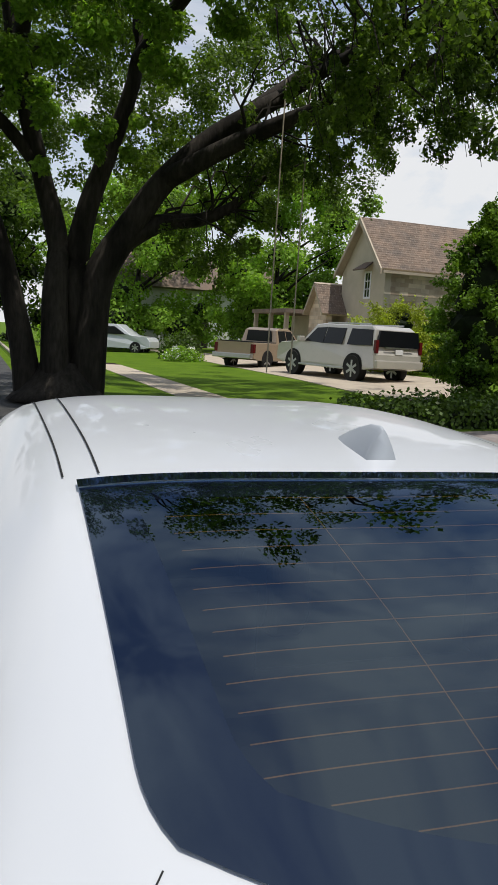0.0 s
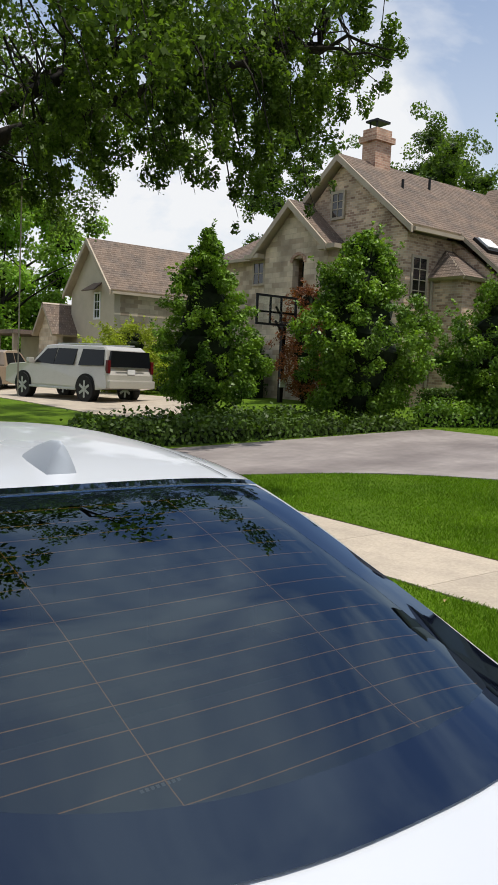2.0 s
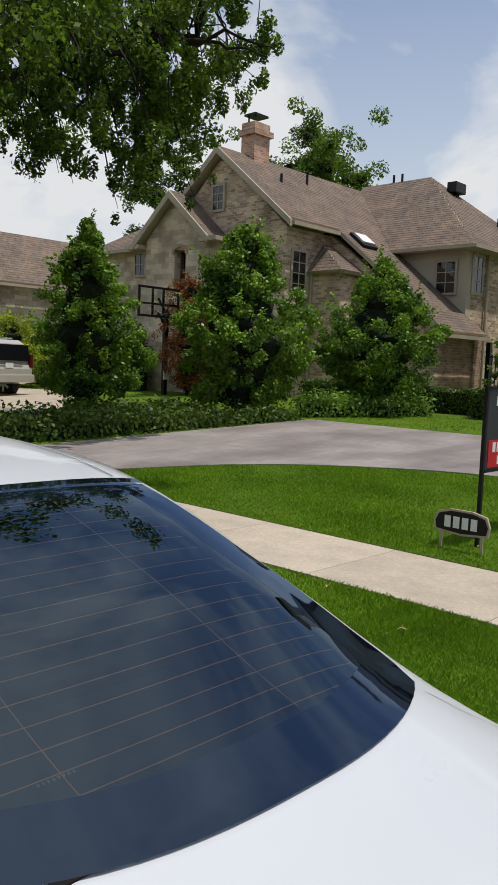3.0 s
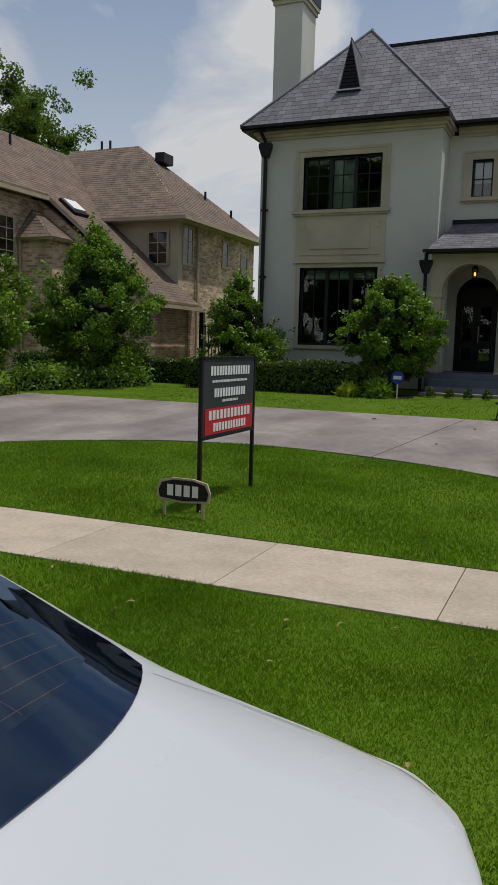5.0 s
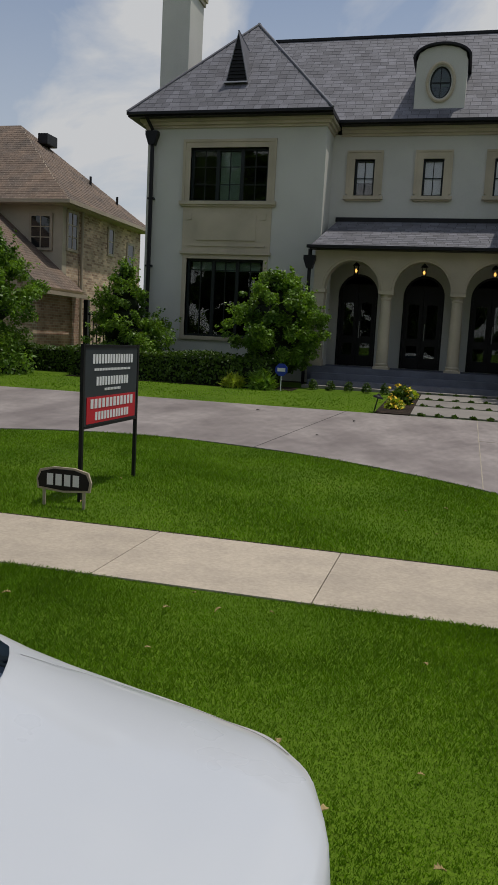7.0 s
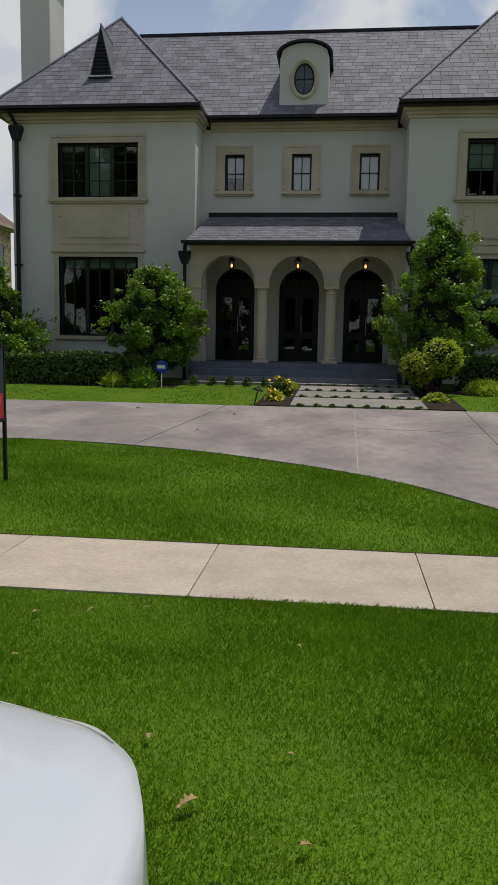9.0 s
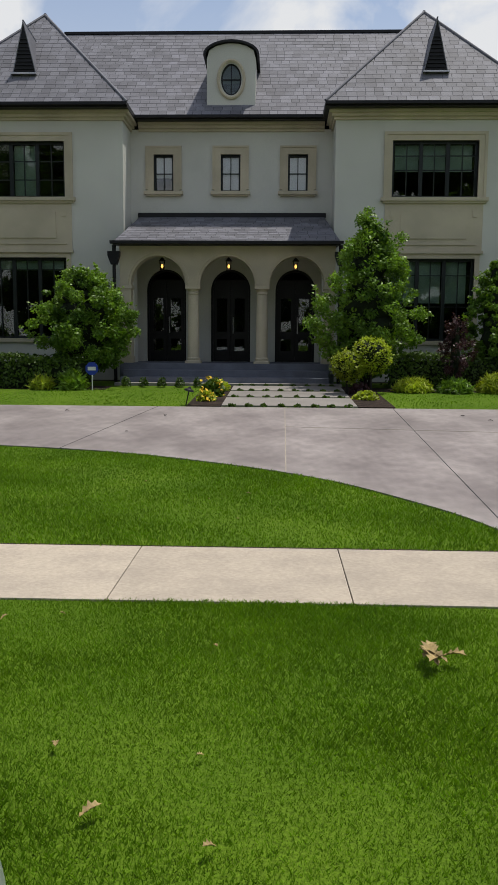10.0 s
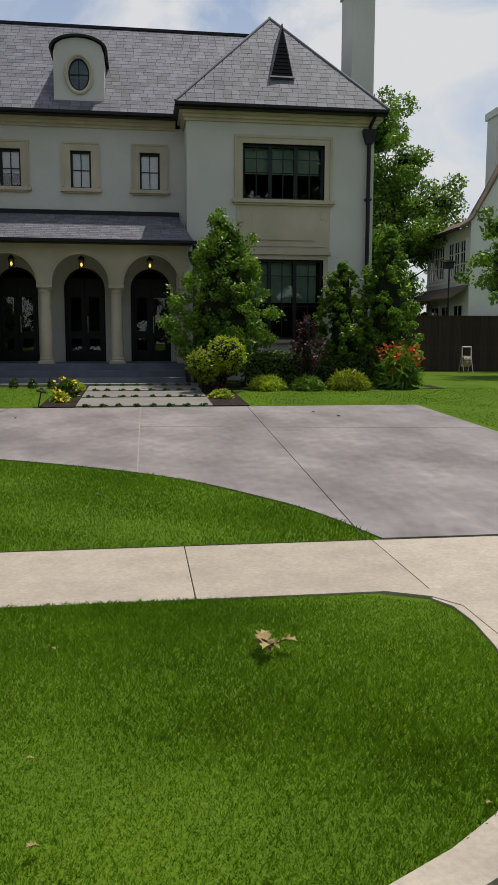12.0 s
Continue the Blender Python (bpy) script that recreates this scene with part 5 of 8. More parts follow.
def build_oak():
    oak = thing("oak_tree", "large spreading oak with several dark trunks and hanging foliage", "tree")
    X, Y = -16.5, 1.0
    trunk = bmesh.new()
    lathe(trunk, (X, Y, -0.1), [(1.10, 0), (0.92, 0.18), (0.70, 0.42), (0.40, 0.8)], 16)
    stems = [
        ([(X, Y + 0.50, -0.1), (X, Y + 0.55, 0.5), (X, Y + 0.62, 1.6), (X, Y + 0.78, 2.6), (X + 0.1, Y + 1.35, 3.6), (X + 0.3, Y + 2.0, 4.6), (X + 0.6, Y + 3.0, 5.6), (X + 1.0, Y + 4.2, 6.4)], 0.46, 0.17),
        ([(X + 0.25, Y - 0.1, -0.1), (X + 0.2, Y - 0.12, 0.8), (X + 0.1, Y - 0.15, 2.0), (X, Y - 0.12, 3.2), (X, Y - 0.5, 4.6), (X + 0.2, Y - 1.0, 6.5), (X + 0.3, Y - 1.3, 8.5)], 0.34, 0.12),
        ([(X, Y - 0.62, -0.1), (X, Y - 0.70, 0.6), (X, Y - 0.9, 1.6), (X - 0.1, Y - 1.3, 3.2), (X - 0.2, Y - 2.1, 5.2), (X, Y - 3.1, 7.0)], 0.32, 0.12),
        ([(X - 0.1, Y + 0.42, 0.5), (X - 0.1, Y + 0.36, 1.8), (X - 0.1, Y + 0.30, 2.9), (X, Y + 0.5, 4.0), (X + 0.2, Y + 0.9, 5.2), (X + 0.5, Y + 1.3, 6.8), (X + 0.4, Y + 1.2, 9.0)], 0.34, 0.10),
    ]
    for pts, r0, r1 in stems:
        tube(trunk, [tuple(p) for p in smooth_line(pts, 4)], r0, r1, 12)
    tr = part("trunk", trunk, BARK, oak, "thick rough grey brown trunks", smooth=True)
    limbs = [
        [(X + 0.1, Y + 1.1, 3.2), (X + 0.1, Y + 2.0, 3.75), (X + 0.2, Y + 3.0, 3.95), (X + 0.4, Y + 3.9, 4.6), (X + 0.5, Y + 5.2, 6.3)],
        [(X + 0.3, Y + 2.0, 4.6), (X + 1.5, Y + 3.2, 5.3), (X + 3.2, Y + 4.6, 5.9), (X + 5.0, Y + 6.0, 6.5), (X + 6.8, Y + 7.4, 6.9)],
        [(X + 1.0, Y + 4.2, 6.4), (X + 2.6, Y + 5.5, 7.2), (X + 4.2, Y + 7.0, 7.5), (X + 5.8, Y + 8.6, 7.6)],
        [(X + 0.2, Y - 1.0, 6.5), (X + 2.0, Y - 0.8, 7.6), (X + 4.5, Y - 0.4, 8.6), (X + 7.5, Y + 0.4, 9.0)],
        [(X, Y - 3.1, 7.0), (X + 2.5, Y - 3.6, 8.0), (X + 5.5, Y - 3.9, 8.6)],
        [(X + 0.5, Y + 1.3, 6.8), (X + 2.6, Y + 2.2, 8.0), (X + 5.2, Y + 3.4, 8.8), (X + 7.5, Y + 4.5, 8.9)],
        [(X + 0.6, Y + 3.0, 5.6), (X + 0.2, Y + 5.5, 7.6), (X, Y + 8.0, 9.0)],
        [(X, Y - 0.5, 4.6), (X + 0.3, Y - 1.6, 5.6), (X + 0.8, Y - 3.2, 6.1), (X + 1.2, Y - 4.6, 6.0)],
    ]
    for i, l in enumerate(limbs):
        bm = bmesh.new()
        tube(bm, [tuple(p) for p in smooth_line(l, 4)], 0.24 if i < 2 else 0.16, 0.035, 8)
        for k in range(9):
            base = Vector(l[1 + k % (len(l) - 1)])
            r = np.random.default_rng(90 + i * 11 + k)
            end = base + Vector((r.uniform(-0.8, 1.6), r.uniform(-1.2, 1.8), r.uniform(-0.6, 1.6)))
            tube(bm, [tuple(p) for p in wiggle(base, end, 5, 0.06, i * 20 + k)], 0.045, 0.010, 5)
        part("limb", bm, BARK, oak, smooth=True)
    twigs = bmesh.new()
    r = np.random.default_rng(8)
    for i, l in enumerate(limbs):
        for k in range(22):
            t = r.uniform(0.3, 1.0) * (len(l) - 1)
            j = min(int(t), len(l) - 2)
            base = Vector(l[j]).lerp(Vector(l[j + 1]), t - j)
            end = base + Vector((r.uniform(-1.0, 1.8), r.uniform(-1.6, 1.8), r.uniform(-1.1, 1.6)))
            tube(twigs, [tuple(p) for p in wiggle(base, end, 4, 0.07, 300 + i * 40 + k)], 0.028, 0.006, 4)
    tagged(part("fine_growth", twigs, BARK, oak, "fine dark twigs"), kind="stuff")
    blobs = []
    r = np.random.default_rng(3)
    for i in range(80):
        # a wide, flattened crown with drooping clumps along its edge
        a, q = r.uniform(0, 2 * math.pi), math.sqrt(r.uniform(0.0, 1.0))
        x, y = X + 1.5 + 9.0 * q * math.cos(a), Y + 1.8 + 8.8 * q * math.sin(a)
        z = 9.6 - 2.9 * q * q + r.uniform(-1.5, 0.8)
        s = r.uniform(0.7, 1.35)
        blobs.append((x, y, z, s * 1.15, s * 1.15, s * 0.75))
    for i in range(34):
        s = r.uniform(0.8, 1.3)
        blobs.append((r.uniform(X - 6.5, X + 1.0), r.uniform(Y - 6.0, Y + 5.0), r.uniform(5.2, 8.2), s, s, s * 0.75))
    tufts = [(b[0] + r.normal() * b[3] * 0.75, b[1] + r.normal() * b[3] * 0.75, b[2] + r.normal() * b[5] * 0.75, *[b[3] * r.uniform(0.22, 0.42)] * 2, b[3] * 0.25) for b in blobs for _ in range(9)]
    ob = new("crown", quads_mesh("crown", lobe_leaves(RNG, tufts, 190000, 0.102, 0.25, 0.8, 0.4), LEAF_OAK))
    ob.parent = oak
    tagged(ob, "dark green small-leaved crown")
    # hanging sprays along the street side edge
    sprays = []
    for l, cnt in ((limbs[1], 26), (limbs[2], 26), (limbs[0], 10)):
        for k in range(cnt):
            t = r.uniform(0.35, 1.08) * (len(l) - 1)
            i = min(int(t), len(l) - 2)
            p = Vector(l[i]).lerp(Vector(l[i + 1]), t - i)
            s = r.uniform(0.30, 0.62)
            sprays.append((p.x + r.uniform(-0.7, 0.7), p.y + r.uniform(-0.6, 0.9), p.z - r.uniform(-0.7, 1.1), s, s, s * 1.25))
    for k in range(44):
        y = r.uniform(3.8, 9.7)
        s = r.uniform(0.22, 0.42)
        sprays.append((r.uniform(-12.2, -9.0), y, r.uniform(4.6, 6.4) + (0.4 if y > 7 else 0.0), s, s, s * 1.6))
    strands = []
    for b in sprays:
        for k in range(6):
            q = r.uniform(0.22, 0.38) * b[3]
            strands.append((b[0] + r.normal() * b[3] * 0.55, b[1] + r.normal() * b[3] * 0.55, b[2] + r.normal() * b[5] * 0.55, q, q, q * 1.5))
    ob = new("hanging_foliage", quads_mesh("hanging_foliage", lobe_leaves(RNG, strands, 62000, 0.088, 0.3, 0.9, 0.3), LEAF_OAK))
    ob.parent = oak
    hang = bmesh.new()
    for i, b in enumerate(sprays):
        tube(hang, [tuple(p) for p in wiggle((b[0] - 0.5, b[1] - 0.3, b[2] + 1.3), (b[0], b[1], b[2] - b[5]), 4, 0.05, 700 + i)], 0.022, 0.005, 4)
    tagged(part("hanging_growth", hang, BARK, oak, "thin hanging twigs"), kind="stuff")
    # sprays given the brighter leaf colour so that they look sunlit
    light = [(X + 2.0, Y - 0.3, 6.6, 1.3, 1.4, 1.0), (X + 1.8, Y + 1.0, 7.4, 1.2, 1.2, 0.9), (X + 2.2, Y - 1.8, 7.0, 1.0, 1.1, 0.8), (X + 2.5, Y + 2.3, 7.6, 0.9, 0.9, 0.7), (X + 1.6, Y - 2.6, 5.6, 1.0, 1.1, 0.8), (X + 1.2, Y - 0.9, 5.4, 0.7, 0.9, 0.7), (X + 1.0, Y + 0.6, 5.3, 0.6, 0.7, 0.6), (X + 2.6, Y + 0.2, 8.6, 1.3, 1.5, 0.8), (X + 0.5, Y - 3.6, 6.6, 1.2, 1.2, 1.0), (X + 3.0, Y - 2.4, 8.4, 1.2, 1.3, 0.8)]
    sunlit_tufts = [(b[0] + r.normal() * b[3] * 0.6, b[1] + r.normal() * b[3] * 0.6, b[2] + r.normal() * b[5] * 0.6, *[b[3] * r.uniform(0.2, 0.36)] * 2, b[3] * 0.24) for b in light for _ in range(9)]
    ob = new("sunlit_foliage", quads_mesh("sunlit_foliage", lobe_leaves(RNG, sunlit_tufts, 44000, 0.115, 0.3, 0.8, 0.5), LEAF_BRIGHT))
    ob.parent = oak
    tagged(ob, "sprays in a brighter leaf green that stands in for sunlight")


build_oak()


def far_tree(x, y, base, h, rad, n, material, label, seed, low=0.3, size=0.28, heart=0.4):
    t = thing("tree", label, "tree", at=(0, 0, 0))
    r = np.random.default_rng(seed)
    bm = bmesh.new()
    tube(bm, [(x, y, base - 0.1), (x + 0.1, y, base + h * 0.25), (x, y + 0.1, base + h * 0.6)], 0.05 * rad + 0.08, 0.06, 8)
    for k in range(7):
        a = r.uniform(0, 6.28)
        z = base + h * r.uniform(0.25, 0.5)
        tube(bm, [(x, y, z), (x + 0.35 * rad * math.cos(a), y + 0.35 * rad * math.sin(a), z + 0.12 * h), (x + 0.75 * rad * math.cos(a), y + 0.75 * rad * math.sin(a), z + 0.22 * h)], 0.10, 0.02, 6)
    part("trunk", bm, BARK, t, smooth=True)
    blobs = []
    for k in range(30):
        a, q = r.uniform(0, 6.28), math.sqrt(r.random())
        f = r.uniform(0, 1)
        prof = math.sin(math.pi * min(1, 0.18 + 0.82 * f)) ** 0.6
        s = rad * r.uniform(0.20, 0.36)
        blobs.append((x + rad * 0.85 * q * prof * math.cos(a), y + rad * 0.85 * q * prof * math.sin(a), base + h * (low + (0.97 - low) * f) - s * 0.3, s, s, s * 0.75))
    more = [(b[0], b[1], b[2], b[3] * 0.75, b[4] * 0.75, b[5] * 0.75) for b in blobs] + [(b[0] + r.normal() * b[3] * 0.8, b[1] + r.normal() * b[3] * 0.8, b[2] + r.normal() * b[3] * 0.6, b[3] * 0.45, b[3] * 0.45, b[3] * 0.35) for b in blobs for _ in range(4)]
    ob = new("crown", quads_mesh("crown", lobe_leaves(RNG, more, int(2.4 * n), size, 0.4, 0.9), material))
    ob.parent = t
    # near-black balls in the blobs imitate the shaded middle of the crown
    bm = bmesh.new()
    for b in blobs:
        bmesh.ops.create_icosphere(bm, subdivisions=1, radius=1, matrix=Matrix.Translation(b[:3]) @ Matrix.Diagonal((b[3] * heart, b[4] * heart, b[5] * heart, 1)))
    tagged(part("shade_core", bm, SHADECORE, t, "dark core standing in for the shade inside the crown"), kind="stuff")
    return t


far_tree(-46, 17.0, 0.3, 12.0, 6.0, 20000, LEAF_BRIGHT, "broad bright green shade tree before the white house", 11, 0.2, 0.25)
far_tree(-52, 9.5, 0.3, 12.0, 6.0, 16000, LEAF_BRIGHT, "bright green shade tree on the far lawn", 12, 0.15, 0.26)
far_tree(-62, 2.0, 0.2, 13.0, 7.0, 7000, LEAF_OAK, "dark green tree beyond the neighbouring lawn", 13, 0.15, 0.4)
far_tree(-70, 14.0, 0.3, 12.0, 7.0, 7000, LEAF_OAK, "dark tree at the end of the street", 15, 0.1, 0.45)
far_tree(-40, 34.0, 0.5, 17.5, 3.6, 8000, LEAF_OAK, "slender tall tree behind the brick house", 16, 0.35, 0.20)
far_tree(-34.0, 43.0, 0.5, 19.0, 4.8, 11000, LEAF_OAK, "tall tree behind the brick house roof", 17, 0.45, 0.22)
far_tree(-14, -21, 0, 17.0, 7.0, 8000, LEAF_OAK, "broad tree across the street", 51, 0.15, 0.75, heart=0.9)
far_tree(-3, -24, 0, 14.0, 6.0, 8000, LEAF_OAK, "tall shade tree on the far side of the street", 52, 0.15, 0.75, heart=0.9)
far_tree(11, -22, 0, 18.5, 7.0, 9000, LEAF_OAK, "dense tree over the road", 53, 0.12, 0.75, heart=0.9)
far_tree(20, -24, 0, 17.5, 7.0, 8000, LEAF_OAK, "wide tree beyond the road", 54, 0.12, 0.75, heart=0.9)
far_tree(12.4, 21.0, 0.5, 5.3, 1.9, 4500, LEAF_SHRUB, "small ornamental tree on the side lawn", 55, 0.42, 0.15)
far_tree(10.7, 31.2, 0.5, 6.8, 2.8, 7000, LEAF_OAK, "dark undergrowth tree behind the fence", 19, 0.0, 0.17, heart=0.8)
far_tree(11.3, 32.5, 0.5, 11.0, 4.2, 30000, LEAF_SHRUB, "tall green tree beside the grey house", 18, 0.03, 0.145)


def shrub(name, label, x, y, base, top, hw, n, material, size, seed, category="shrub", taper=0.7, foot=0.25, group="", lobes=(), clear=0.3, core=0.55, shoots=70, lean=0.0):
    """A leafy shrub: thin stems, a dark core in place of inner shade, many overlapping lobes of leaves and some longer
    shoots.
    taper: how soon it narrows upwards; foot: its width at the bottom of the crown; lobes: further masses (dx, dy, z,
    r)."""
    t = thing(name, label, category, group)
    r = np.random.default_rng(seed)
    h = top - base - clear
    bm = bmesh.new()
    for k in range(4):
        a = r.uniform(0, 6.28)
        tube(bm, [(x + 0.07 * math.cos(a), y + 0.07 * math.sin(a), base - 0.05), (x + 0.2 * hw * math.cos(a), y + 0.2 * hw * math.sin(a), base + clear + 0.3 * h),
                  (x + lean * 0.5 + 0.2 * hw * math.cos(a), y + 0.2 * hw * math.sin(a), base + clear + 0.8 * h)], 0.04, 0.008, 6)
    part("stems", bm, BARK, t, smooth=True)

    def width(f):
        return hw * (foot + (1 - foot) * min(1.0, f / 0.38) ** 0.7) * max(0.02, 1 - max(0.0, f - 0.38) / 0.62) ** (taper * 0.85)
    masses = []
    count = int(60 + 46 * h)
    for k in range(count):
        f = (k + r.uniform(0, 1)) / count
        a = r.uniform(0, 6.28)
        w = width(f)
        s = hw * r.uniform(0.10, 0.20) * (1 - 0.3 * f)
        q = max(0.0, w * r.uniform(0.50, 1.16) - s * 0.5)
        masses.append((x + lean * f + q * math.cos(a), y + q * math.sin(a), base + clear + h * f * 0.95, s, s, s * r.uniform(0.65, 1.0)))
    for dx, dy, z, s in lobes:
        for k in range(7):
            o = r.normal(size=3) * s * 0.5
            masses.append((x + dx + o[0], y + dy + o[1], z + o[2], s * 0.45, s * 0.45, s * 0.42))
    Q = [lobe_leaves(RNG, masses, int(n * 3.6), size * 0.60, 0.25, 1.0)]
    pts = []
    for k in range(shoots):
        m = masses[int(r.integers(0, len(masses)))]
        d = Vector((m[0] - x, m[1] - y, 0)) * 0.5 + Vector((0, 0, 0.7)) + Vector(r.normal(size=3)) * 0.25
        d.normalize()
        ln = m[3] * r.uniform(1.4, 3.0)
        pts.append(np.array(m[:3]) + np.linspace(0.4, 1, 16)[:, None] * ln * np.array(d)[None, :] + r.normal(size=(16, 3)) * 0.035)
    if pts:
        Q.append(leaves(RNG, np.concatenate(pts), size * 0.7, 0.5))
    ob = new("crown", quads_mesh("crown", np.concatenate(Q), material))
    ob.parent = t
    # stacked dark cores, painted as the shade between the inner branches
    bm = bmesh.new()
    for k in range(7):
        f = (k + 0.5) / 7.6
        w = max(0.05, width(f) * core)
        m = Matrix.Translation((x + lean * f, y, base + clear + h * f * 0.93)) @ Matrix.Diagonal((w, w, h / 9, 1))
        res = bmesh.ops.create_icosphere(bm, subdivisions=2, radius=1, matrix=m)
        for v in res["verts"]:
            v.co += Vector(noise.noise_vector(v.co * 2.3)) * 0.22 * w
    tagged(part("shade_core", bm, SHADECORE, t, "dark core standing in for the shade inside the crown"), kind="stuff")
    return t


shrub("tree", "dense glossy holly tree beside the driveway hedge", -15.2, 10.4, 0.15, 4.95, 1.30, 9500, LEAF_SHRUB, 0.15, 21, "tree", taper=0.95, foot=0.6, group="holly trees along the drive", lobes=((0.5, 1.2, 1.5, 0.62), (0.45, 1.15, 2.1, 0.4)), clear=0.55)
shrub("tree", "broad bushy holly tree by the driveway", -12.6, 13.1, 0.28, 5.0, 1.78, 13000, LEAF_SHRUB, 0.15, 22, "tree", taper=0.75, foot=0.5, group="holly trees along the drive", clear=0.4)
shrub("tree", "round bushy holly tree near the brick wall", -11.1, 16.8, 0.40, 4.5, 1.68, 11500, LEAF_SHRUB, 0.15, 23, "tree", taper=0.85, foot=0.45, group="holly trees along the drive", lobes=((0.9, 0.9, 2.4, 0.45),), clear=0.4)
shrub("shrub", "tall leafy shrub at the corner of the grey house", -7.85, 18.6, 0.48, 3.4, 1.0, 5000, LEAF_SHRUB, 0.13, 24, taper=0.7, foot=0.7, lobes=((0.85, -0.1, 1.35, 0.6),))
shrub("shrub", "round leafy shrub before the lower window", -3.6, 18.1, 0.48, 3.25, 1.2, 7500, LEAF_SHRUB, 0.13, 25, taper=0.42, foot=0.5, clear=0.45, lobes=((0.85, 0, 2.1, 0.32),))
shrub("shrub", "tall loose shrub beside the porch", 3.05, 17.9, 0.48, 4.35, 1.30, 8000, LEAF_SHRUB, 0.13, 26, taper=0.6, foot=0.35, core=0.5, lobes=((-0.05, 0, 4.25, 0.3), (0.5, 0, 3.55, 0.35)), shoots=90)
shrub("shrub", "upright leafy shrub by the downpipe", 7.2, 18.3, 0.48, 4.35, 0.82, 5500, LEAF_SHRUB, 0.13, 27, taper=0.7, foot=0.8, core=0.5, shoots=70)
shrub("shrub", "loose leafy shrub before the lower window", 6.1, 18.45, 0.48, 3.55, 0.70, 3600, LEAF_SHRUB, 0.13, 28, taper=0.6, foot=0.8, core=0.45, shoots=70)


def ball_shrub(label, x, y, base, h, rad, n):
    """A clipped, rounded bush on a short stem."""
    t = thing("shrub", label, "shrub")
    part("stem", cyl(bmesh.new(), (x, y, base - 0.05), (x, y, base + h - rad), 0.03, 0.02), BARK, t)
    zc = base + h - rad * 0.85
    crown_part(t, [(x, y, zc, rad, rad, rad * 0.85), (x + 0.08, y + 0.1, zc - rad * 0.5, rad * 0.85, rad * 0.8, rad * 0.7)], n, 0.05, LEAF_LIME, clump=0.035, shell=0.85, per=8, core=0.9)


ball_shrub("round yellow-green clipped shrub by the walk", 2.98, 16.35, 0.42, 1.18, 0.36, 5200)
ball_shrub("low yellow-green shrub by the porch steps", 2.46, 16.20, 0.42, 0.90, 0.31, 4600)
shrub("shrub", "dark plum-leaved shrub before the hedge", 4.95, 17.2, 0.45, 2.05, 0.42, 900, LEAF_PLUM, 0.08, 30, taper=0.4, core=0.25)
shrub("shrub", "light green arching shrub beside the silver car", -27.0, 15.0, 0.2, 3.1, 2.2, 6000, LEAF_LIME, 0.16, 31, taper=0.5, core=0.4)
shrub("tree", "small rust-leaved maple by the brick house", -19.2, 17.4, 0.4, 4.5, 1.3, 4000, LEAF_RUST, 0.12, 32, "tree", taper=0.5, core=0.4)


def hedge(label, x0, y0, x1, y1, wd, base, h, n, material=LEAF_HEDGE, size=0.075, rough=0.0):
    """A clipped hedge: a dark mass that stands in for its inner shade, and leaves over its faces."""
    t = thing("hedge", label, "hedge")
    d = Vector((x1 - x0, y1 - y0, 0))
    L = d.length
    d.normalize()
    nn = Vector((-d.y, d.x, 0))
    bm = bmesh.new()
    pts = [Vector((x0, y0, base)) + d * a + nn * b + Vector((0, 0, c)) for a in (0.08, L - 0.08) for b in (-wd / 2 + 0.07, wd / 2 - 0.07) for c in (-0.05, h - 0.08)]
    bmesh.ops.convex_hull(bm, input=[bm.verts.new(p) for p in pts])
    part("shade_core", bm, SHADECORE, t)
    u, v, w = RNG.random(n) * L, RNG.random(n) * 2 - 1, RNG.random(n)
    face = RNG.random(n)
    side = np.where(face < 0.5, np.sign(v), v) * wd / 2
    zz = np.where(face < 0.5, w * h, h)
    jit = RNG.normal(size=(n, 3)) * (0.035 + rough)
    P = np.array([x0, y0, base])[None, :] + u[:, None] * np.array(d)[None, :] + side[:, None] * np.array(nn)[None, :] + zz[:, None] * np.array([0, 0, 1.0])[None, :] + jit
    P[:, 2] += 0.05 * np.sin(u * 2.3)
    flank = face < 0.5
    q = leaves(RNG, P[~flank], size, 0.6)
    # leaves on the flanks stand upright, facing out
    c, m = P[flank], int(flank.sum())
    out = np.sign(v[flank])[:, None] * np.array(nn)[None, :] + RNG.normal(size=(m, 3)) * 0.35
    out /= np.linalg.norm(out, axis=1)[:, None]
    tip = RNG.normal(size=(m, 3))
    tip -= out * (tip * out).sum(1)[:, None]
    tip /= np.linalg.norm(tip, axis=1)[:, None]
    wide = np.cross(out, tip) * size * 0.32
    tip *= size * 0.5
    q = np.concatenate([q, np.stack([c - tip, c + wide, c + tip, c - wide], axis=1)])
    ob = new("foliage", quads_mesh("foliage", q, material))
    ob.parent = t


hedge("clipped box hedge under the grey house windows", -8.6, 17.5, -3.4, 17.3, 0.8, 0.45, 0.66, 9000)
hedge("clipped box hedge beside the porch shrubs", 3.6, 18.2, 7.4, 18.2, 0.8, 0.47, 0.72, 7000)
hedge("clipped hedge along the side of the driveway lawn", -14.5, 18.0, -8.8, 18.3, 0.8, 0.42, 0.68, 8000)
hedge("loose low hedge beside the driveway", -11.45, 13.4, -11.75, 5.4, 0.9, 0.08, 0.34, 9000, LEAF_HEDGE, 0.10, 0.08)
hedge("scrubby low bushes under the holly trees", -12.5, 12.0, -15.0, 9.8, 0.9, 0.10, 0.34, 4500, LEAF_HEDGE, 0.11, 0.07)
hedge("yellowish low hedge between the holly trees", -11.6, 14.2, -9.8, 17.0, 0.7, 0.32, 0.40, 4500, LEAF_SHRUB, 0.09, 0.10)
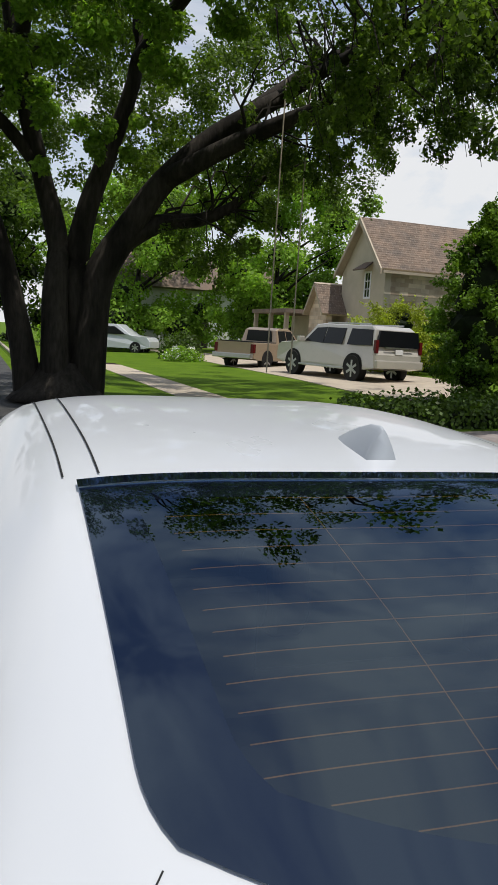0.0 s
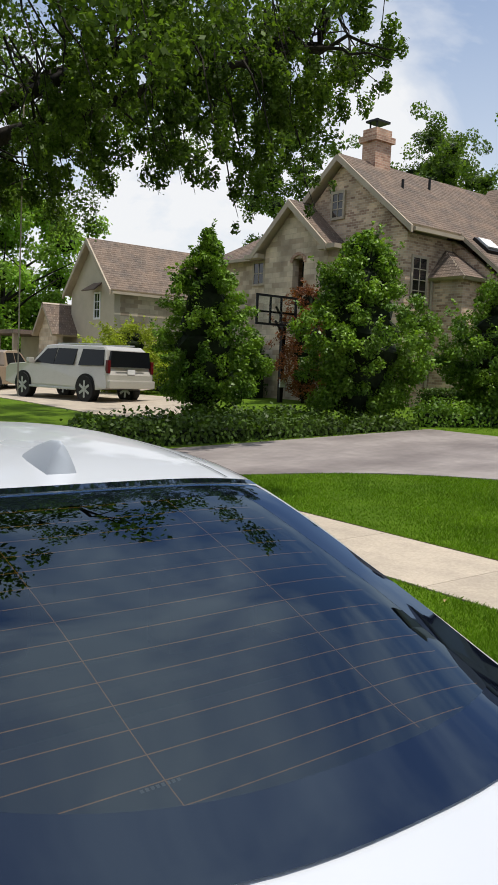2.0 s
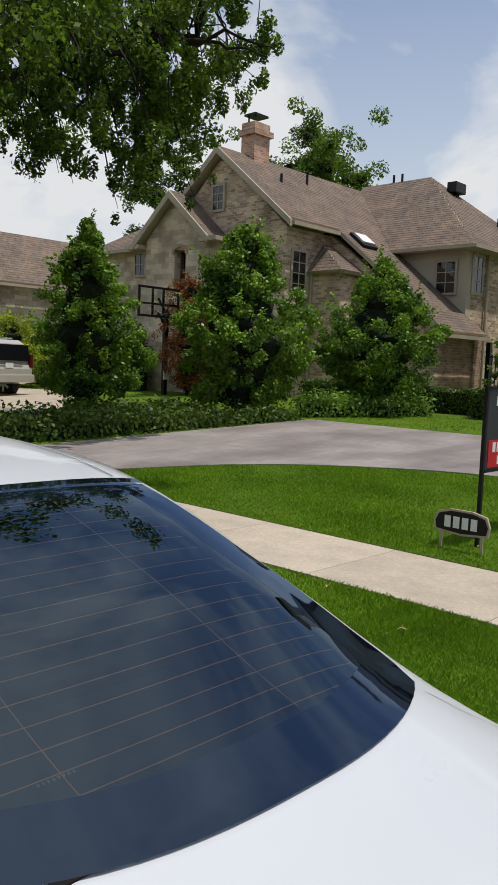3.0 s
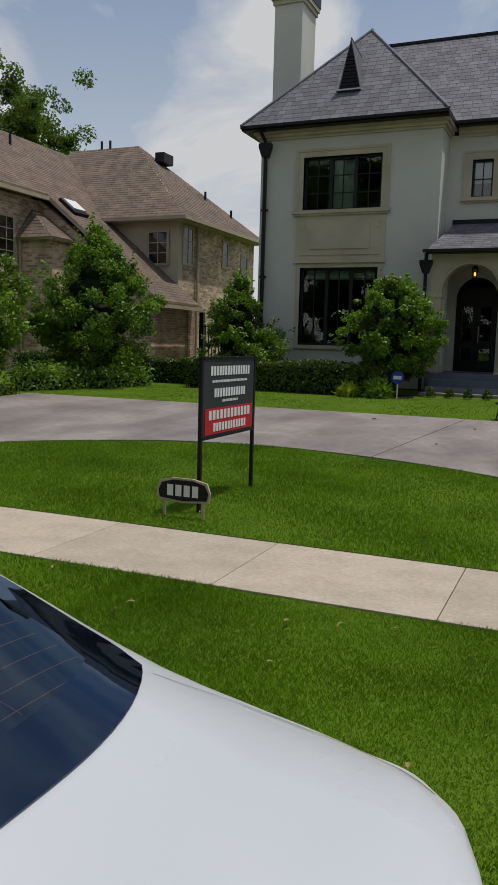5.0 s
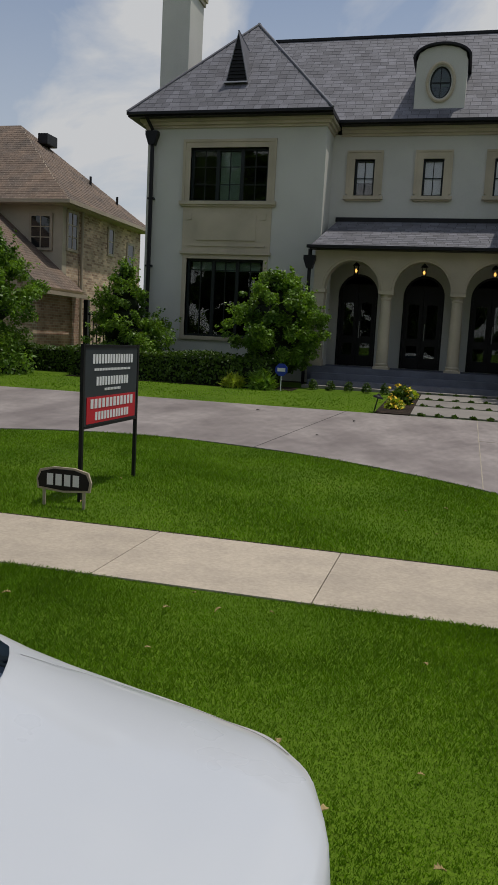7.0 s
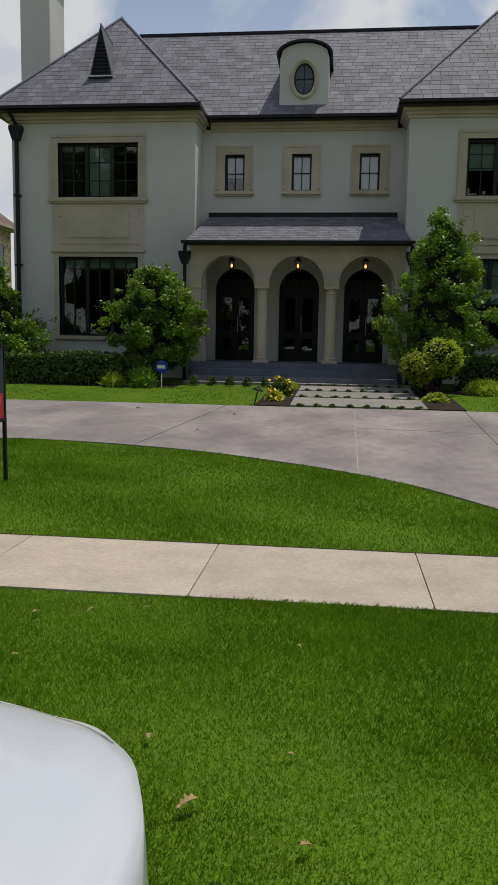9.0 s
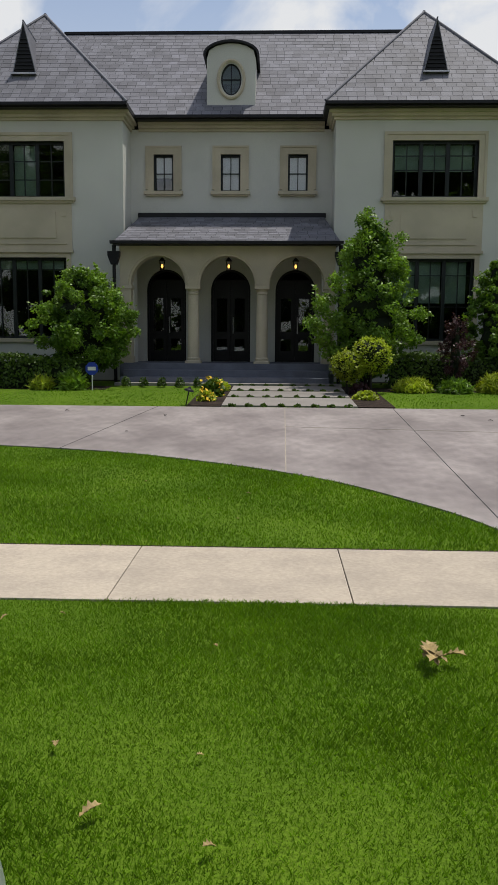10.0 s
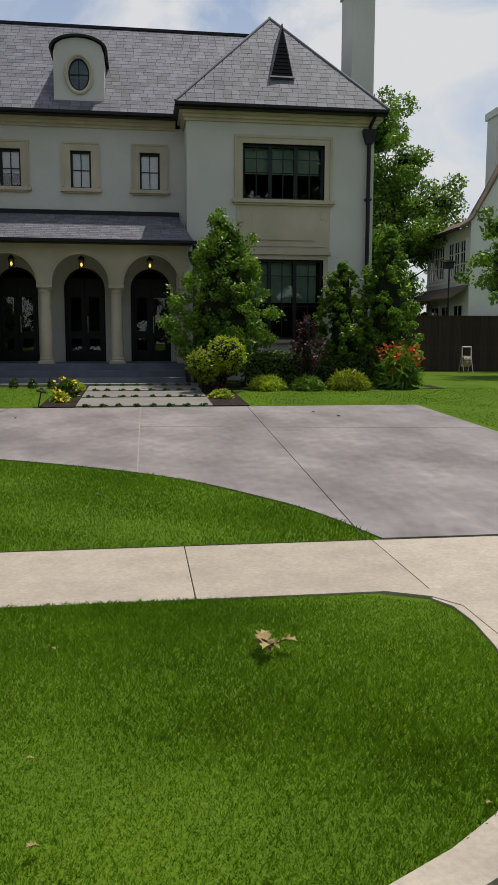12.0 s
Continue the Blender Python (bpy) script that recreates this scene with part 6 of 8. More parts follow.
hedge("dark hedge behind the silver car", -22.0, 17.5, -30.0, 17.5, 1.0, 0.3, 1.9, 6000, LEAF_HEDGE, 0.14, 0.05)

# ---- neighbouring houses ----


def brick_mat(name, c1, c2, mortar, w=0.21, h=0.072):
    """Courses of brick on upright walls that run along x or y."""
    m = bpy.data.materials.new(name)
    m.use_nodes = True
    n, ln = m.node_tree.nodes, m.node_tree.links
    p = n["Principled BSDF"]
    p.inputs["Roughness"].default_value = 0.9
    tc, sep, add, com = n.new("ShaderNodeTexCoord"), n.new("ShaderNodeSeparateXYZ"), n.new("ShaderNodeMath"), n.new("ShaderNodeCombineXYZ")
    ln.new(tc.outputs["Object"], sep.inputs[0])
    ln.new(sep.outputs["X"], add.inputs[0])
    ln.new(sep.outputs["Y"], add.inputs[1])
    ln.new(add.outputs[0], com.inputs["X"])
    ln.new(sep.outputs["Z"], com.inputs["Y"])
    br = n.new("ShaderNodeTexBrick")
    br.inputs["Scale"].default_value = 1.0
    br.inputs["Brick Width"].default_value, br.inputs["Row Height"].default_value = w, h
    br.inputs["Mortar Size"].default_value, br.inputs["Bias"].default_value = 0.007, -0.1
    br.inputs["Color1"].default_value, br.inputs["Color2"].default_value, br.inputs["Mortar"].default_value = (*c1, 1), (*c2, 1), (*mortar, 1)
    ln.new(com.outputs[0], br.inputs["Vector"])
    no, hs, mr = n.new("ShaderNodeTexNoise"), n.new("ShaderNodeHueSaturation"), n.new("ShaderNodeMapRange")
    no.inputs["Scale"].default_value, no.inputs["Detail"].default_value = 1.3, 8
    ln.new(tc.outputs["Object"], no.inputs["Vector"])
    ln.new(no.outputs["Fac"], mr.inputs["Value"])
    mr.inputs["From Min"].default_value, mr.inputs["From Max"].default_value = 0.3, 0.7
    mr.inputs["To Min"].default_value, mr.inputs["To Max"].default_value = 0.65, 1.3
    ln.new(br.outputs["Color"], hs.inputs["Color"])
    ln.new(mr.outputs["Result"], hs.inputs["Value"])
    ln.new(hs.outputs["Color"], p.inputs["Base Color"])
    bu = n.new("ShaderNodeBump")
    bu.inputs["Strength"].default_value, bu.inputs["Distance"].default_value = 0.5, 0.01
    bu.invert = True
    ln.new(br.outputs["Fac"], bu.inputs["Height"])
    ln.new(bu.outputs["Normal"], p.inputs["Normal"])
    return m


TANBRICK = brick_mat("mottled tan brick", (0.64, 0.48, 0.34), (0.25, 0.145, 0.10), (0.56, 0.48, 0.38), 0.23, 0.085)
ROUGHSTONE = brick_mat("rough chopped limestone", (0.62, 0.52, 0.39), (0.36, 0.27, 0.19), (0.45, 0.38, 0.29), 0.42, 0.19)
RUDDY = brick_mat("ruddy brick", (0.50, 0.31, 0.22), (0.28, 0.145, 0.10), (0.50, 0.41, 0.32), 0.23, 0.085)


def roof_plane(parent, pts, u, v, w=0.25, e=0.15):
    bm = bmesh.new()
    slab(bm, pts, 0.12)
    r = part("roof", bm, TRIMM, parent)
    slates(r, pts, u, v, "shingle_cover", w, e, SHINGLE, 0.009)
    return r


def gable_wall(parent, x0, x1, z0, ze, xp, zp, y, mat_, th=0.3, holes=()):
    holed(bm := bmesh.new(), 'x', x0, x1, z0, ze, y, y + th, holes)
    prism(bm, [(x0, ze), (x1, ze), (xp, zp)], 'y', y, y + th)
    return part("wall", bm, mat_, parent)


def sash(parent, x0, x1, z0, z1, y, axis='y', trim=TRIMM, grid=(2, 3)):
    """A pale framed window with glazing bars; axis: the way the wall faces ('y' for -y, 'x' for +x, 'X' for -x)."""
    w = new("window")
    w.parent = parent

    def bx(bm, a, b, c, d, d0, d1):
        if axis == 'y':
            box(bm, a, y + d0, c, b, y + d1, d)
        elif axis == 'x':
            box(bm, y - d1, a, c, y - d0, b, d)
        else:
            box(bm, y + d0, a, c, y + d1, b, d)
    bm = bmesh.new()
    for a, b, c, d in ((x0 - 0.09, x0, z0 - 0.09, z1 + 0.09), (x1, x1 + 0.09, z0 - 0.09, z1 + 0.09), (x0, x1, z1, z1 + 0.09), (x0, x1, z0 - 0.09, z0)):
        bx(bm, a, b, c, d, -0.04, 0.10)
    part("window_frame", bm, trim, w)
    bm = bmesh.new()
    for k in range(1, grid[0]):
        m = x0 + (x1 - x0) * k / grid[0]
        bx(bm, m - 0.016, m + 0.016, z0, z1, -0.036, -0.018)
    for k in range(1, grid[1]):
        m = z0 + (z1 - z0) * k / grid[1]
        bx(bm, x0, x1, m - 0.016, m + 0.016, -0.034, -0.019)
    part("glazing_bar", bm, trim, w)
    bm = bmesh.new()
    bx(bm, x0, x1, z0, z1, -0.018, -0.008)
    part("pane", bm, FARPANE, w)
    # near-black sheet in place of a shaded room
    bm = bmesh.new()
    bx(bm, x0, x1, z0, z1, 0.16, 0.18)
    part("dark_backing", bm, DARKROOM, w)
    return w


def build_brick_house():
    h = thing("brick_house", "large tan brick house with brown shingle roofs and gables", "house")
    Z0 = 0.3
    RX, RZ, E = -19.5, 9.05, 6.1
    # main gabled block, ridge running back
    gable_wall(h, -22.6, -16.46, Z0, E, RX, 8.78, 19.0, TANBRICK, holes=())
    sash(h, -19.92, -19.42, 6.95, 7.75, 18.97, grid=(2, 3))
    part("wall", boxes((-16.76, 19.3, Z0, -16.46, 24, E)), TANBRICK, h)
    part("wall", boxes((-22.6, 19.3, Z0, -22.3, 32, E)), TANBRICK, h)
    ez = RZ - 0.80 * (-16.05 - RX)
    lz = RZ - 0.80 * (-11.75 - RX)
    roof_plane(h, [(-16.05, 18.7, ez), (-16.05, 21.2, ez), (RX, 21.2, RZ), (RX, 18.7, RZ)], (0, 1, 0), (RX + 16.05, 0, RZ - ez))
    roof_plane(h, [(-11.75, 21.2, lz), (-11.75, 24.0, lz), (RX, 24.0, RZ), (RX, 21.2, RZ)], (0, 1, 0), (RX + 11.75, 0, RZ - lz))
    roof_plane(h, [(-16.05, 24.0, ez), (-16.05, 31.0, ez), (RX, 31.0, RZ), (RX, 24.0, RZ)], (0, 1, 0), (RX + 16.05, 0, RZ - ez))
    roof_plane(h, [(-23.0, 18.7, ez), (-23.0, 31.0, ez), (RX, 31.0, RZ), (RX, 18.7, RZ)], (0, 1, 0), (RX + 23.0, 0, RZ - ez), 0.6, 0.4)
    # verge boards
    bm = bmesh.new()
    prism(bm, [(RX, RZ - 0.02), (-16.0, ez - 0.06), (-16.0, ez - 0.28), (RX, RZ - 0.26)], 'y', 18.62, 18.72)
    prism(bm, [(RX, RZ - 0.02), (-23.0, ez - 0.06), (-23.0, ez - 0.28), (RX, RZ - 0.26)], 'y', 18.62, 18.72)
    part("verge_board", bm, TRIMM, h, "tan painted verge boards")
    part("eaves_gutter", boxes((-16.05, 18.75, ez - 0.22, -15.92, 21.2, ez - 0.10)), TRIMM, h)
    part("eaves_gutter", boxes((-11.75, 21.2, lz - 0.22, -11.62, 24.0, lz - 0.10)), TRIMM, h)
    # lean-to block below the long slope
    bm = bmesh.new()
    prism(bm, [(-16.46, Z0), (-12.1, Z0), (-12.1, lz + 0.1), (-16.46, ez - 0.15)], 'y', 21.3, 21.55)
    part("wall", bm, TANBRICK, h)
    part("wall", boxes((-12.35, 21.55, Z0, -12.1, 24.3, lz + 0.02)), RUDDY, h)
    part("pilaster", boxes((-12.12, 23.7, Z0, -12.02, 24.1, lz - 0.05)), RUDDY, h)
    # small hipped bay and side window by the front corner
    sash(h, 19.35, 20.0, 3.95, 5.35, -16.46, axis='x', grid=(2, 4))
    part("bay", boxes((-16.46, 20.35, Z0, -15.2, 21.3, 4.75)), TANBRICK, h)
    roof_plane(h, [(-14.95, 20.1, 4.75), (-14.95, 21.4, 4.75), (-16.4, 21.4, 5.75), (-16.4, 20.9, 5.75)], (0, 1, 0), (-1.45, 0, 1.0))
    roof_plane(h, [(-16.46, 20.1, 4.75), (-14.95, 20.1, 4.75), (-16.4, 20.9, 5.75)], (1, 0, 0), (0, 0.8, 1.0))
    part("downpipe", cyl(bmesh.new(), (-16.38, 20.25, 0.4), (-16.38, 20.25, 4.9), 0.05), TRIMM, h)
    # rear wing, hipped
    C = -12.6
    holed(bm := bmesh.new(), 'x', -17.0, C, Z0, 5.85, 24.0, 24.3, [])
    part("wall", bm, SIDING, h, "cream boarded upper wall")
    part("wall", boxes((C - 0.3, 24.3, Z0, C, 30.7, 5.85)), TANBRICK, h)
    part("wall", boxes((-22, 30.4, Z0, C - 0.3, 30.7, 5.85)), TANBRICK, h)
    sash(h, -13.75, -13.05, 4.30, 5.35, 23.97, grid=(2, 3))
    sash(h, 24.35, 25.0, 4.35, 5.55, C, axis='x', grid=(2, 3))
    sash(h, 27.6, 28.0, 4.55, 5.45, C, axis='x', grid=(1, 2))
    sash(h, 29.4, 29.95, 4.2, 5.1, C, axis='x', grid=(1, 2))
    a = (-16.26, 27.35, 9.25)
    e0, f0, b0 = -12.2, 23.6, 31.1
    roof_plane(h, [(e0, f0, 5.85), (e0, b0, 5.85), a], (0, 1, 0), (a[0] - e0, 0, a[2] - 5.85))
    roof_plane(h, [(-16.6, f0, 5.85), (e0, f0, 5.85), a, (-19.5, 27.35, 9.25), (-19.5, f0 + 1, 6.76)], (1, 0, 0), (0, a[1] - f0, a[2] - 5.85))
    part("eaves_gutter", boxes((e0, f0, 5.72, e0 + 0.12, b0, 5.84)), TRIMM, h)
    part("eaves_gutter", boxes((-16.4, f0 - 0.12, 5.72, e0 + 0.12, f0, 5.84)), TRIMM, h)
    part("soffit", boxes((-16.4, f0, 5.70, e0, 24.0, 5.735), (C, 24.0, 5.70, e0, 30.7, 5.735)), TRIMM, h)
    part("downpipe", cyl(bmesh.new(), (C + 0.08, 25.3, 0.4), (C + 0.08, 25.3, 5.8), 0.05), TRIMM, h)
    for x, y, z in ((-17.6, 27.35, 9.25), (-18.0, 27.35, 9.25), (-13.9, 28.6, 7.3), (-13.2, 29.6, 6.7), (-18.6, 22.5, 8.4), (-18.2, 20.6, 8.0)):
        part("vent_pipe", cyl(bmesh.new(), (x, y, z - 0.2), (x, y, z + 0.30), 0.05, n=8), DARKMETAL, h)
    part("roof_fan", boxes((-15.5, 27.3, 8.55, -15.1, 28.1, 8.95), bev=0.04), DARKMETAL, h, "dark attic fan on the hip")
    # skylight on the long slope
    sx, sy = -15.5, 22.0
    sz = RZ - 0.80 * (sx - RX)
    bm = bmesh.new()
    slab(bm, [(sx - 0.30, sy - 0.42, sz + 0.24 + 0.14), (sx + 0.30, sy - 0.42, sz - 0.24 + 0.14), (sx + 0.30, sy + 0.42, sz - 0.24 + 0.14), (sx - 0.30, sy + 0.42, sz + 0.24 + 0.14)], 0.14)
    sk = part("skylight", bm, DARKMETAL, h, "dark framed skylight with pale dome")
    bm = bmesh.new()
    slab(bm, [(sx - 0.20, sy - 0.34, sz + 0.16 + 0.21), (sx + 0.22, sy - 0.34, sz - 0.176 + 0.21), (sx + 0.22, sy + 0.34, sz - 0.176 + 0.21), (sx - 0.20, sy + 0.34, sz + 0.16 + 0.21)], 0.06)
    part("dome", bm, WHITEP, sk)
    # tall brick chimney
    ch = part("chimney", boxes((-19.85, 20.2, 7.5, -19.2, 21.0, 10.2)), RUDDY, h, "corbelled brick chimney")
    part("corbel", boxes((-19.95, 20.1, 9.75, -19.1, 21.1, 9.95)), RUDDY, ch)
    part("chimney_hood", boxes((-19.8, 20.25, 10.45, -19.25, 20.95, 10.52), (-19.7, 20.35, 10.2, -19.66, 20.4, 10.45), (-19.38, 20.35, 10.2, -19.34, 20.4, 10.45)), DARKMETAL, ch, "dark metal hood")
    # forward gabled bay in rough stone
    FY = 18.3
    gable_wall(h, -22.75, -19.35, Z0, 6.0, -21.15, 7.45, FY, ROUGHSTONE, holes=[(-21.15, -20.55, 3.9, 5.55)])
    part("wall", boxes((-19.65, FY + 0.3, Z0, -19.35, 19.0, 6.0)), ROUGHSTONE, h)
    bm = bmesh.new()
    arcp = [(-20.85 + 0.42 * math.cos(t), 5.4 + 0.36 * math.sin(t)) for t in [math.pi * k / 12 for k in range(13)]]
    arci = [(-20.85 + 0.30 * math.cos(t), 5.4 + 0.25 * math.sin(t)) for t in [math.pi * k / 12 for k in range(13)]]
    prism(bm, arcp + arci[::-1], 'y', FY - 0.05, FY - 0.002)
    part("arch_stones", bm, RUDDY, h, "arched brick head over the opening")
    # black sheet behind the opening, painted as its dark inside
    part("dark_backing", boxes((-21.3, FY + 0.6, 3.5, -20.3, FY + 0.65, 5.9)), IRON, h)
    rx, rz, ee = -21.15, 7.62, 6.05
    for s in (-1, 1):
        x = rx + s * 2.05
        pts = [(x, FY - 0.3, ee - 0.15), (x, 20.6, ee - 0.15), (rx, 20.6, rz), (rx, FY - 0.3, rz)]
        roof_plane(h, pts, (0, 1, 0), (rx - x, 0, rz - ee + 0.15))
        bm = bmesh.new()
        prism(bm, [(rx, rz - 0.02), (x, ee - 0.18), (x, ee - 0.42), (rx, rz - 0.28)], 'y', FY - 0.38, FY - 0.29)
        part("verge_board", bm, TRIMM, h)
        part("eaves_return", boxes((x - 0.42, FY - 0.36, ee - 0.35, x + 0.42, FY - 0.02, ee - 0.2)), TRIMM, h)
    # lower left part with hip roof
    part("wall", boxes((-27.5, 19.3, Z0, -22.75, 19.6, 5.95)), ROUGHSTONE, h)
    sash(h, -24.6, -24.0, 4.95, 5.75, 19.27, grid=(2, 2))
    roof_plane(h, [(-27.8, 18.95, 5.95), (-22.0, 18.95, 5.95), (-22.6, 21.4, 7.6), (-25.2, 21.4, 7.6)], (1, 0, 0), (0, 2.45, 1.65))
    part("eaves_gutter", boxes((-27.8, 18.84, 5.82, -23.2, 18.95, 5.95)), TRIMM, h)
    # side gate between the houses
    g = thing("garden_gate", "dark iron garden gate beside the brick wall", "gate")
    part("gate_post", boxes((-11.7, 23.9, 0.4, -11.55, 24.05, 2.6)), DARKMETAL, g)
    for k in range(7):
        part("gate_bar", boxes((-11.5 + 0.13 * k, 23.95, 0.5, -11.47 + 0.13 * k, 23.98, 2.2)), IRON, g)
    part("gate_rail", boxes((-11.55, 23.94, 2.1, -10.55, 23.99, 2.15)), IRON, g)
    part("gate_rail", boxes((-11.55, 23.94, 0.7, -10.55, 23.99, 0.75)), IRON, g)


build_brick_house()


def build_cottage():
    h = thing("tan_cottage", "tan limestone house with a steep gable and brown roof", "house")
    Y = 16.0
    gable_wall(h, -34.4, -30.2, 0.1, 4.75, -32.3, 6.95, Y, SIDING, holes=[(-32.0, -31.55, 3.55, 4.6)])
    part("wall", boxes((-30.5, Y + 0.3, 0.1, -30.2, 26, 4.75)), ROUGHSTONE, h)
    sash(h, -32.0, -31.55, 3.55, 4.6, Y + 0.02, trim=WHITEP, grid=(2, 3))
    rx, rz, ez = -32.3, 7.1, 4.7
    roof_plane(h, [(-29.95, Y - 0.3, ez), (-29.95, 26.3, ez), (rx, 26.3, rz), (rx, Y - 0.3, rz)], (0, 1, 0), (rx + 29.95, 0, rz - ez))
    roof_plane(h, [(-34.65, Y - 0.3, ez), (-34.65, 26.3, ez), (rx, 26.3, rz), (rx, Y - 0.3, rz)], (0, 1, 0), (rx + 34.65, 0, rz - ez), 0.6, 0.4)
    for x in (-29.95, -34.65):
        bm = bmesh.new()
        prism(bm, [(rx, rz - 0.02), (x, ez - 0.02), (x, ez - 0.24), (rx, rz - 0.27)], 'y', Y - 0.38, Y - 0.3)
        part("verge_board", bm, TRIMM, h)
    part("eaves_gutter", boxes((-29.95, Y - 0.3, ez - 0.2, -29.82, 26.3, ez - 0.08)), TRIMM, h)
    # small hood over the gable window, lower entrance gable, porch
    bm = bmesh.new()
    slab(bm, [(-32.4, Y - 0.5, 4.75), (-31.2, Y - 0.5, 4.75), (-31.4, Y, 5.1), (-32.2, Y, 5.1)], 0.06)
    part("window_hood", bm, SHINGLE, h)
    gable_wall(h, -35.8, -33.8, 0.1, 2.9, -34.8, 4.1, Y - 1.0, ROUGHSTONE)
    roof_plane(h, [(-33.6, Y - 1.3, 2.75), (-33.6, Y + 0.5, 2.75), (-34.8, Y + 0.5, 4.25), (-34.8, Y - 1.3, 4.25)], (0, 1, 0), (-1.2, 0, 1.5))
    roof_plane(h, [(-36.0, Y - 1.3, 2.75), (-36.0, Y + 0.5, 2.75), (-34.8, Y + 0.5, 4.25), (-34.8, Y - 1.3, 4.25)], (0, 1, 0), (1.2, 0, 1.5))
    part("porch_roof", boxes((-41.0, Y - 2.2, 2.75, -36.0, Y + 0.5, 2.95)), SHINGLE, h)
    for x in (-36.3, -38.5, -40.8):
        part("porch_post", boxes((x - 0.1, Y - 2.1, 0.1, x + 0.1, Y - 1.9, 2.75)), TRIMM, h)
    part("wall", boxes((-41.0, Y + 0.2, 0.1, -34.4, Y + 0.5, 2.75)), SIDING, h)


build_cottage()


def build_white_house():
    h = thing("white_house", "long white rendered house behind shade trees", "house")
    X = -56.0
    part("wall", boxes((X - 6, 6.0, 0.1, X, 22.0, 4.6)), WHITEWALL, h)
    bm = bmesh.new()
    slab(bm, [(X + 0.5, 5.5, 4.6), (X + 0.5, 22.5, 4.6), (X - 3, 22.5, 7.2), (X - 3, 5.5, 7.2)], 0.15)
    slab(bm, [(X - 6.5, 5.5, 4.6), (X - 6.5, 22.5, 4.6), (X - 3, 22.5, 7.2), (X - 3, 5.5, 7.2)], 0.15)
    part("roof", bm, SHINGLE, h)
    for y in (8.0, 10.2, 13.0, 17.8, 20.0):
        w = part("window", boxes((X, y, 1.5, X + 0.06, y + 0.9, 3.1)), CARGLASS, h)
        part("shutter", boxes((X, y - 0.42, 1.45, X + 0.09, y - 0.05, 3.15)), DARKMETAL, w)
        part("shutter", boxes((X, y + 0.95, 1.45, X + 0.09, y + 1.32, 3.15)), DARKMETAL, w)
    bm = bmesh.new()
    prism(bm, [(14.6, 0.3), (15.7, 0.3), (15.7, 2.6), (15.15, 3.2), (14.6, 2.6)], 'x', X, X + 0.08)
    part("door", bm, BARK, h)


build_white_house()


def build_right_house():
    h = thing("cream_house", "cream rendered house with steep gable and windowed wing", "house")
    X, YF, YB = 12.78, 26.4, 30.6
    bm = bmesh.new()
    prism(bm, [(X, 0.4), (20.0, 0.4), (20.0, 5.9), (16.2, 12.2), (14.2, 8.3), (13.35, 6.75), (X, 5.75)], 'y', YF, YF + 0.3)
    part("wall", bm, WHITEWALL, h)
    part("wall", boxes((X, YF + 0.3, 0.4, X + 0.3, YB, 5.62)), WHITEWALL, h)
    part("wall", boxes((X + 0.3, YB - 0.3, 0.4, 20.0, YB, 5.62)), WHITEWALL, h)
    # roof slope over the side wall, curving up towards the ridge
    line = [(12.30, 5.55), (12.78, 5.86), (13.35, 6.85), (14.2, 8.42), (16.2, 12.32)]
    bm = bmesh.new()
    for i, (p, q) in enumerate(zip(line, line[1:])):
        back = YB + 0.3 if i == 0 else YF + 0.45
        slab(bm, [(p[0], YF - 0.08, p[1]), (p[0], back, p[1]), (q[0], back, q[1]), (q[0], YF - 0.08, q[1])], 0.07)
    slab(bm, [(12.78, YF + 0.45, 5.86), (12.78, YB + 0.3, 5.86), (15.2, YB + 0.3, 6.5), (15.2, YF + 0.45, 6.5)], 0.07)
    part("roof", bm, SHINGLE, h, "brown roof with thin edge")
    part("eaves_gutter", boxes((12.22, YF - 0.05, 5.44, 12.32, YB + 0.3, 5.53)), DARKMETAL, h)
    part("chimney", boxes((13.95, 27.2, 6.0, 14.85, 28.0, 9.6)), WHITEWALL, h)
    part("chimney_cap", boxes((13.88, 27.13, 9.6, 14.92, 28.07, 9.85)), WHITEWALL, h)
    # row of tall upper windows and the pent roof below
    for y in (26.75, 27.30, 27.85, 28.75, 29.30, 29.85):
        sash(h, y, y + 0.40, 3.95, 5.15, X, axis='X', trim=WHITEP, grid=(2, 3))
    part("string_course", boxes((X - 0.05, YF + 0.1, 3.72, X, YB, 3.82)), WHITEP, h)
    bm = bmesh.new()
    slab(bm, [(X - 0.75, YF + 0.1, 3.12), (X - 0.75, YB, 3.12), (X, YB, 3.58), (X, YF + 0.1, 3.58)], 0.08)
    part("pent_roof", bm, SHINGLE, h)
    for y in (26.9, 28.1, 29.2):
        sash(h, y, y + 0.75, 1.2, 2.85, X, axis='X', trim=WHITEP, grid=(2, 3))


build_right_house()


def build_fence():
    f = thing("wooden_fence", "dark stained board fence behind the side lawn", "fence")
    me = None
    for k in range(52):
        if me is None:
            me = mesh_of(boxes((0, 0, 0, 0.135, 0.022, 1.95), bev=0.004), WOODFENCE, "board")
        b = new("board", me)
        b.parent, b.location = f, (8.05 + 0.14 * k, 26.0, 0.46)
    for z in (0.8, 2.0):
        part("rail", boxes((8.05, 26.022, z, 15.3, 26.06, z + 0.09)), WOODFENCE, f)
    part("cap", boxes((8.05, 25.97, 2.41, 15.3, 26.06, 2.45)), WOODFENCE, f)


build_fence()


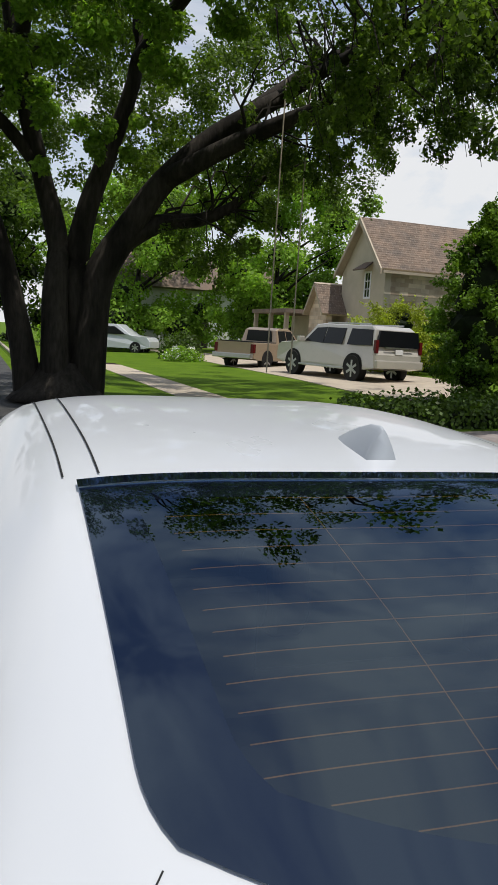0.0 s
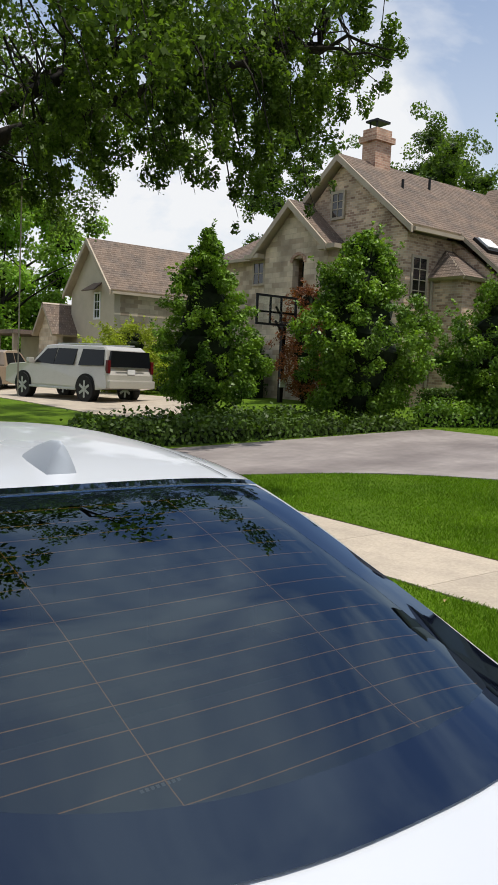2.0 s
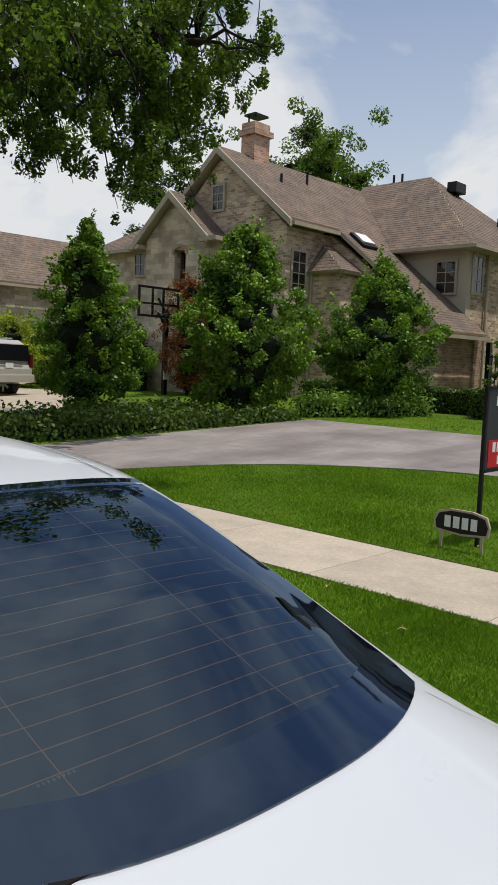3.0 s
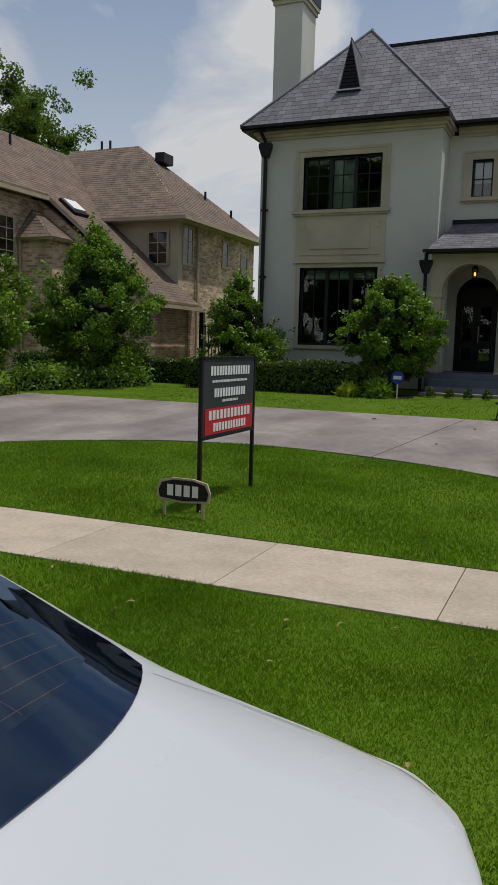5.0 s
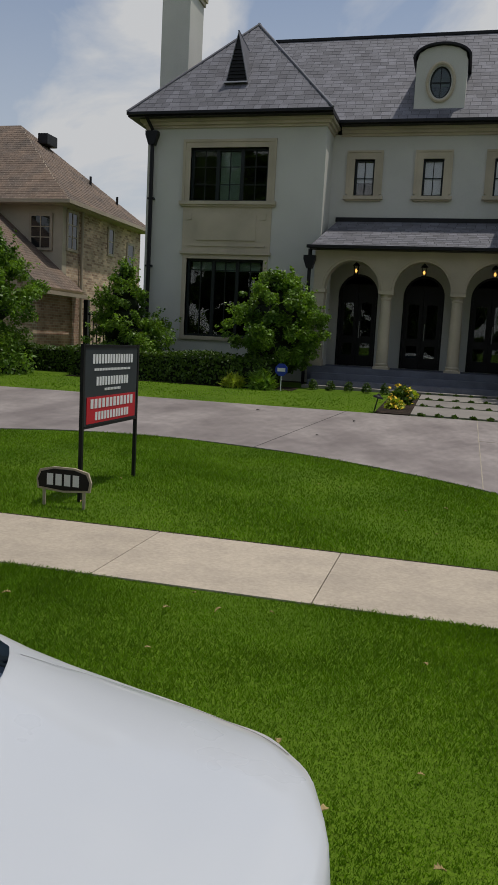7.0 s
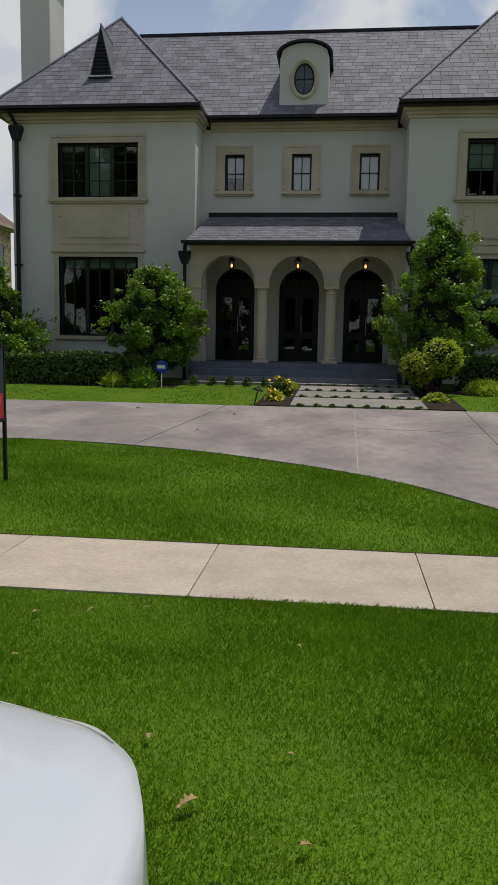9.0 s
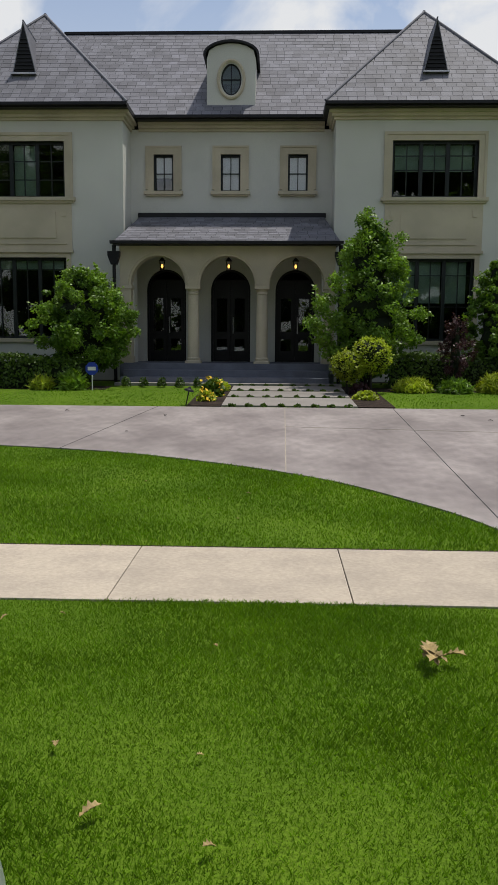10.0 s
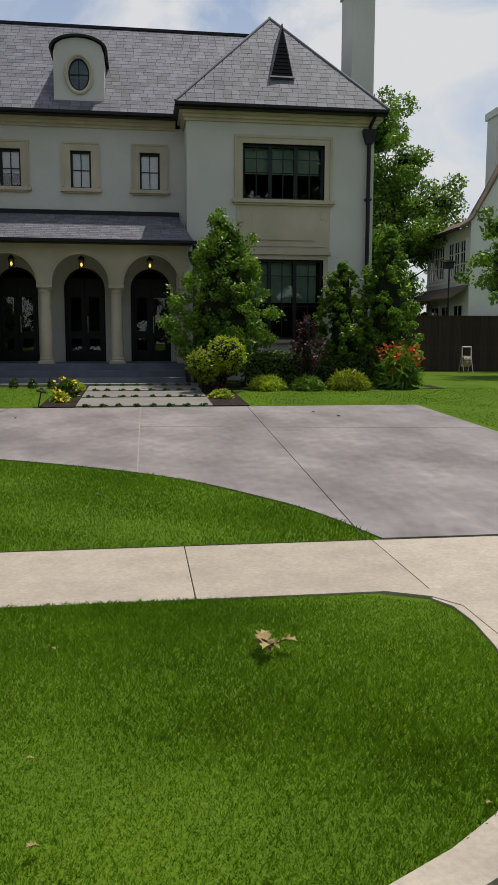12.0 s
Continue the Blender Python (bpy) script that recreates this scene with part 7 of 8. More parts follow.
def build_nest_box():
    b = thing("nest_box", "dark nest box on a thin pole behind the fence", "nest box")
    part("pole", cyl(bmesh.new(), (11.98, 26.3, 0.4), (11.98, 26.3, 4.1), 0.03), DARKMETAL, b)
    part("box", boxes((11.83, 26.25, 4.1, 12.13, 26.55, 4.32)), DARKMETAL, b)
    bm = bmesh.new()
    slab(bm, [(11.76, 26.2, 4.32), (12.2, 26.2, 4.32), (12.2, 26.6, 4.42), (11.76, 26.6, 4.42)], 0.03)
    part("roof", bm, DARKMETAL, b)


build_nest_box()


def build_hose_reel():
    r = thing("hose_reel", "pale garden hose reel on the side lawn", "hose reel")
    x, y, z = 12.0, 24.6, 0.5
    for s in (-0.16, 0.16):
        part("frame_leg", tube(bmesh.new(), [(x + s, y - 0.22, z), (x + s, y - 0.05, z + 0.45), (x + s, y, z + 0.86), (x + s, y + 0.06, z + 0.45), (x + s, y + 0.22, z)], 0.018, 0.018, 6), ALLOY, r)
    part("handle", cyl(bmesh.new(), (x - 0.16, y, z + 0.86), (x + 0.16, y, z + 0.86), 0.02), ALLOY, r)
    for k in range(6):
        part("hose_coil", tube(bmesh.new(), [(x - 0.12 + 0.045 * k, y + 0.17 * math.cos(a), z + 0.38 + 0.17 * math.sin(a)) for a in [2 * math.pi * i / 16 for i in range(17)]], 0.02, 0.02, 6), TRIMM, r)


build_hose_reel()

# ---- parked vehicles next door ----


def wheel_set(parent, pts, rad, wd):
    me_t = mesh_of(lathe(bmesh.new(), (0, 0, 0), [(rad * 0.62, -wd / 2), (rad * 0.95, -wd / 2), (rad, -wd / 3), (rad, wd / 3), (rad * 0.95, wd / 2), (rad * 0.62, wd / 2)], 28), RUBBER, "tyre")
    bm = bmesh.new()
    for k in range(6):
        a = k * math.pi / 3
        box(bm, -rad * 0.09, rad * 0.05, -wd / 2 - 0.01, rad * 0.09, rad * 0.62, wd / 2 + 0.01)
        bmesh.ops.rotate(bm, verts=list(bm.verts)[8 * k:8 * k + 8], cent=(0, 0, 0), matrix=Matrix.Rotation(a, 3, 'Z'))
    cyl(bm, (0, 0, -wd / 2 - 0.015), (0, 0, wd / 2 + 0.015), rad * 0.14, n=12)
    me_r = mesh_of(bm, ALLOY, "rim")
    for x, y in pts:
        w = new("wheel")
        w.parent = parent
        w.matrix_local = pose(x, y, rad, 90, 0, 0)
        for nm, me in (("tyre", me_t), ("rim", me_r)):
            o = new(nm, me)
            o.parent = w


def hull(bm, prof, hw, tuck=0.0, ztuck=1e9, bulge=0.03):
    """A body from a side outline prof of (x, z), hw half wide, leaning in above ztuck by tuck."""
    rows = []
    top = max(p[1] for p in prof)
    for f in (-1, -0.94, -0.6, 0, 0.6, 0.94, 1):
        row = []
        for x, z in prof:
            k = 0 if z < ztuck else (z - ztuck) / max(0.01, top - ztuck)
            w = hw - tuck * k
            edge = 0.035 if abs(f) == 1 else 0
            cx = sum(p[0] for p in prof) / len(prof)
            row.append(bm.verts.new((x + (cx - x) * edge * 0.5, f * w, z - (edge if z > ztuck * 0.99 or z == top else 0) * 0.8)))
        rows.append(row)
    n = len(prof)
    for a, b in zip(rows, rows[1:]):
        for k in range(n):
            bm.faces.new((a[k], a[(k + 1) % n], b[(k + 1) % n], b[k]))
    bm.faces.new(rows[0])
    bm.faces.new(rows[-1][::-1])
    return bm


def side_panel(bm, pts, y, th=0.012):
    prism(bm, pts, 'y', y - th, y + th)


def build_big_suv():
    c = thing("silver_suv", "long pale silver sport utility vehicle on the neighbour's drive", "car")
    L = 2.85
    prof = [(-L, 0.52), (-L, 0.95), (-L + 0.08, 1.10), (-L + 0.22, 1.75), (-L + 0.42, 1.87), (0.2, 1.90), (0.62, 1.86), (1.25, 1.27), (2.60, 1.18), (2.80, 1.04), (2.85, 0.55), (2.4, 0.45), (-2.4, 0.45)]
    part("body", hull(bmesh.new(), prof, 1.0, 0.20, 1.18), SILVER, c, "pale silver painted body")
    for s in (-1, 1):
        for a in ([(-2.62, 1.24), (-2.50, 1.74), (-1.42, 1.76), (-1.36, 1.22)], [(-1.08, 1.22), (-1.14, 1.76), (-0.10, 1.77), (-0.05, 1.22)], [(-0.02, 1.22), (-0.06, 1.77), (0.52, 1.74), (1.05, 1.26)]):
            bm = bmesh.new()
            lo = [bm.verts.new((p[0], s * (1.0 - 0.20 * (p[1] - 1.18) / 0.72 + 0.006), p[1])) for p in a]
            hi = [bm.verts.new((p[0], s * (1.0 - 0.20 * (p[1] - 1.18) / 0.72 - 0.02), p[1])) for p in a]
            bm.faces.new(lo)
            for k in range(4):
                bm.faces.new((lo[k], lo[(k + 1) % 4], hi[(k + 1) % 4], hi[k]))
            part("side_window", bm, CARGLASS, c, "dark tinted side window")
        part("tail_lamp", boxes((-L - 0.004, s * 0.93 - 0.06, 1.0, -L + 0.12, s * 0.93 + 0.06, 1.42), bev=0.02), REDLENS, c, "upright red tail lamp")
        part("mirror", boxes((1.05, s * 1.0 - 0.02 + (0.02 if s > 0 else -0.22), 1.22, 1.22, s * 1.0 + (0.22 if s > 0 else 0.02), 1.42), bev=0.04), SILVER, c)
        part("sill", boxes((-1.3, s * 0.99 - 0.05, 0.40, 1.3, s * 0.99 + 0.05, 0.47), bev=0.015), ALLOY, c, "chrome side step")
        part("roof_rail", boxes((-2.2, s * 0.70 - 0.02, 1.90, 0.1, s * 0.70 + 0.02, 1.95), bev=0.01), ALLOY, c)
        for wx in (-1.75, 1.70):
            bm = bmesh.new()
            prism(bm, [(wx + 0.50 * math.cos(a), max(0.44, 0.46 + 0.50 * math.sin(a))) for a in [2 * math.pi * k / 24 for k in range(24)]], 'y', s * 0.985 - 0.02, s * 0.985 + 0.025)
            part("wheel_arch", bm, RUBBER, c)
    bm = bmesh.new()
    prism(bm, [(-0.90, 1.20), (0.90, 1.20), (0.80, 1.72), (-0.80, 1.72)], 'x', -L + 0.04, -L + 0.12)
    r = part("rear_window", bm, CARGLASS, c, "dark rear window")
    r.rotation_euler = (0, 0, 0)
    part("rear_bumper", boxes((-L - 0.10, -0.98, 0.52, -L + 0.1, 0.98, 0.78), bev=0.04), SILVER, c)
    part("plate", boxes((-L - 0.012, -0.16, 0.98, -L + 0.01, 0.16, 1.14)), WHITEP, c, "pale number plate")
    part("chrome_strip", boxes((-L - 0.015, -0.6, 1.02 + 0.15, -L + 0.02, 0.6, 1.02 + 0.19)), ALLOY, c)
    part("windscreen", slab(bmesh.new(), [(0.67, -0.76, 1.825), (1.22, -0.92, 1.31), (1.22, 0.92, 1.31), (0.67, 0.76, 1.825)], -0.012), CARGLASS, c)
    wheel_set(c, [(-1.75, 0.88), (-1.75, -0.88), (1.70, 0.88), (1.70, -0.88)], 0.45, 0.31)
    c.matrix_world = pose(-24.75, 11.65, 0.19, 0, 0, 192)


build_big_suv()


def build_pickup():
    c = thing("tan_pickup", "tan extended-cab pickup truck on the neighbour's drive", "truck")
    prof = [(-2.75, 0.50), (-2.75, 1.15), (-0.75, 1.15), (0.9, 1.15), (2.4, 1.08), (2.65, 0.95), (2.7, 0.5), (2.1, 0.38), (-2.3, 0.42)]
    part("body", hull(bmesh.new(), prof, 0.98, 0.03, 0.9), TAN, c, "tan painted body")
    cab = [(-0.85, 1.13), (-0.75, 1.70), (-0.5, 1.80), (0.35, 1.80), (0.6, 1.72), (1.15, 1.13)]
    part("cab", hull(bmesh.new(), cab, 0.93, 0.16, 1.15), TAN, c)
    for s in (-1, 1):
        for a in ([(-0.66, 1.2), (-0.62, 1.68), (-0.08, 1.70), (-0.05, 1.2)], [(0.02, 1.2), (0.0, 1.70), (0.45, 1.68), (0.88, 1.22)]):
            bm = bmesh.new()
            lo = [bm.verts.new((p[0], s * (0.935 - 0.16 * (p[1] - 1.15) / 0.65 + 0.008), p[1])) for p in a]
            hi = [bm.verts.new((p[0], s * (0.935 - 0.16 * (p[1] - 1.15) / 0.65 - 0.02), p[1])) for p in a]
            bm.faces.new(lo)
            for k in range(4):
                bm.faces.new((lo[k], lo[(k + 1) % 4], hi[(k + 1) % 4], hi[k]))
            part("side_window", bm, CARGLASS, c)
        part("tail_lamp", boxes((-2.77, s * 0.9 - 0.08, 0.72, -2.6, s * 0.9 + 0.08, 1.08), bev=0.02), REDLENS, c)
        for wx in (-1.65, 1.75):
            bm = bmesh.new()
            prism(bm, [(wx + 0.45 * math.cos(a), max(0.36, 0.40 + 0.45 * math.sin(a))) for a in [2 * math.pi * k / 24 for k in range(24)]], 'y', s * 0.97 - 0.02, s * 0.97 + 0.025)
            part("wheel_arch", bm, RUBBER, c)
    part("bed_cover", boxes((-2.70, -0.88, 1.15, -0.88, 0.88, 1.19)), RUBBER, c, "black bed cover")
    bm = bmesh.new()
    prism(bm, [(-0.66, 1.22), (0.66, 1.22), (0.58, 1.68), (-0.58, 1.68)], 'x', -0.84, -0.80)
    part("rear_window", bm, CARGLASS, c)
    part("rear_bumper", boxes((-2.95, -0.95, 0.48, -2.74, 0.95, 0.68), bev=0.03), ALLOY, c, "chrome rear bumper")
    wheel_set(c, [(-1.65, 0.85), (-1.65, -0.85), (1.75, 0.85), (1.75, -0.85)], 0.39, 0.25)
    c.matrix_world = pose(-32.2, 11.6, 0.08, 0, 0, 128)


build_pickup()


def build_far_car():
    c = thing("white_suv", "white sport utility car far along the lawns", "car")
    prof = [(-2.3, 0.40), (-2.3, 0.95), (-2.1, 1.5), (-1.8, 1.65), (0.2, 1.66), (1.1, 1.08), (2.1, 0.98), (2.3, 0.75), (2.3, 0.4), (1.9, 0.30), (-1.9, 0.30)]
    part("body", hull(bmesh.new(), prof, 0.92, 0.16, 1.02), PAINT, c)
    for s in (-1, 1):
        bm = bmesh.new()
        side_panel(bm, [(-1.95, 1.06), (-1.7, 1.50), (0.1, 1.52), (0.8, 1.08)], s * 0.86, 0.06)
        part("side_window", bm, CARGLASS, c)
    wheel_set(c, [(-1.4, 0.82), (-1.4, -0.82), (1.4, 0.82), (1.4, -0.82)], 0.35, 0.22)
    c.matrix_world = pose(-46.5, 7.4, 0.05, 0, 0, 60)


build_far_car()
# neighbour's drive
bmd = bmesh.new()
slab(bmd, [(px_, py_, ground_z(py_) + 0.02) for px_, py_ in ((-52, 9.9), (-24, 9.4), (-18, 9.0), (-15.5, 9.6), (-18, 13.0), (-24, 15.0), (-40, 14.0), (-52, 11.2))], 0.08)
solo("driveway_next_door", bmd, WALK, "pale concrete driveway under the neighbour's cars", "driveway", kind="structure")


def build_hoop():
    h = thing("basketball_hoop", "black basketball hoop on a pole by the brick house", "basketball hoop")
    x, y = -19.9, 16.9
    part("pole", boxes((x - 0.07, y - 0.07, 0.3, x + 0.07, y + 0.07, 3.3)), IRON, h)
    arm = bmesh.new()
    for z in (2.75, 3.2):
        cyl(arm, (x, y, z), (-19.05, 15.85, z + 0.35), 0.04, n=8)
    part("arm", arm, IRON, h)
    bd = new("backboard")
    bd.parent = h
    y0, y1, z0, z1, bx = 14.95, 16.65, 2.95, 3.92, -19.0
    part("board_frame", boxes((bx, y0, z0, bx + 0.06, y0 + 0.07, z1), (bx, y1 - 0.07, z0, bx + 0.06, y1, z1), (bx, y0 + 0.07, z0, bx + 0.06, y1 - 0.07, z0 + 0.07), (bx, y0 + 0.07, z1 - 0.07, bx + 0.06, y1 - 0.07, z1)), IRON, bd)
    pn = part("board_pane", boxes((bx + 0.02, y0 + 0.07, z0 + 0.07, bx + 0.03, y1 - 0.07, z1 - 0.07)), CLEAR, bd, "clear backboard")
    part("brace", boxes((bx - 0.05, 15.55, z0, bx - 0.01, 15.62, z1), (bx - 0.05, 16.0, z0, bx - 0.01, 16.07, z1), (bx - 0.05, y0, 3.35, bx - 0.02, y1, 3.41)), IRON, bd)
    part("rim", tube(bmesh.new(), [(bx + 0.30 + 0.23 * math.cos(a), 15.8 + 0.23 * math.sin(a), 3.05) for a in [2 * math.pi * k / 20 for k in range(21)]], 0.012, 0.012, 6), IRON, h)
    part("meter_box", boxes((x + 0.07, y - 0.12, 0.95, x + 0.13, y + 0.12, 1.22)), WHITEP, h, "small white label plate")


build_hoop()

# ---- small things on the lawns ----


def build_sale_sign():
    s = thing("sale_sign", "charcoal and red sale sign on two dark posts in the lawn", "sign")
    x = -2.45
    for y in (5.60, 6.80):
        part("post", boxes((x - 0.016, y - 0.016, -0.1, x + 0.016, y + 0.016, 1.43)), DARKMETAL, s)
    pn = part("panel", boxes((x - 0.012, 5.625, 0.70, x + 0.012, 6.775, 1.40)), SIGNGREY, s)
    for z in (1.40, 0.675):
        part("frame_rail", boxes((x - 0.018, 5.62, z, x + 0.018, 6.78, z + 0.025)), DARKMETAL, s)
    part("red_panel", boxes((x + 0.012, 5.66, 0.715, x + 0.017, 6.74, 0.955)), SIGNRED, s, "red lower panel")
    # writing shown as plain bars
    rows = [(1.255, 0.085, 5.76, 6.66, 15), (1.190, 0.022, 5.80, 6.60, 24), (1.055, 0.080, 5.84, 6.56, 12), (1.005, 0.022, 6.02, 6.38, 11)]
    for z, hh, a, b, n in rows:
        step = (b - a) / n
        for k in range(n):
            part("print_bar", boxes((x + 0.012, a + step * k + step * 0.16, z, x + 0.016, a + step * (k + 1) - step * 0.16, z + hh)), WHITEP, pn)
    for z, hh, a, b, n in [(0.850, 0.085, 5.72, 6.68, 12), (0.740, 0.075, 5.82, 6.58, 12)]:
        step = (b - a) / n
        for k in range(n):
            part("print_bar", boxes((x + 0.017, a + step * k + step * 0.16, z, x + 0.020, a + step * (k + 1) - step * 0.16, z + hh)), WHITEP, pn)


def build_house_number():
    s = thing("lawn_plaque", "small black plaque with pale rim on two legs", "plaque")
    y, x0, x1 = 5.37, -2.74, -2.24
    c = (x0 + x1) / 2

    def outline(g):
        return [(x0 + g, 0.165 + g), (c, 0.145 + g), (x1 - g, 0.165 + g), (x1 - g + 0.012, 0.25), (x1 - g - 0.02, 0.335 - g), (c + 0.1, 0.365 - g), (c - 0.1, 0.365 - g), (x0 + g + 0.02, 0.335 - g), (x0 + g - 0.012, 0.25)]
    part("rim", prism(bmesh.new(), outline(0.0), 'y', y, y + 0.02), TRIMM, s, "pale beige rim")
    part("plate", prism(bmesh.new(), outline(0.018), 'y', y - 0.006, y), IRON, s)
    for k in range(4):
        xx = c - 0.155 + 0.082 * k
        part("print_bar", boxes((xx, y - 0.010, 0.205, xx + 0.058, y - 0.006, 0.305)), WHITEP, s)
    for xx in (x0 + 0.06, x1 - 0.06):
        part("leg", boxes((xx - 0.012, y + 0.005, -0.05, xx + 0.012, y + 0.018, 0.17)), TRIMM, s)


build_sale_sign()
build_house_number()


def build_front_walk():
    w = thing("front_walk", "pale stepping slabs leading to the porch", "path", kind="structure")
    for y0, y1 in ((13.86, 15.28), (15.44, 16.62), (16.78, 17.90)):
        bm = bmesh.new()
        z0, z1 = ground_z(y0), ground_z(y1)
        slab(bm, [(-0.05, y0, z0 + 0.03), (2.46, y0, z0 + 0.03), (2.46, y1, z1 + 0.03), (-0.05, y1, z1 + 0.03)], 0.12)
        part("walk_slab", bm, PAVER, w)
    part("landing", boxes((-2.9, 17.98, 0.3, 2.5, 18.35, ground_z(18.2) + 0.06)), PAVER, w)
    for a, b in ((-0.70, -0.06), (2.47, 3.15)):
        bm = bmesh.new()
        slab(bm, [(a, 13.84, ground_z(13.84) + 0.02), (b, 13.84, ground_z(13.84) + 0.02), (b, 17.9, ground_z(17.9) + 0.025), (a, 17.9, ground_z(17.9) + 0.025)], 0.05)
        solo("flower_bed", bm, SOIL, "dark mulch bed beside the front walk", "flower bed", kind="structure")
    for x0, x1 in ((-8.6, -2.9), (3.1, 8.2)):
        bm = bmesh.new()
        slab(bm, [(x0, 16.9, ground_z(16.9) + 0.012), (x1, 16.9, ground_z(16.9) + 0.012), (x1, 19.9, 0.512), (x0, 19.9, 0.512)], 0.05)
        solo("flower_bed", bm, SOIL, "dark mulch bed along the house wall", "flower bed", kind="structure")
    # tufts between the slabs
    rng = np.random.default_rng(5)
    k = 0
    first = None
    for y in (13.80, 15.36, 16.70, 17.94):
        for i in range(8):
            x = 0.12 + 0.31 * i + rng.uniform(-0.03, 0.03)
            if first is None:
                pts = rng.normal(size=(70, 3)) * np.array((0.045, 0.035, 0.02)) + np.array((0, 0, 0.05))
                me = quads_mesh("tuft", leaves(rng, pts * np.array((0.7, 0.6, 0.6)), 0.06, 0.1), LEAF_HEDGE)
            ob = new("ground_cover_tuft", me)
            ob.location, ob.rotation_euler = (x, y, ground_z(y) + 0.01), (0, 0, rng.uniform(0, 6))
            tagged(ob, "small dark tuft planted between walk slabs", "plant", "tufts between the slabs")
            first = ob


build_front_walk()


def low_plant(name, label, x, y, rx, rz, n, size, material, group="", flowers=None, nf=0, tall=False):
    rng = np.random.default_rng(int(abs(x * 97 + y * 31)) + n)
    z = ground_z(y)
    t = thing(name, label, "plant", group)
    d = rng.normal(size=(n, 3))
    d /= np.linalg.norm(d, axis=1)[:, None]
    d[:, 2] = np.abs(d[:, 2])
    p = d * np.array((rx, rx, rz)) * (0.55 + 0.45 * rng.random(n))[:, None] + np.array((x, y, z + 0.02))
    strap = name in ("strap_leaf_plant", "canna_lily")
    ob = new("foliage", quads_mesh("foliage", leaves(rng, p, size * (1.25 if strap else 1.0), 0.0 if strap else 0.2, slim=0.22 if strap else 1.0), material))
    ob.parent = t
    if flowers:
        pool = p[p[:, 2] > z + 0.45 * rz] if tall else p
        q = pool[rng.choice(len(pool), nf)] + (rng.normal(size=(nf, 3)) * np.array((0.12, 0.12, 0.10)) + np.array((0, -0.10, 0.16)) if tall else np.array((0, -0.03, 0.08)))
        q = np.repeat(q, 7, axis=0) + rng.normal(size=(nf * 7, 3)) * 0.04
        ob = new("blossom", quads_mesh("blossom", leaves(rng, q, 0.08, 0.3), flowers))
        ob.parent = t
    return t


for i in range(6):
    low_plant("box_ball", "small clipped round box plant in the bed edge", -2.55 + 0.42 * i, 17.6, 0.12, 0.24, 260, 0.05, LEAF_HEDGE, "clipped box balls")
low_plant("flower_clump", "yellow flowering clump at the walk edge", -0.35, 15.6, 0.26, 0.35, 500, 0.10, LEAF_HEDGE, "", YELLOW, 10)
low_plant("flower_clump", "small yellow flowers in mulch by the walk", -0.4, 14.7, 0.2, 0.2, 300, 0.09, LEAF_LIME, "", YELLOW, 4)
low_plant("ground_cover", "leafy ground cover at the walk edge", -0.35, 16.8, 0.3, 0.25, 500, 0.09, LEAF_LIME)
low_plant("ground_cover", "plum ground cover beside the walk", 2.75, 16.2, 0.25, 0.25, 400, 0.08, LEAF_PLUM)
low_plant("ground_cover", "green ground cover beside the walk", 2.75, 15.2, 0.28, 0.18, 400, 0.08, LEAF_LIME)
low_plant("strap_leaf_plant", "low grassy clump before the hedge", 4.0, 17.0, 0.45, 0.3, 2000, 0.16, LEAF_LIME)
low_plant("strap_leaf_plant", "low grassy clump in the front bed", 4.9, 16.9, 0.4, 0.3, 1800, 0.16, LEAF_SHRUB)
low_plant("strap_leaf_plant", "round grassy clump in the front bed", 5.9, 17.0, 0.5, 0.42, 2800, 0.18, LEAF_LIME)
low_plant("strap_leaf_plant", "low mounded plant at the bed end", 7.0, 17.3, 0.45, 0.32, 2000, 0.14, LEAF_SHRUB)
low_plant("strap_leaf_plant", "spiky green clump by the hedge end", -3.6, 16.9, 0.3, 0.45, 500, 0.26, LEAF_SHRUB)
low_plant("strap_leaf_plant", "spiky light clump near the alarm sign", -4.3, 16.9, 0.3, 0.3, 400, 0.2, LEAF_LIME)
low_plant("canna_lily", "tall green lilies with orange red blossoms", 7.15, 17.2, 0.55, 0.95, 900, 0.34, LEAF_SHRUB, "", ORANGE, 40, True)
low_plant("rose_bush", "rose bush with a few red blossoms", 5.9, 18.0, 0.3, 0.8, 500, 0.09, LEAF_HEDGE, "", ORANGE, 3)
low_plant("white_flowers", "white flowering border beyond the tan truck", -35.5, 8.6, 1.1, 0.7, 1200, 0.14, LEAF_BRIGHT, "", WHITEP, 70)
low_plant("flowering_bush", "mounded bush beside the far lawn", -37.5, 9.0, 1.2, 1.4, 1600, 0.16, LEAF_HEDGE)


def build_path_lamp():
    l = thing("path_lamp", "small tilted verdigris path lamp by the driveway", "garden lamp")
    x, y, z = -0.74, 14.0, ground_z(14.0)
    part("stake", cyl(bmesh.new(), (x, y, z - 0.05), (x + 0.07, y, z + 0.27), 0.012, n=8), DARKMETAL, l)
    b = part("shade", lathe(bmesh.new(), (0, 0, 0), [(0.10, 0.0), (0.085, 0.03), (0.04, 0.05), (0.015, 0.085)], 16), DARKMETAL, l)
    b.matrix_local = pose(x + 0.07, y, z + 0.27, 0, 14, 0)


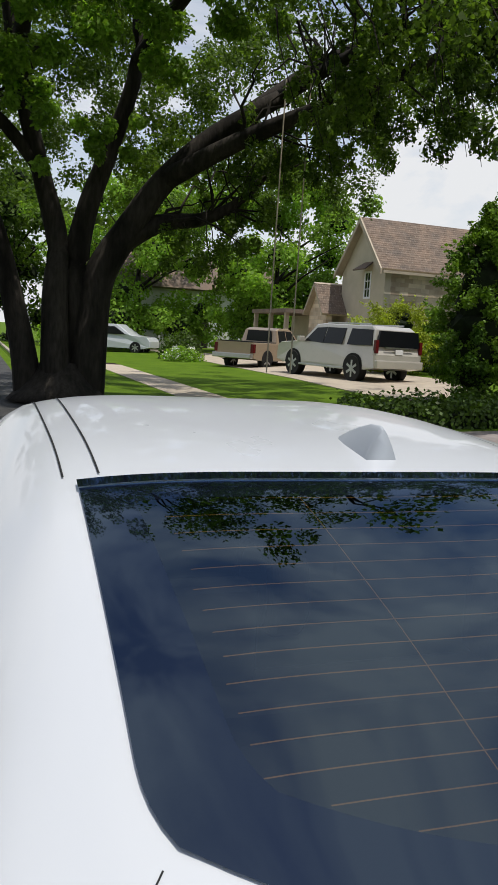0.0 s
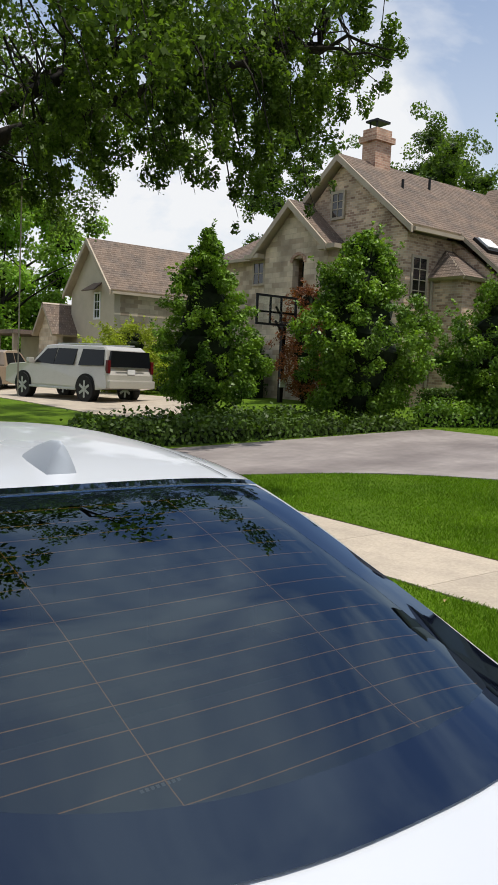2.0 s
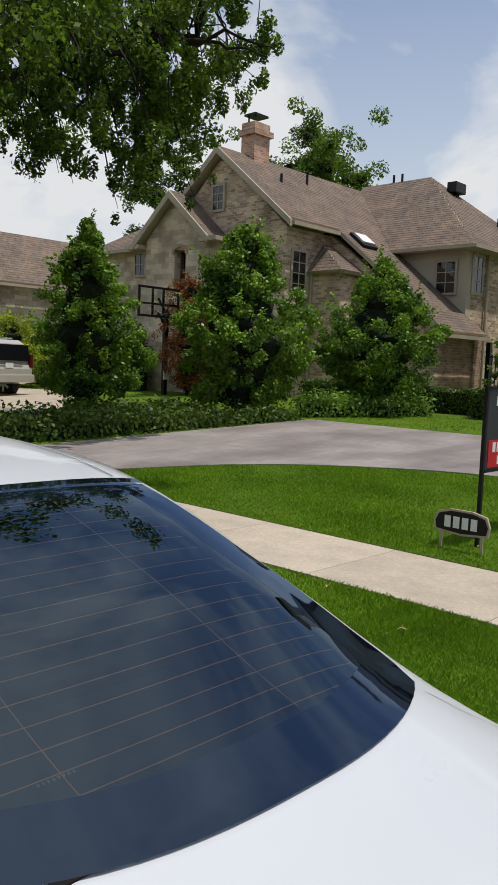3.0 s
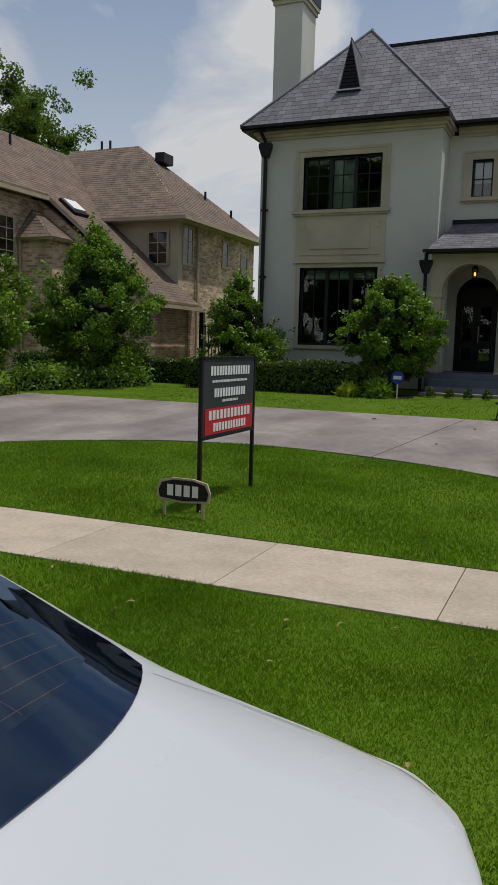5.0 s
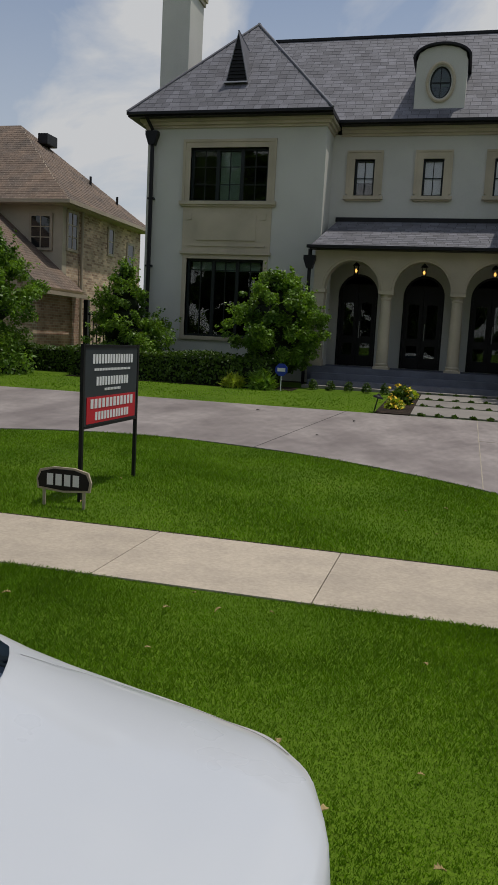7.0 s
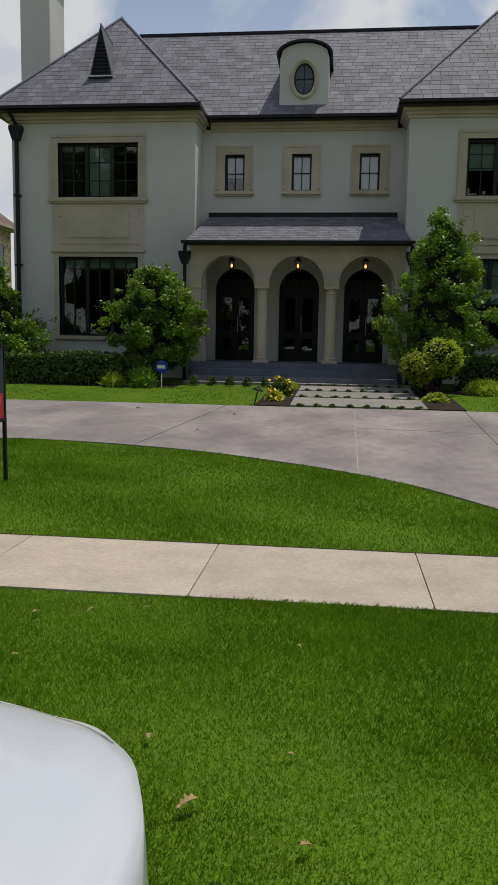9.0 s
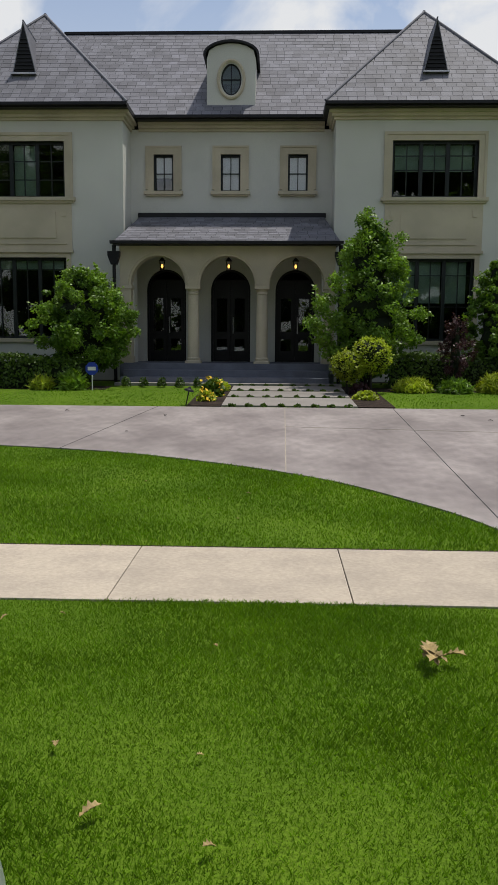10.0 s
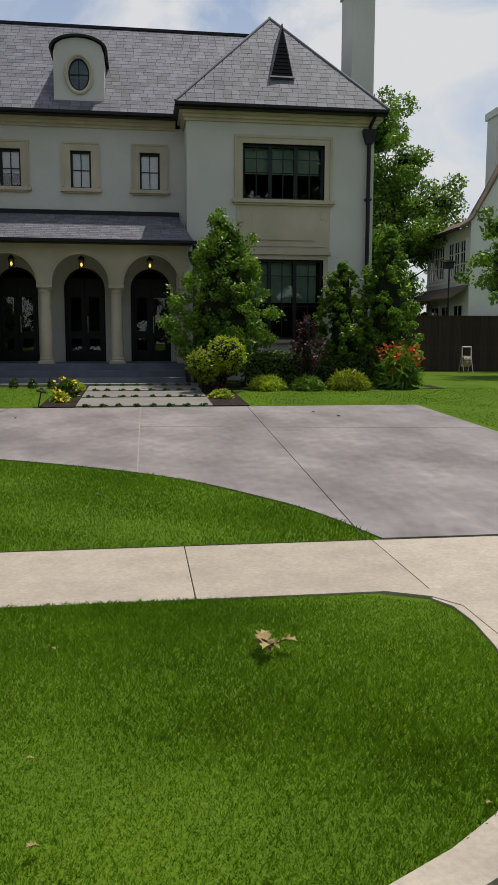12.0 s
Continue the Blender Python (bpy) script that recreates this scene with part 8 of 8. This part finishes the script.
def build_alarm_sign():
    l = thing("alarm_sign", "small blue eight-sided notice on a white stake", "sign")
    x, y, z = -3.15, 16.8, ground_z(16.8)
    part("stake", cyl(bmesh.new(), (x, y, z - 0.05), (x, y, z + 0.42), 0.012, n=8), WHITEP, l)
    part("plate", prism(bmesh.new(), [(x + 0.15 * math.cos(a), z + 0.48 + 0.15 * math.sin(a)) for a in [math.pi / 8 + math.pi / 4 * k for k in range(8)]], 'y', y - 0.02, y - 0.005), BLUESIGN, l)
    part("print_bar", boxes((x - 0.09, y - 0.026, z + 0.44, x + 0.09, y - 0.02, z + 0.52)), WHITEP, l)


build_path_lamp()
build_alarm_sign()


def build_swing_ropes():
    for y in (4.75, 5.25):
        ob = solo("swing_rope", tube(bmesh.new(), [(-14.0, y, 6.3), (-14.0, y - 0.02, 3.5), (-14.0, y - 0.03, 0.8)], 0.014, 0.014, 6), TRIMM, "pale rope hanging from the oak limb", "rope", "swing ropes")


build_swing_ropes()


def oak_leaf(name, label, x, y, z, size, rz, tilt, material=DRYLEAF, group="fallen leaves"):
    """A dry lobed leaf, curled along its middle."""
    bm = bmesh.new()
    lobes = [(0, 0.0), (0.10, 0.10), (0.05, 0.2), (0.22, 0.32), (0.10, 0.42), (0.30, 0.58), (0.12, 0.66), (0.20, 0.84), (0.06, 0.88), (0.0, 1.0)]
    rows = []
    for w, l in lobes:
        rows.append([bm.verts.new((s * w * size, l * size, (abs(s) * w * 0.55 + 0.10 * math.sin(l * 3)) * size)) for s in (-1, 0, 1)])
    for a, b in zip(rows, rows[1:]):
        for k in range(2):
            bm.faces.new((a[k], a[k + 1], b[k + 1], b[k]))
    bmesh.ops.remove_doubles(bm, verts=bm.verts, dist=1e-5)
    bmesh.ops.solidify(bm, geom=list(bm.faces), thickness=0.0015)
    ob = solo(name, bm, material, label, "leaf", group)
    ob.matrix_world = pose(x, y, z, tilt, 0, rz)
    return ob


for dx, dy, rz, sz in ((0, -0.06, 20, 0.13), (0.05, -0.02, 60, 0.12), (-0.05, 0.03, -30, 0.11), (0.02, 0.02, 150, 0.12), (0.04, 0.05, 240, 0.10)):
    oak_leaf("dry_leaf", "large curled dry oak leaf on the grass", 1.72 + dx, 2.88 + dy, 0.045, sz * 1.2, rz, 14)
oak_leaf("dry_leaf", "small tan leaf lying on the grass", 0.38, 1.62, 0.04, 0.08, -50, 10)
lr = np.random.default_rng(17)
for k in range(26):
    x, y = lr.uniform(-2.5, 2.7), lr.choice([lr.uniform(1.5, 3.6), lr.uniform(5.3, 7.5)])
    if y > island_edge(x) - 0.4 and y > 4:
        continue
    oak_leaf("dry_leaf", "tiny brown leaf fallen on the lawn", x, y, 0.035 + ground_z(y), lr.uniform(0.03, 0.06), lr.uniform(0, 360), lr.uniform(0, 30))
for k in range(5):
    x, y = lr.uniform(-3, 5), lr.uniform(9.8, 13.2)
    oak_leaf("dry_leaf", "dark leaf lying on the driveway", x, y, 0.022 + ground_z(y), lr.uniform(0.05, 0.10), lr.uniform(0, 360), 0, BARK)


# ---- grass blades ----


def grass(name, label, polys, per, h, seed, wd=0.0035):
    """Separate blades over a stretch of lawn; polys: (x0, x1, y0, y1 or a function of x)."""
    rng = np.random.default_rng(seed)
    out = []
    for x0, x1, y0, y1 in polys:
        ymax = y1 if not callable(y1) else 9.35
        n = int((x1 - x0) * (ymax - y0) * per)
        x, y = rng.uniform(x0, x1, n), rng.uniform(y0, ymax, n)
        if callable(y1):
            keep = y < np.array([y1(float(v)) for v in x])
            x, y = x[keep], y[keep]
        # keep off the curved kerb
        edge = np.interp(y, [1.2, 1.36, 1.51, 1.78, 2.14, 2.5, 2.85, 3.18, 3.42, 3.56, 3.60, 3.75, 3.8, 4.9, 4.92], [1.68, 2.02, 2.23, 2.46, 2.65, 2.78, 2.84, 2.875, 2.87, 2.78, 2.62, 2.4, 2.3, 2.9, 99])
        keep = x < edge
        x, y = x[keep], y[keep]
        out.append(np.stack([x, y], 1))
    P = np.concatenate(out)
    n = len(P)
    z = 0.036 * (np.clip(P[:, 1], 5, 18.9) - 5)
    patchy = 0.85 + 0.3 * np.sin(P[:, 0] * 2.1 + np.sin(P[:, 1] * 3.3)) * np.cos(P[:, 1] * 1.7)
    hh = h * rng.uniform(0.5, 1.25, n) * patchy
    a = rng.uniform(0, 2 * np.pi, n)
    lean = rng.uniform(0.15, 0.9, n) * hh
    b = rng.uniform(0, 2 * np.pi, n)
    base = np.column_stack([P, z - 0.004])
    side = np.column_stack([np.cos(a), np.sin(a), np.zeros(n)]) * (wd * rng.uniform(0.7, 1.4, n))[:, None]
    tip = base + np.column_stack([np.cos(b) * lean, np.sin(b) * lean, hh])
    mid = base + np.column_stack([np.cos(b) * lean * 0.35, np.sin(b) * lean * 0.35, hh * 0.6])
    q = np.stack([base - side, base + side, mid + side * 0.8, tip], axis=1)
    ob = new(name, quads_mesh(name, q, GRASSBLADE))
    tagged(ob, label, "grass", kind="stuff")


grass("grass", "close-cut green grass of the street verge", [(-0.6, 2.9, 1.22, 2.2), (-2.0, 2.9, 2.2, 3.755)], 17000, 0.029, 41, 0.0018)
grass("grass", "green grass of the verge by the parked car", [(-5.5, -0.6, 1.22, 2.2), (-6.5, -2.0, 2.2, 3.755)], 8000, 0.032, 42, 0.0027)
grass("grass", "green grass on the lawn island", [(-8.2, 2.9, 4.945, island_edge)], 4700, 0.034, 43, 0.0036)
grass("grass", "green grass of the front lawn", [(-10.8, -0.75, 13.74, 17.2), (3.2, 9.5, 13.74, 17.2), (6.5, 10, 5.2, 13.7)], 320, 0.026, 44, 0.010)
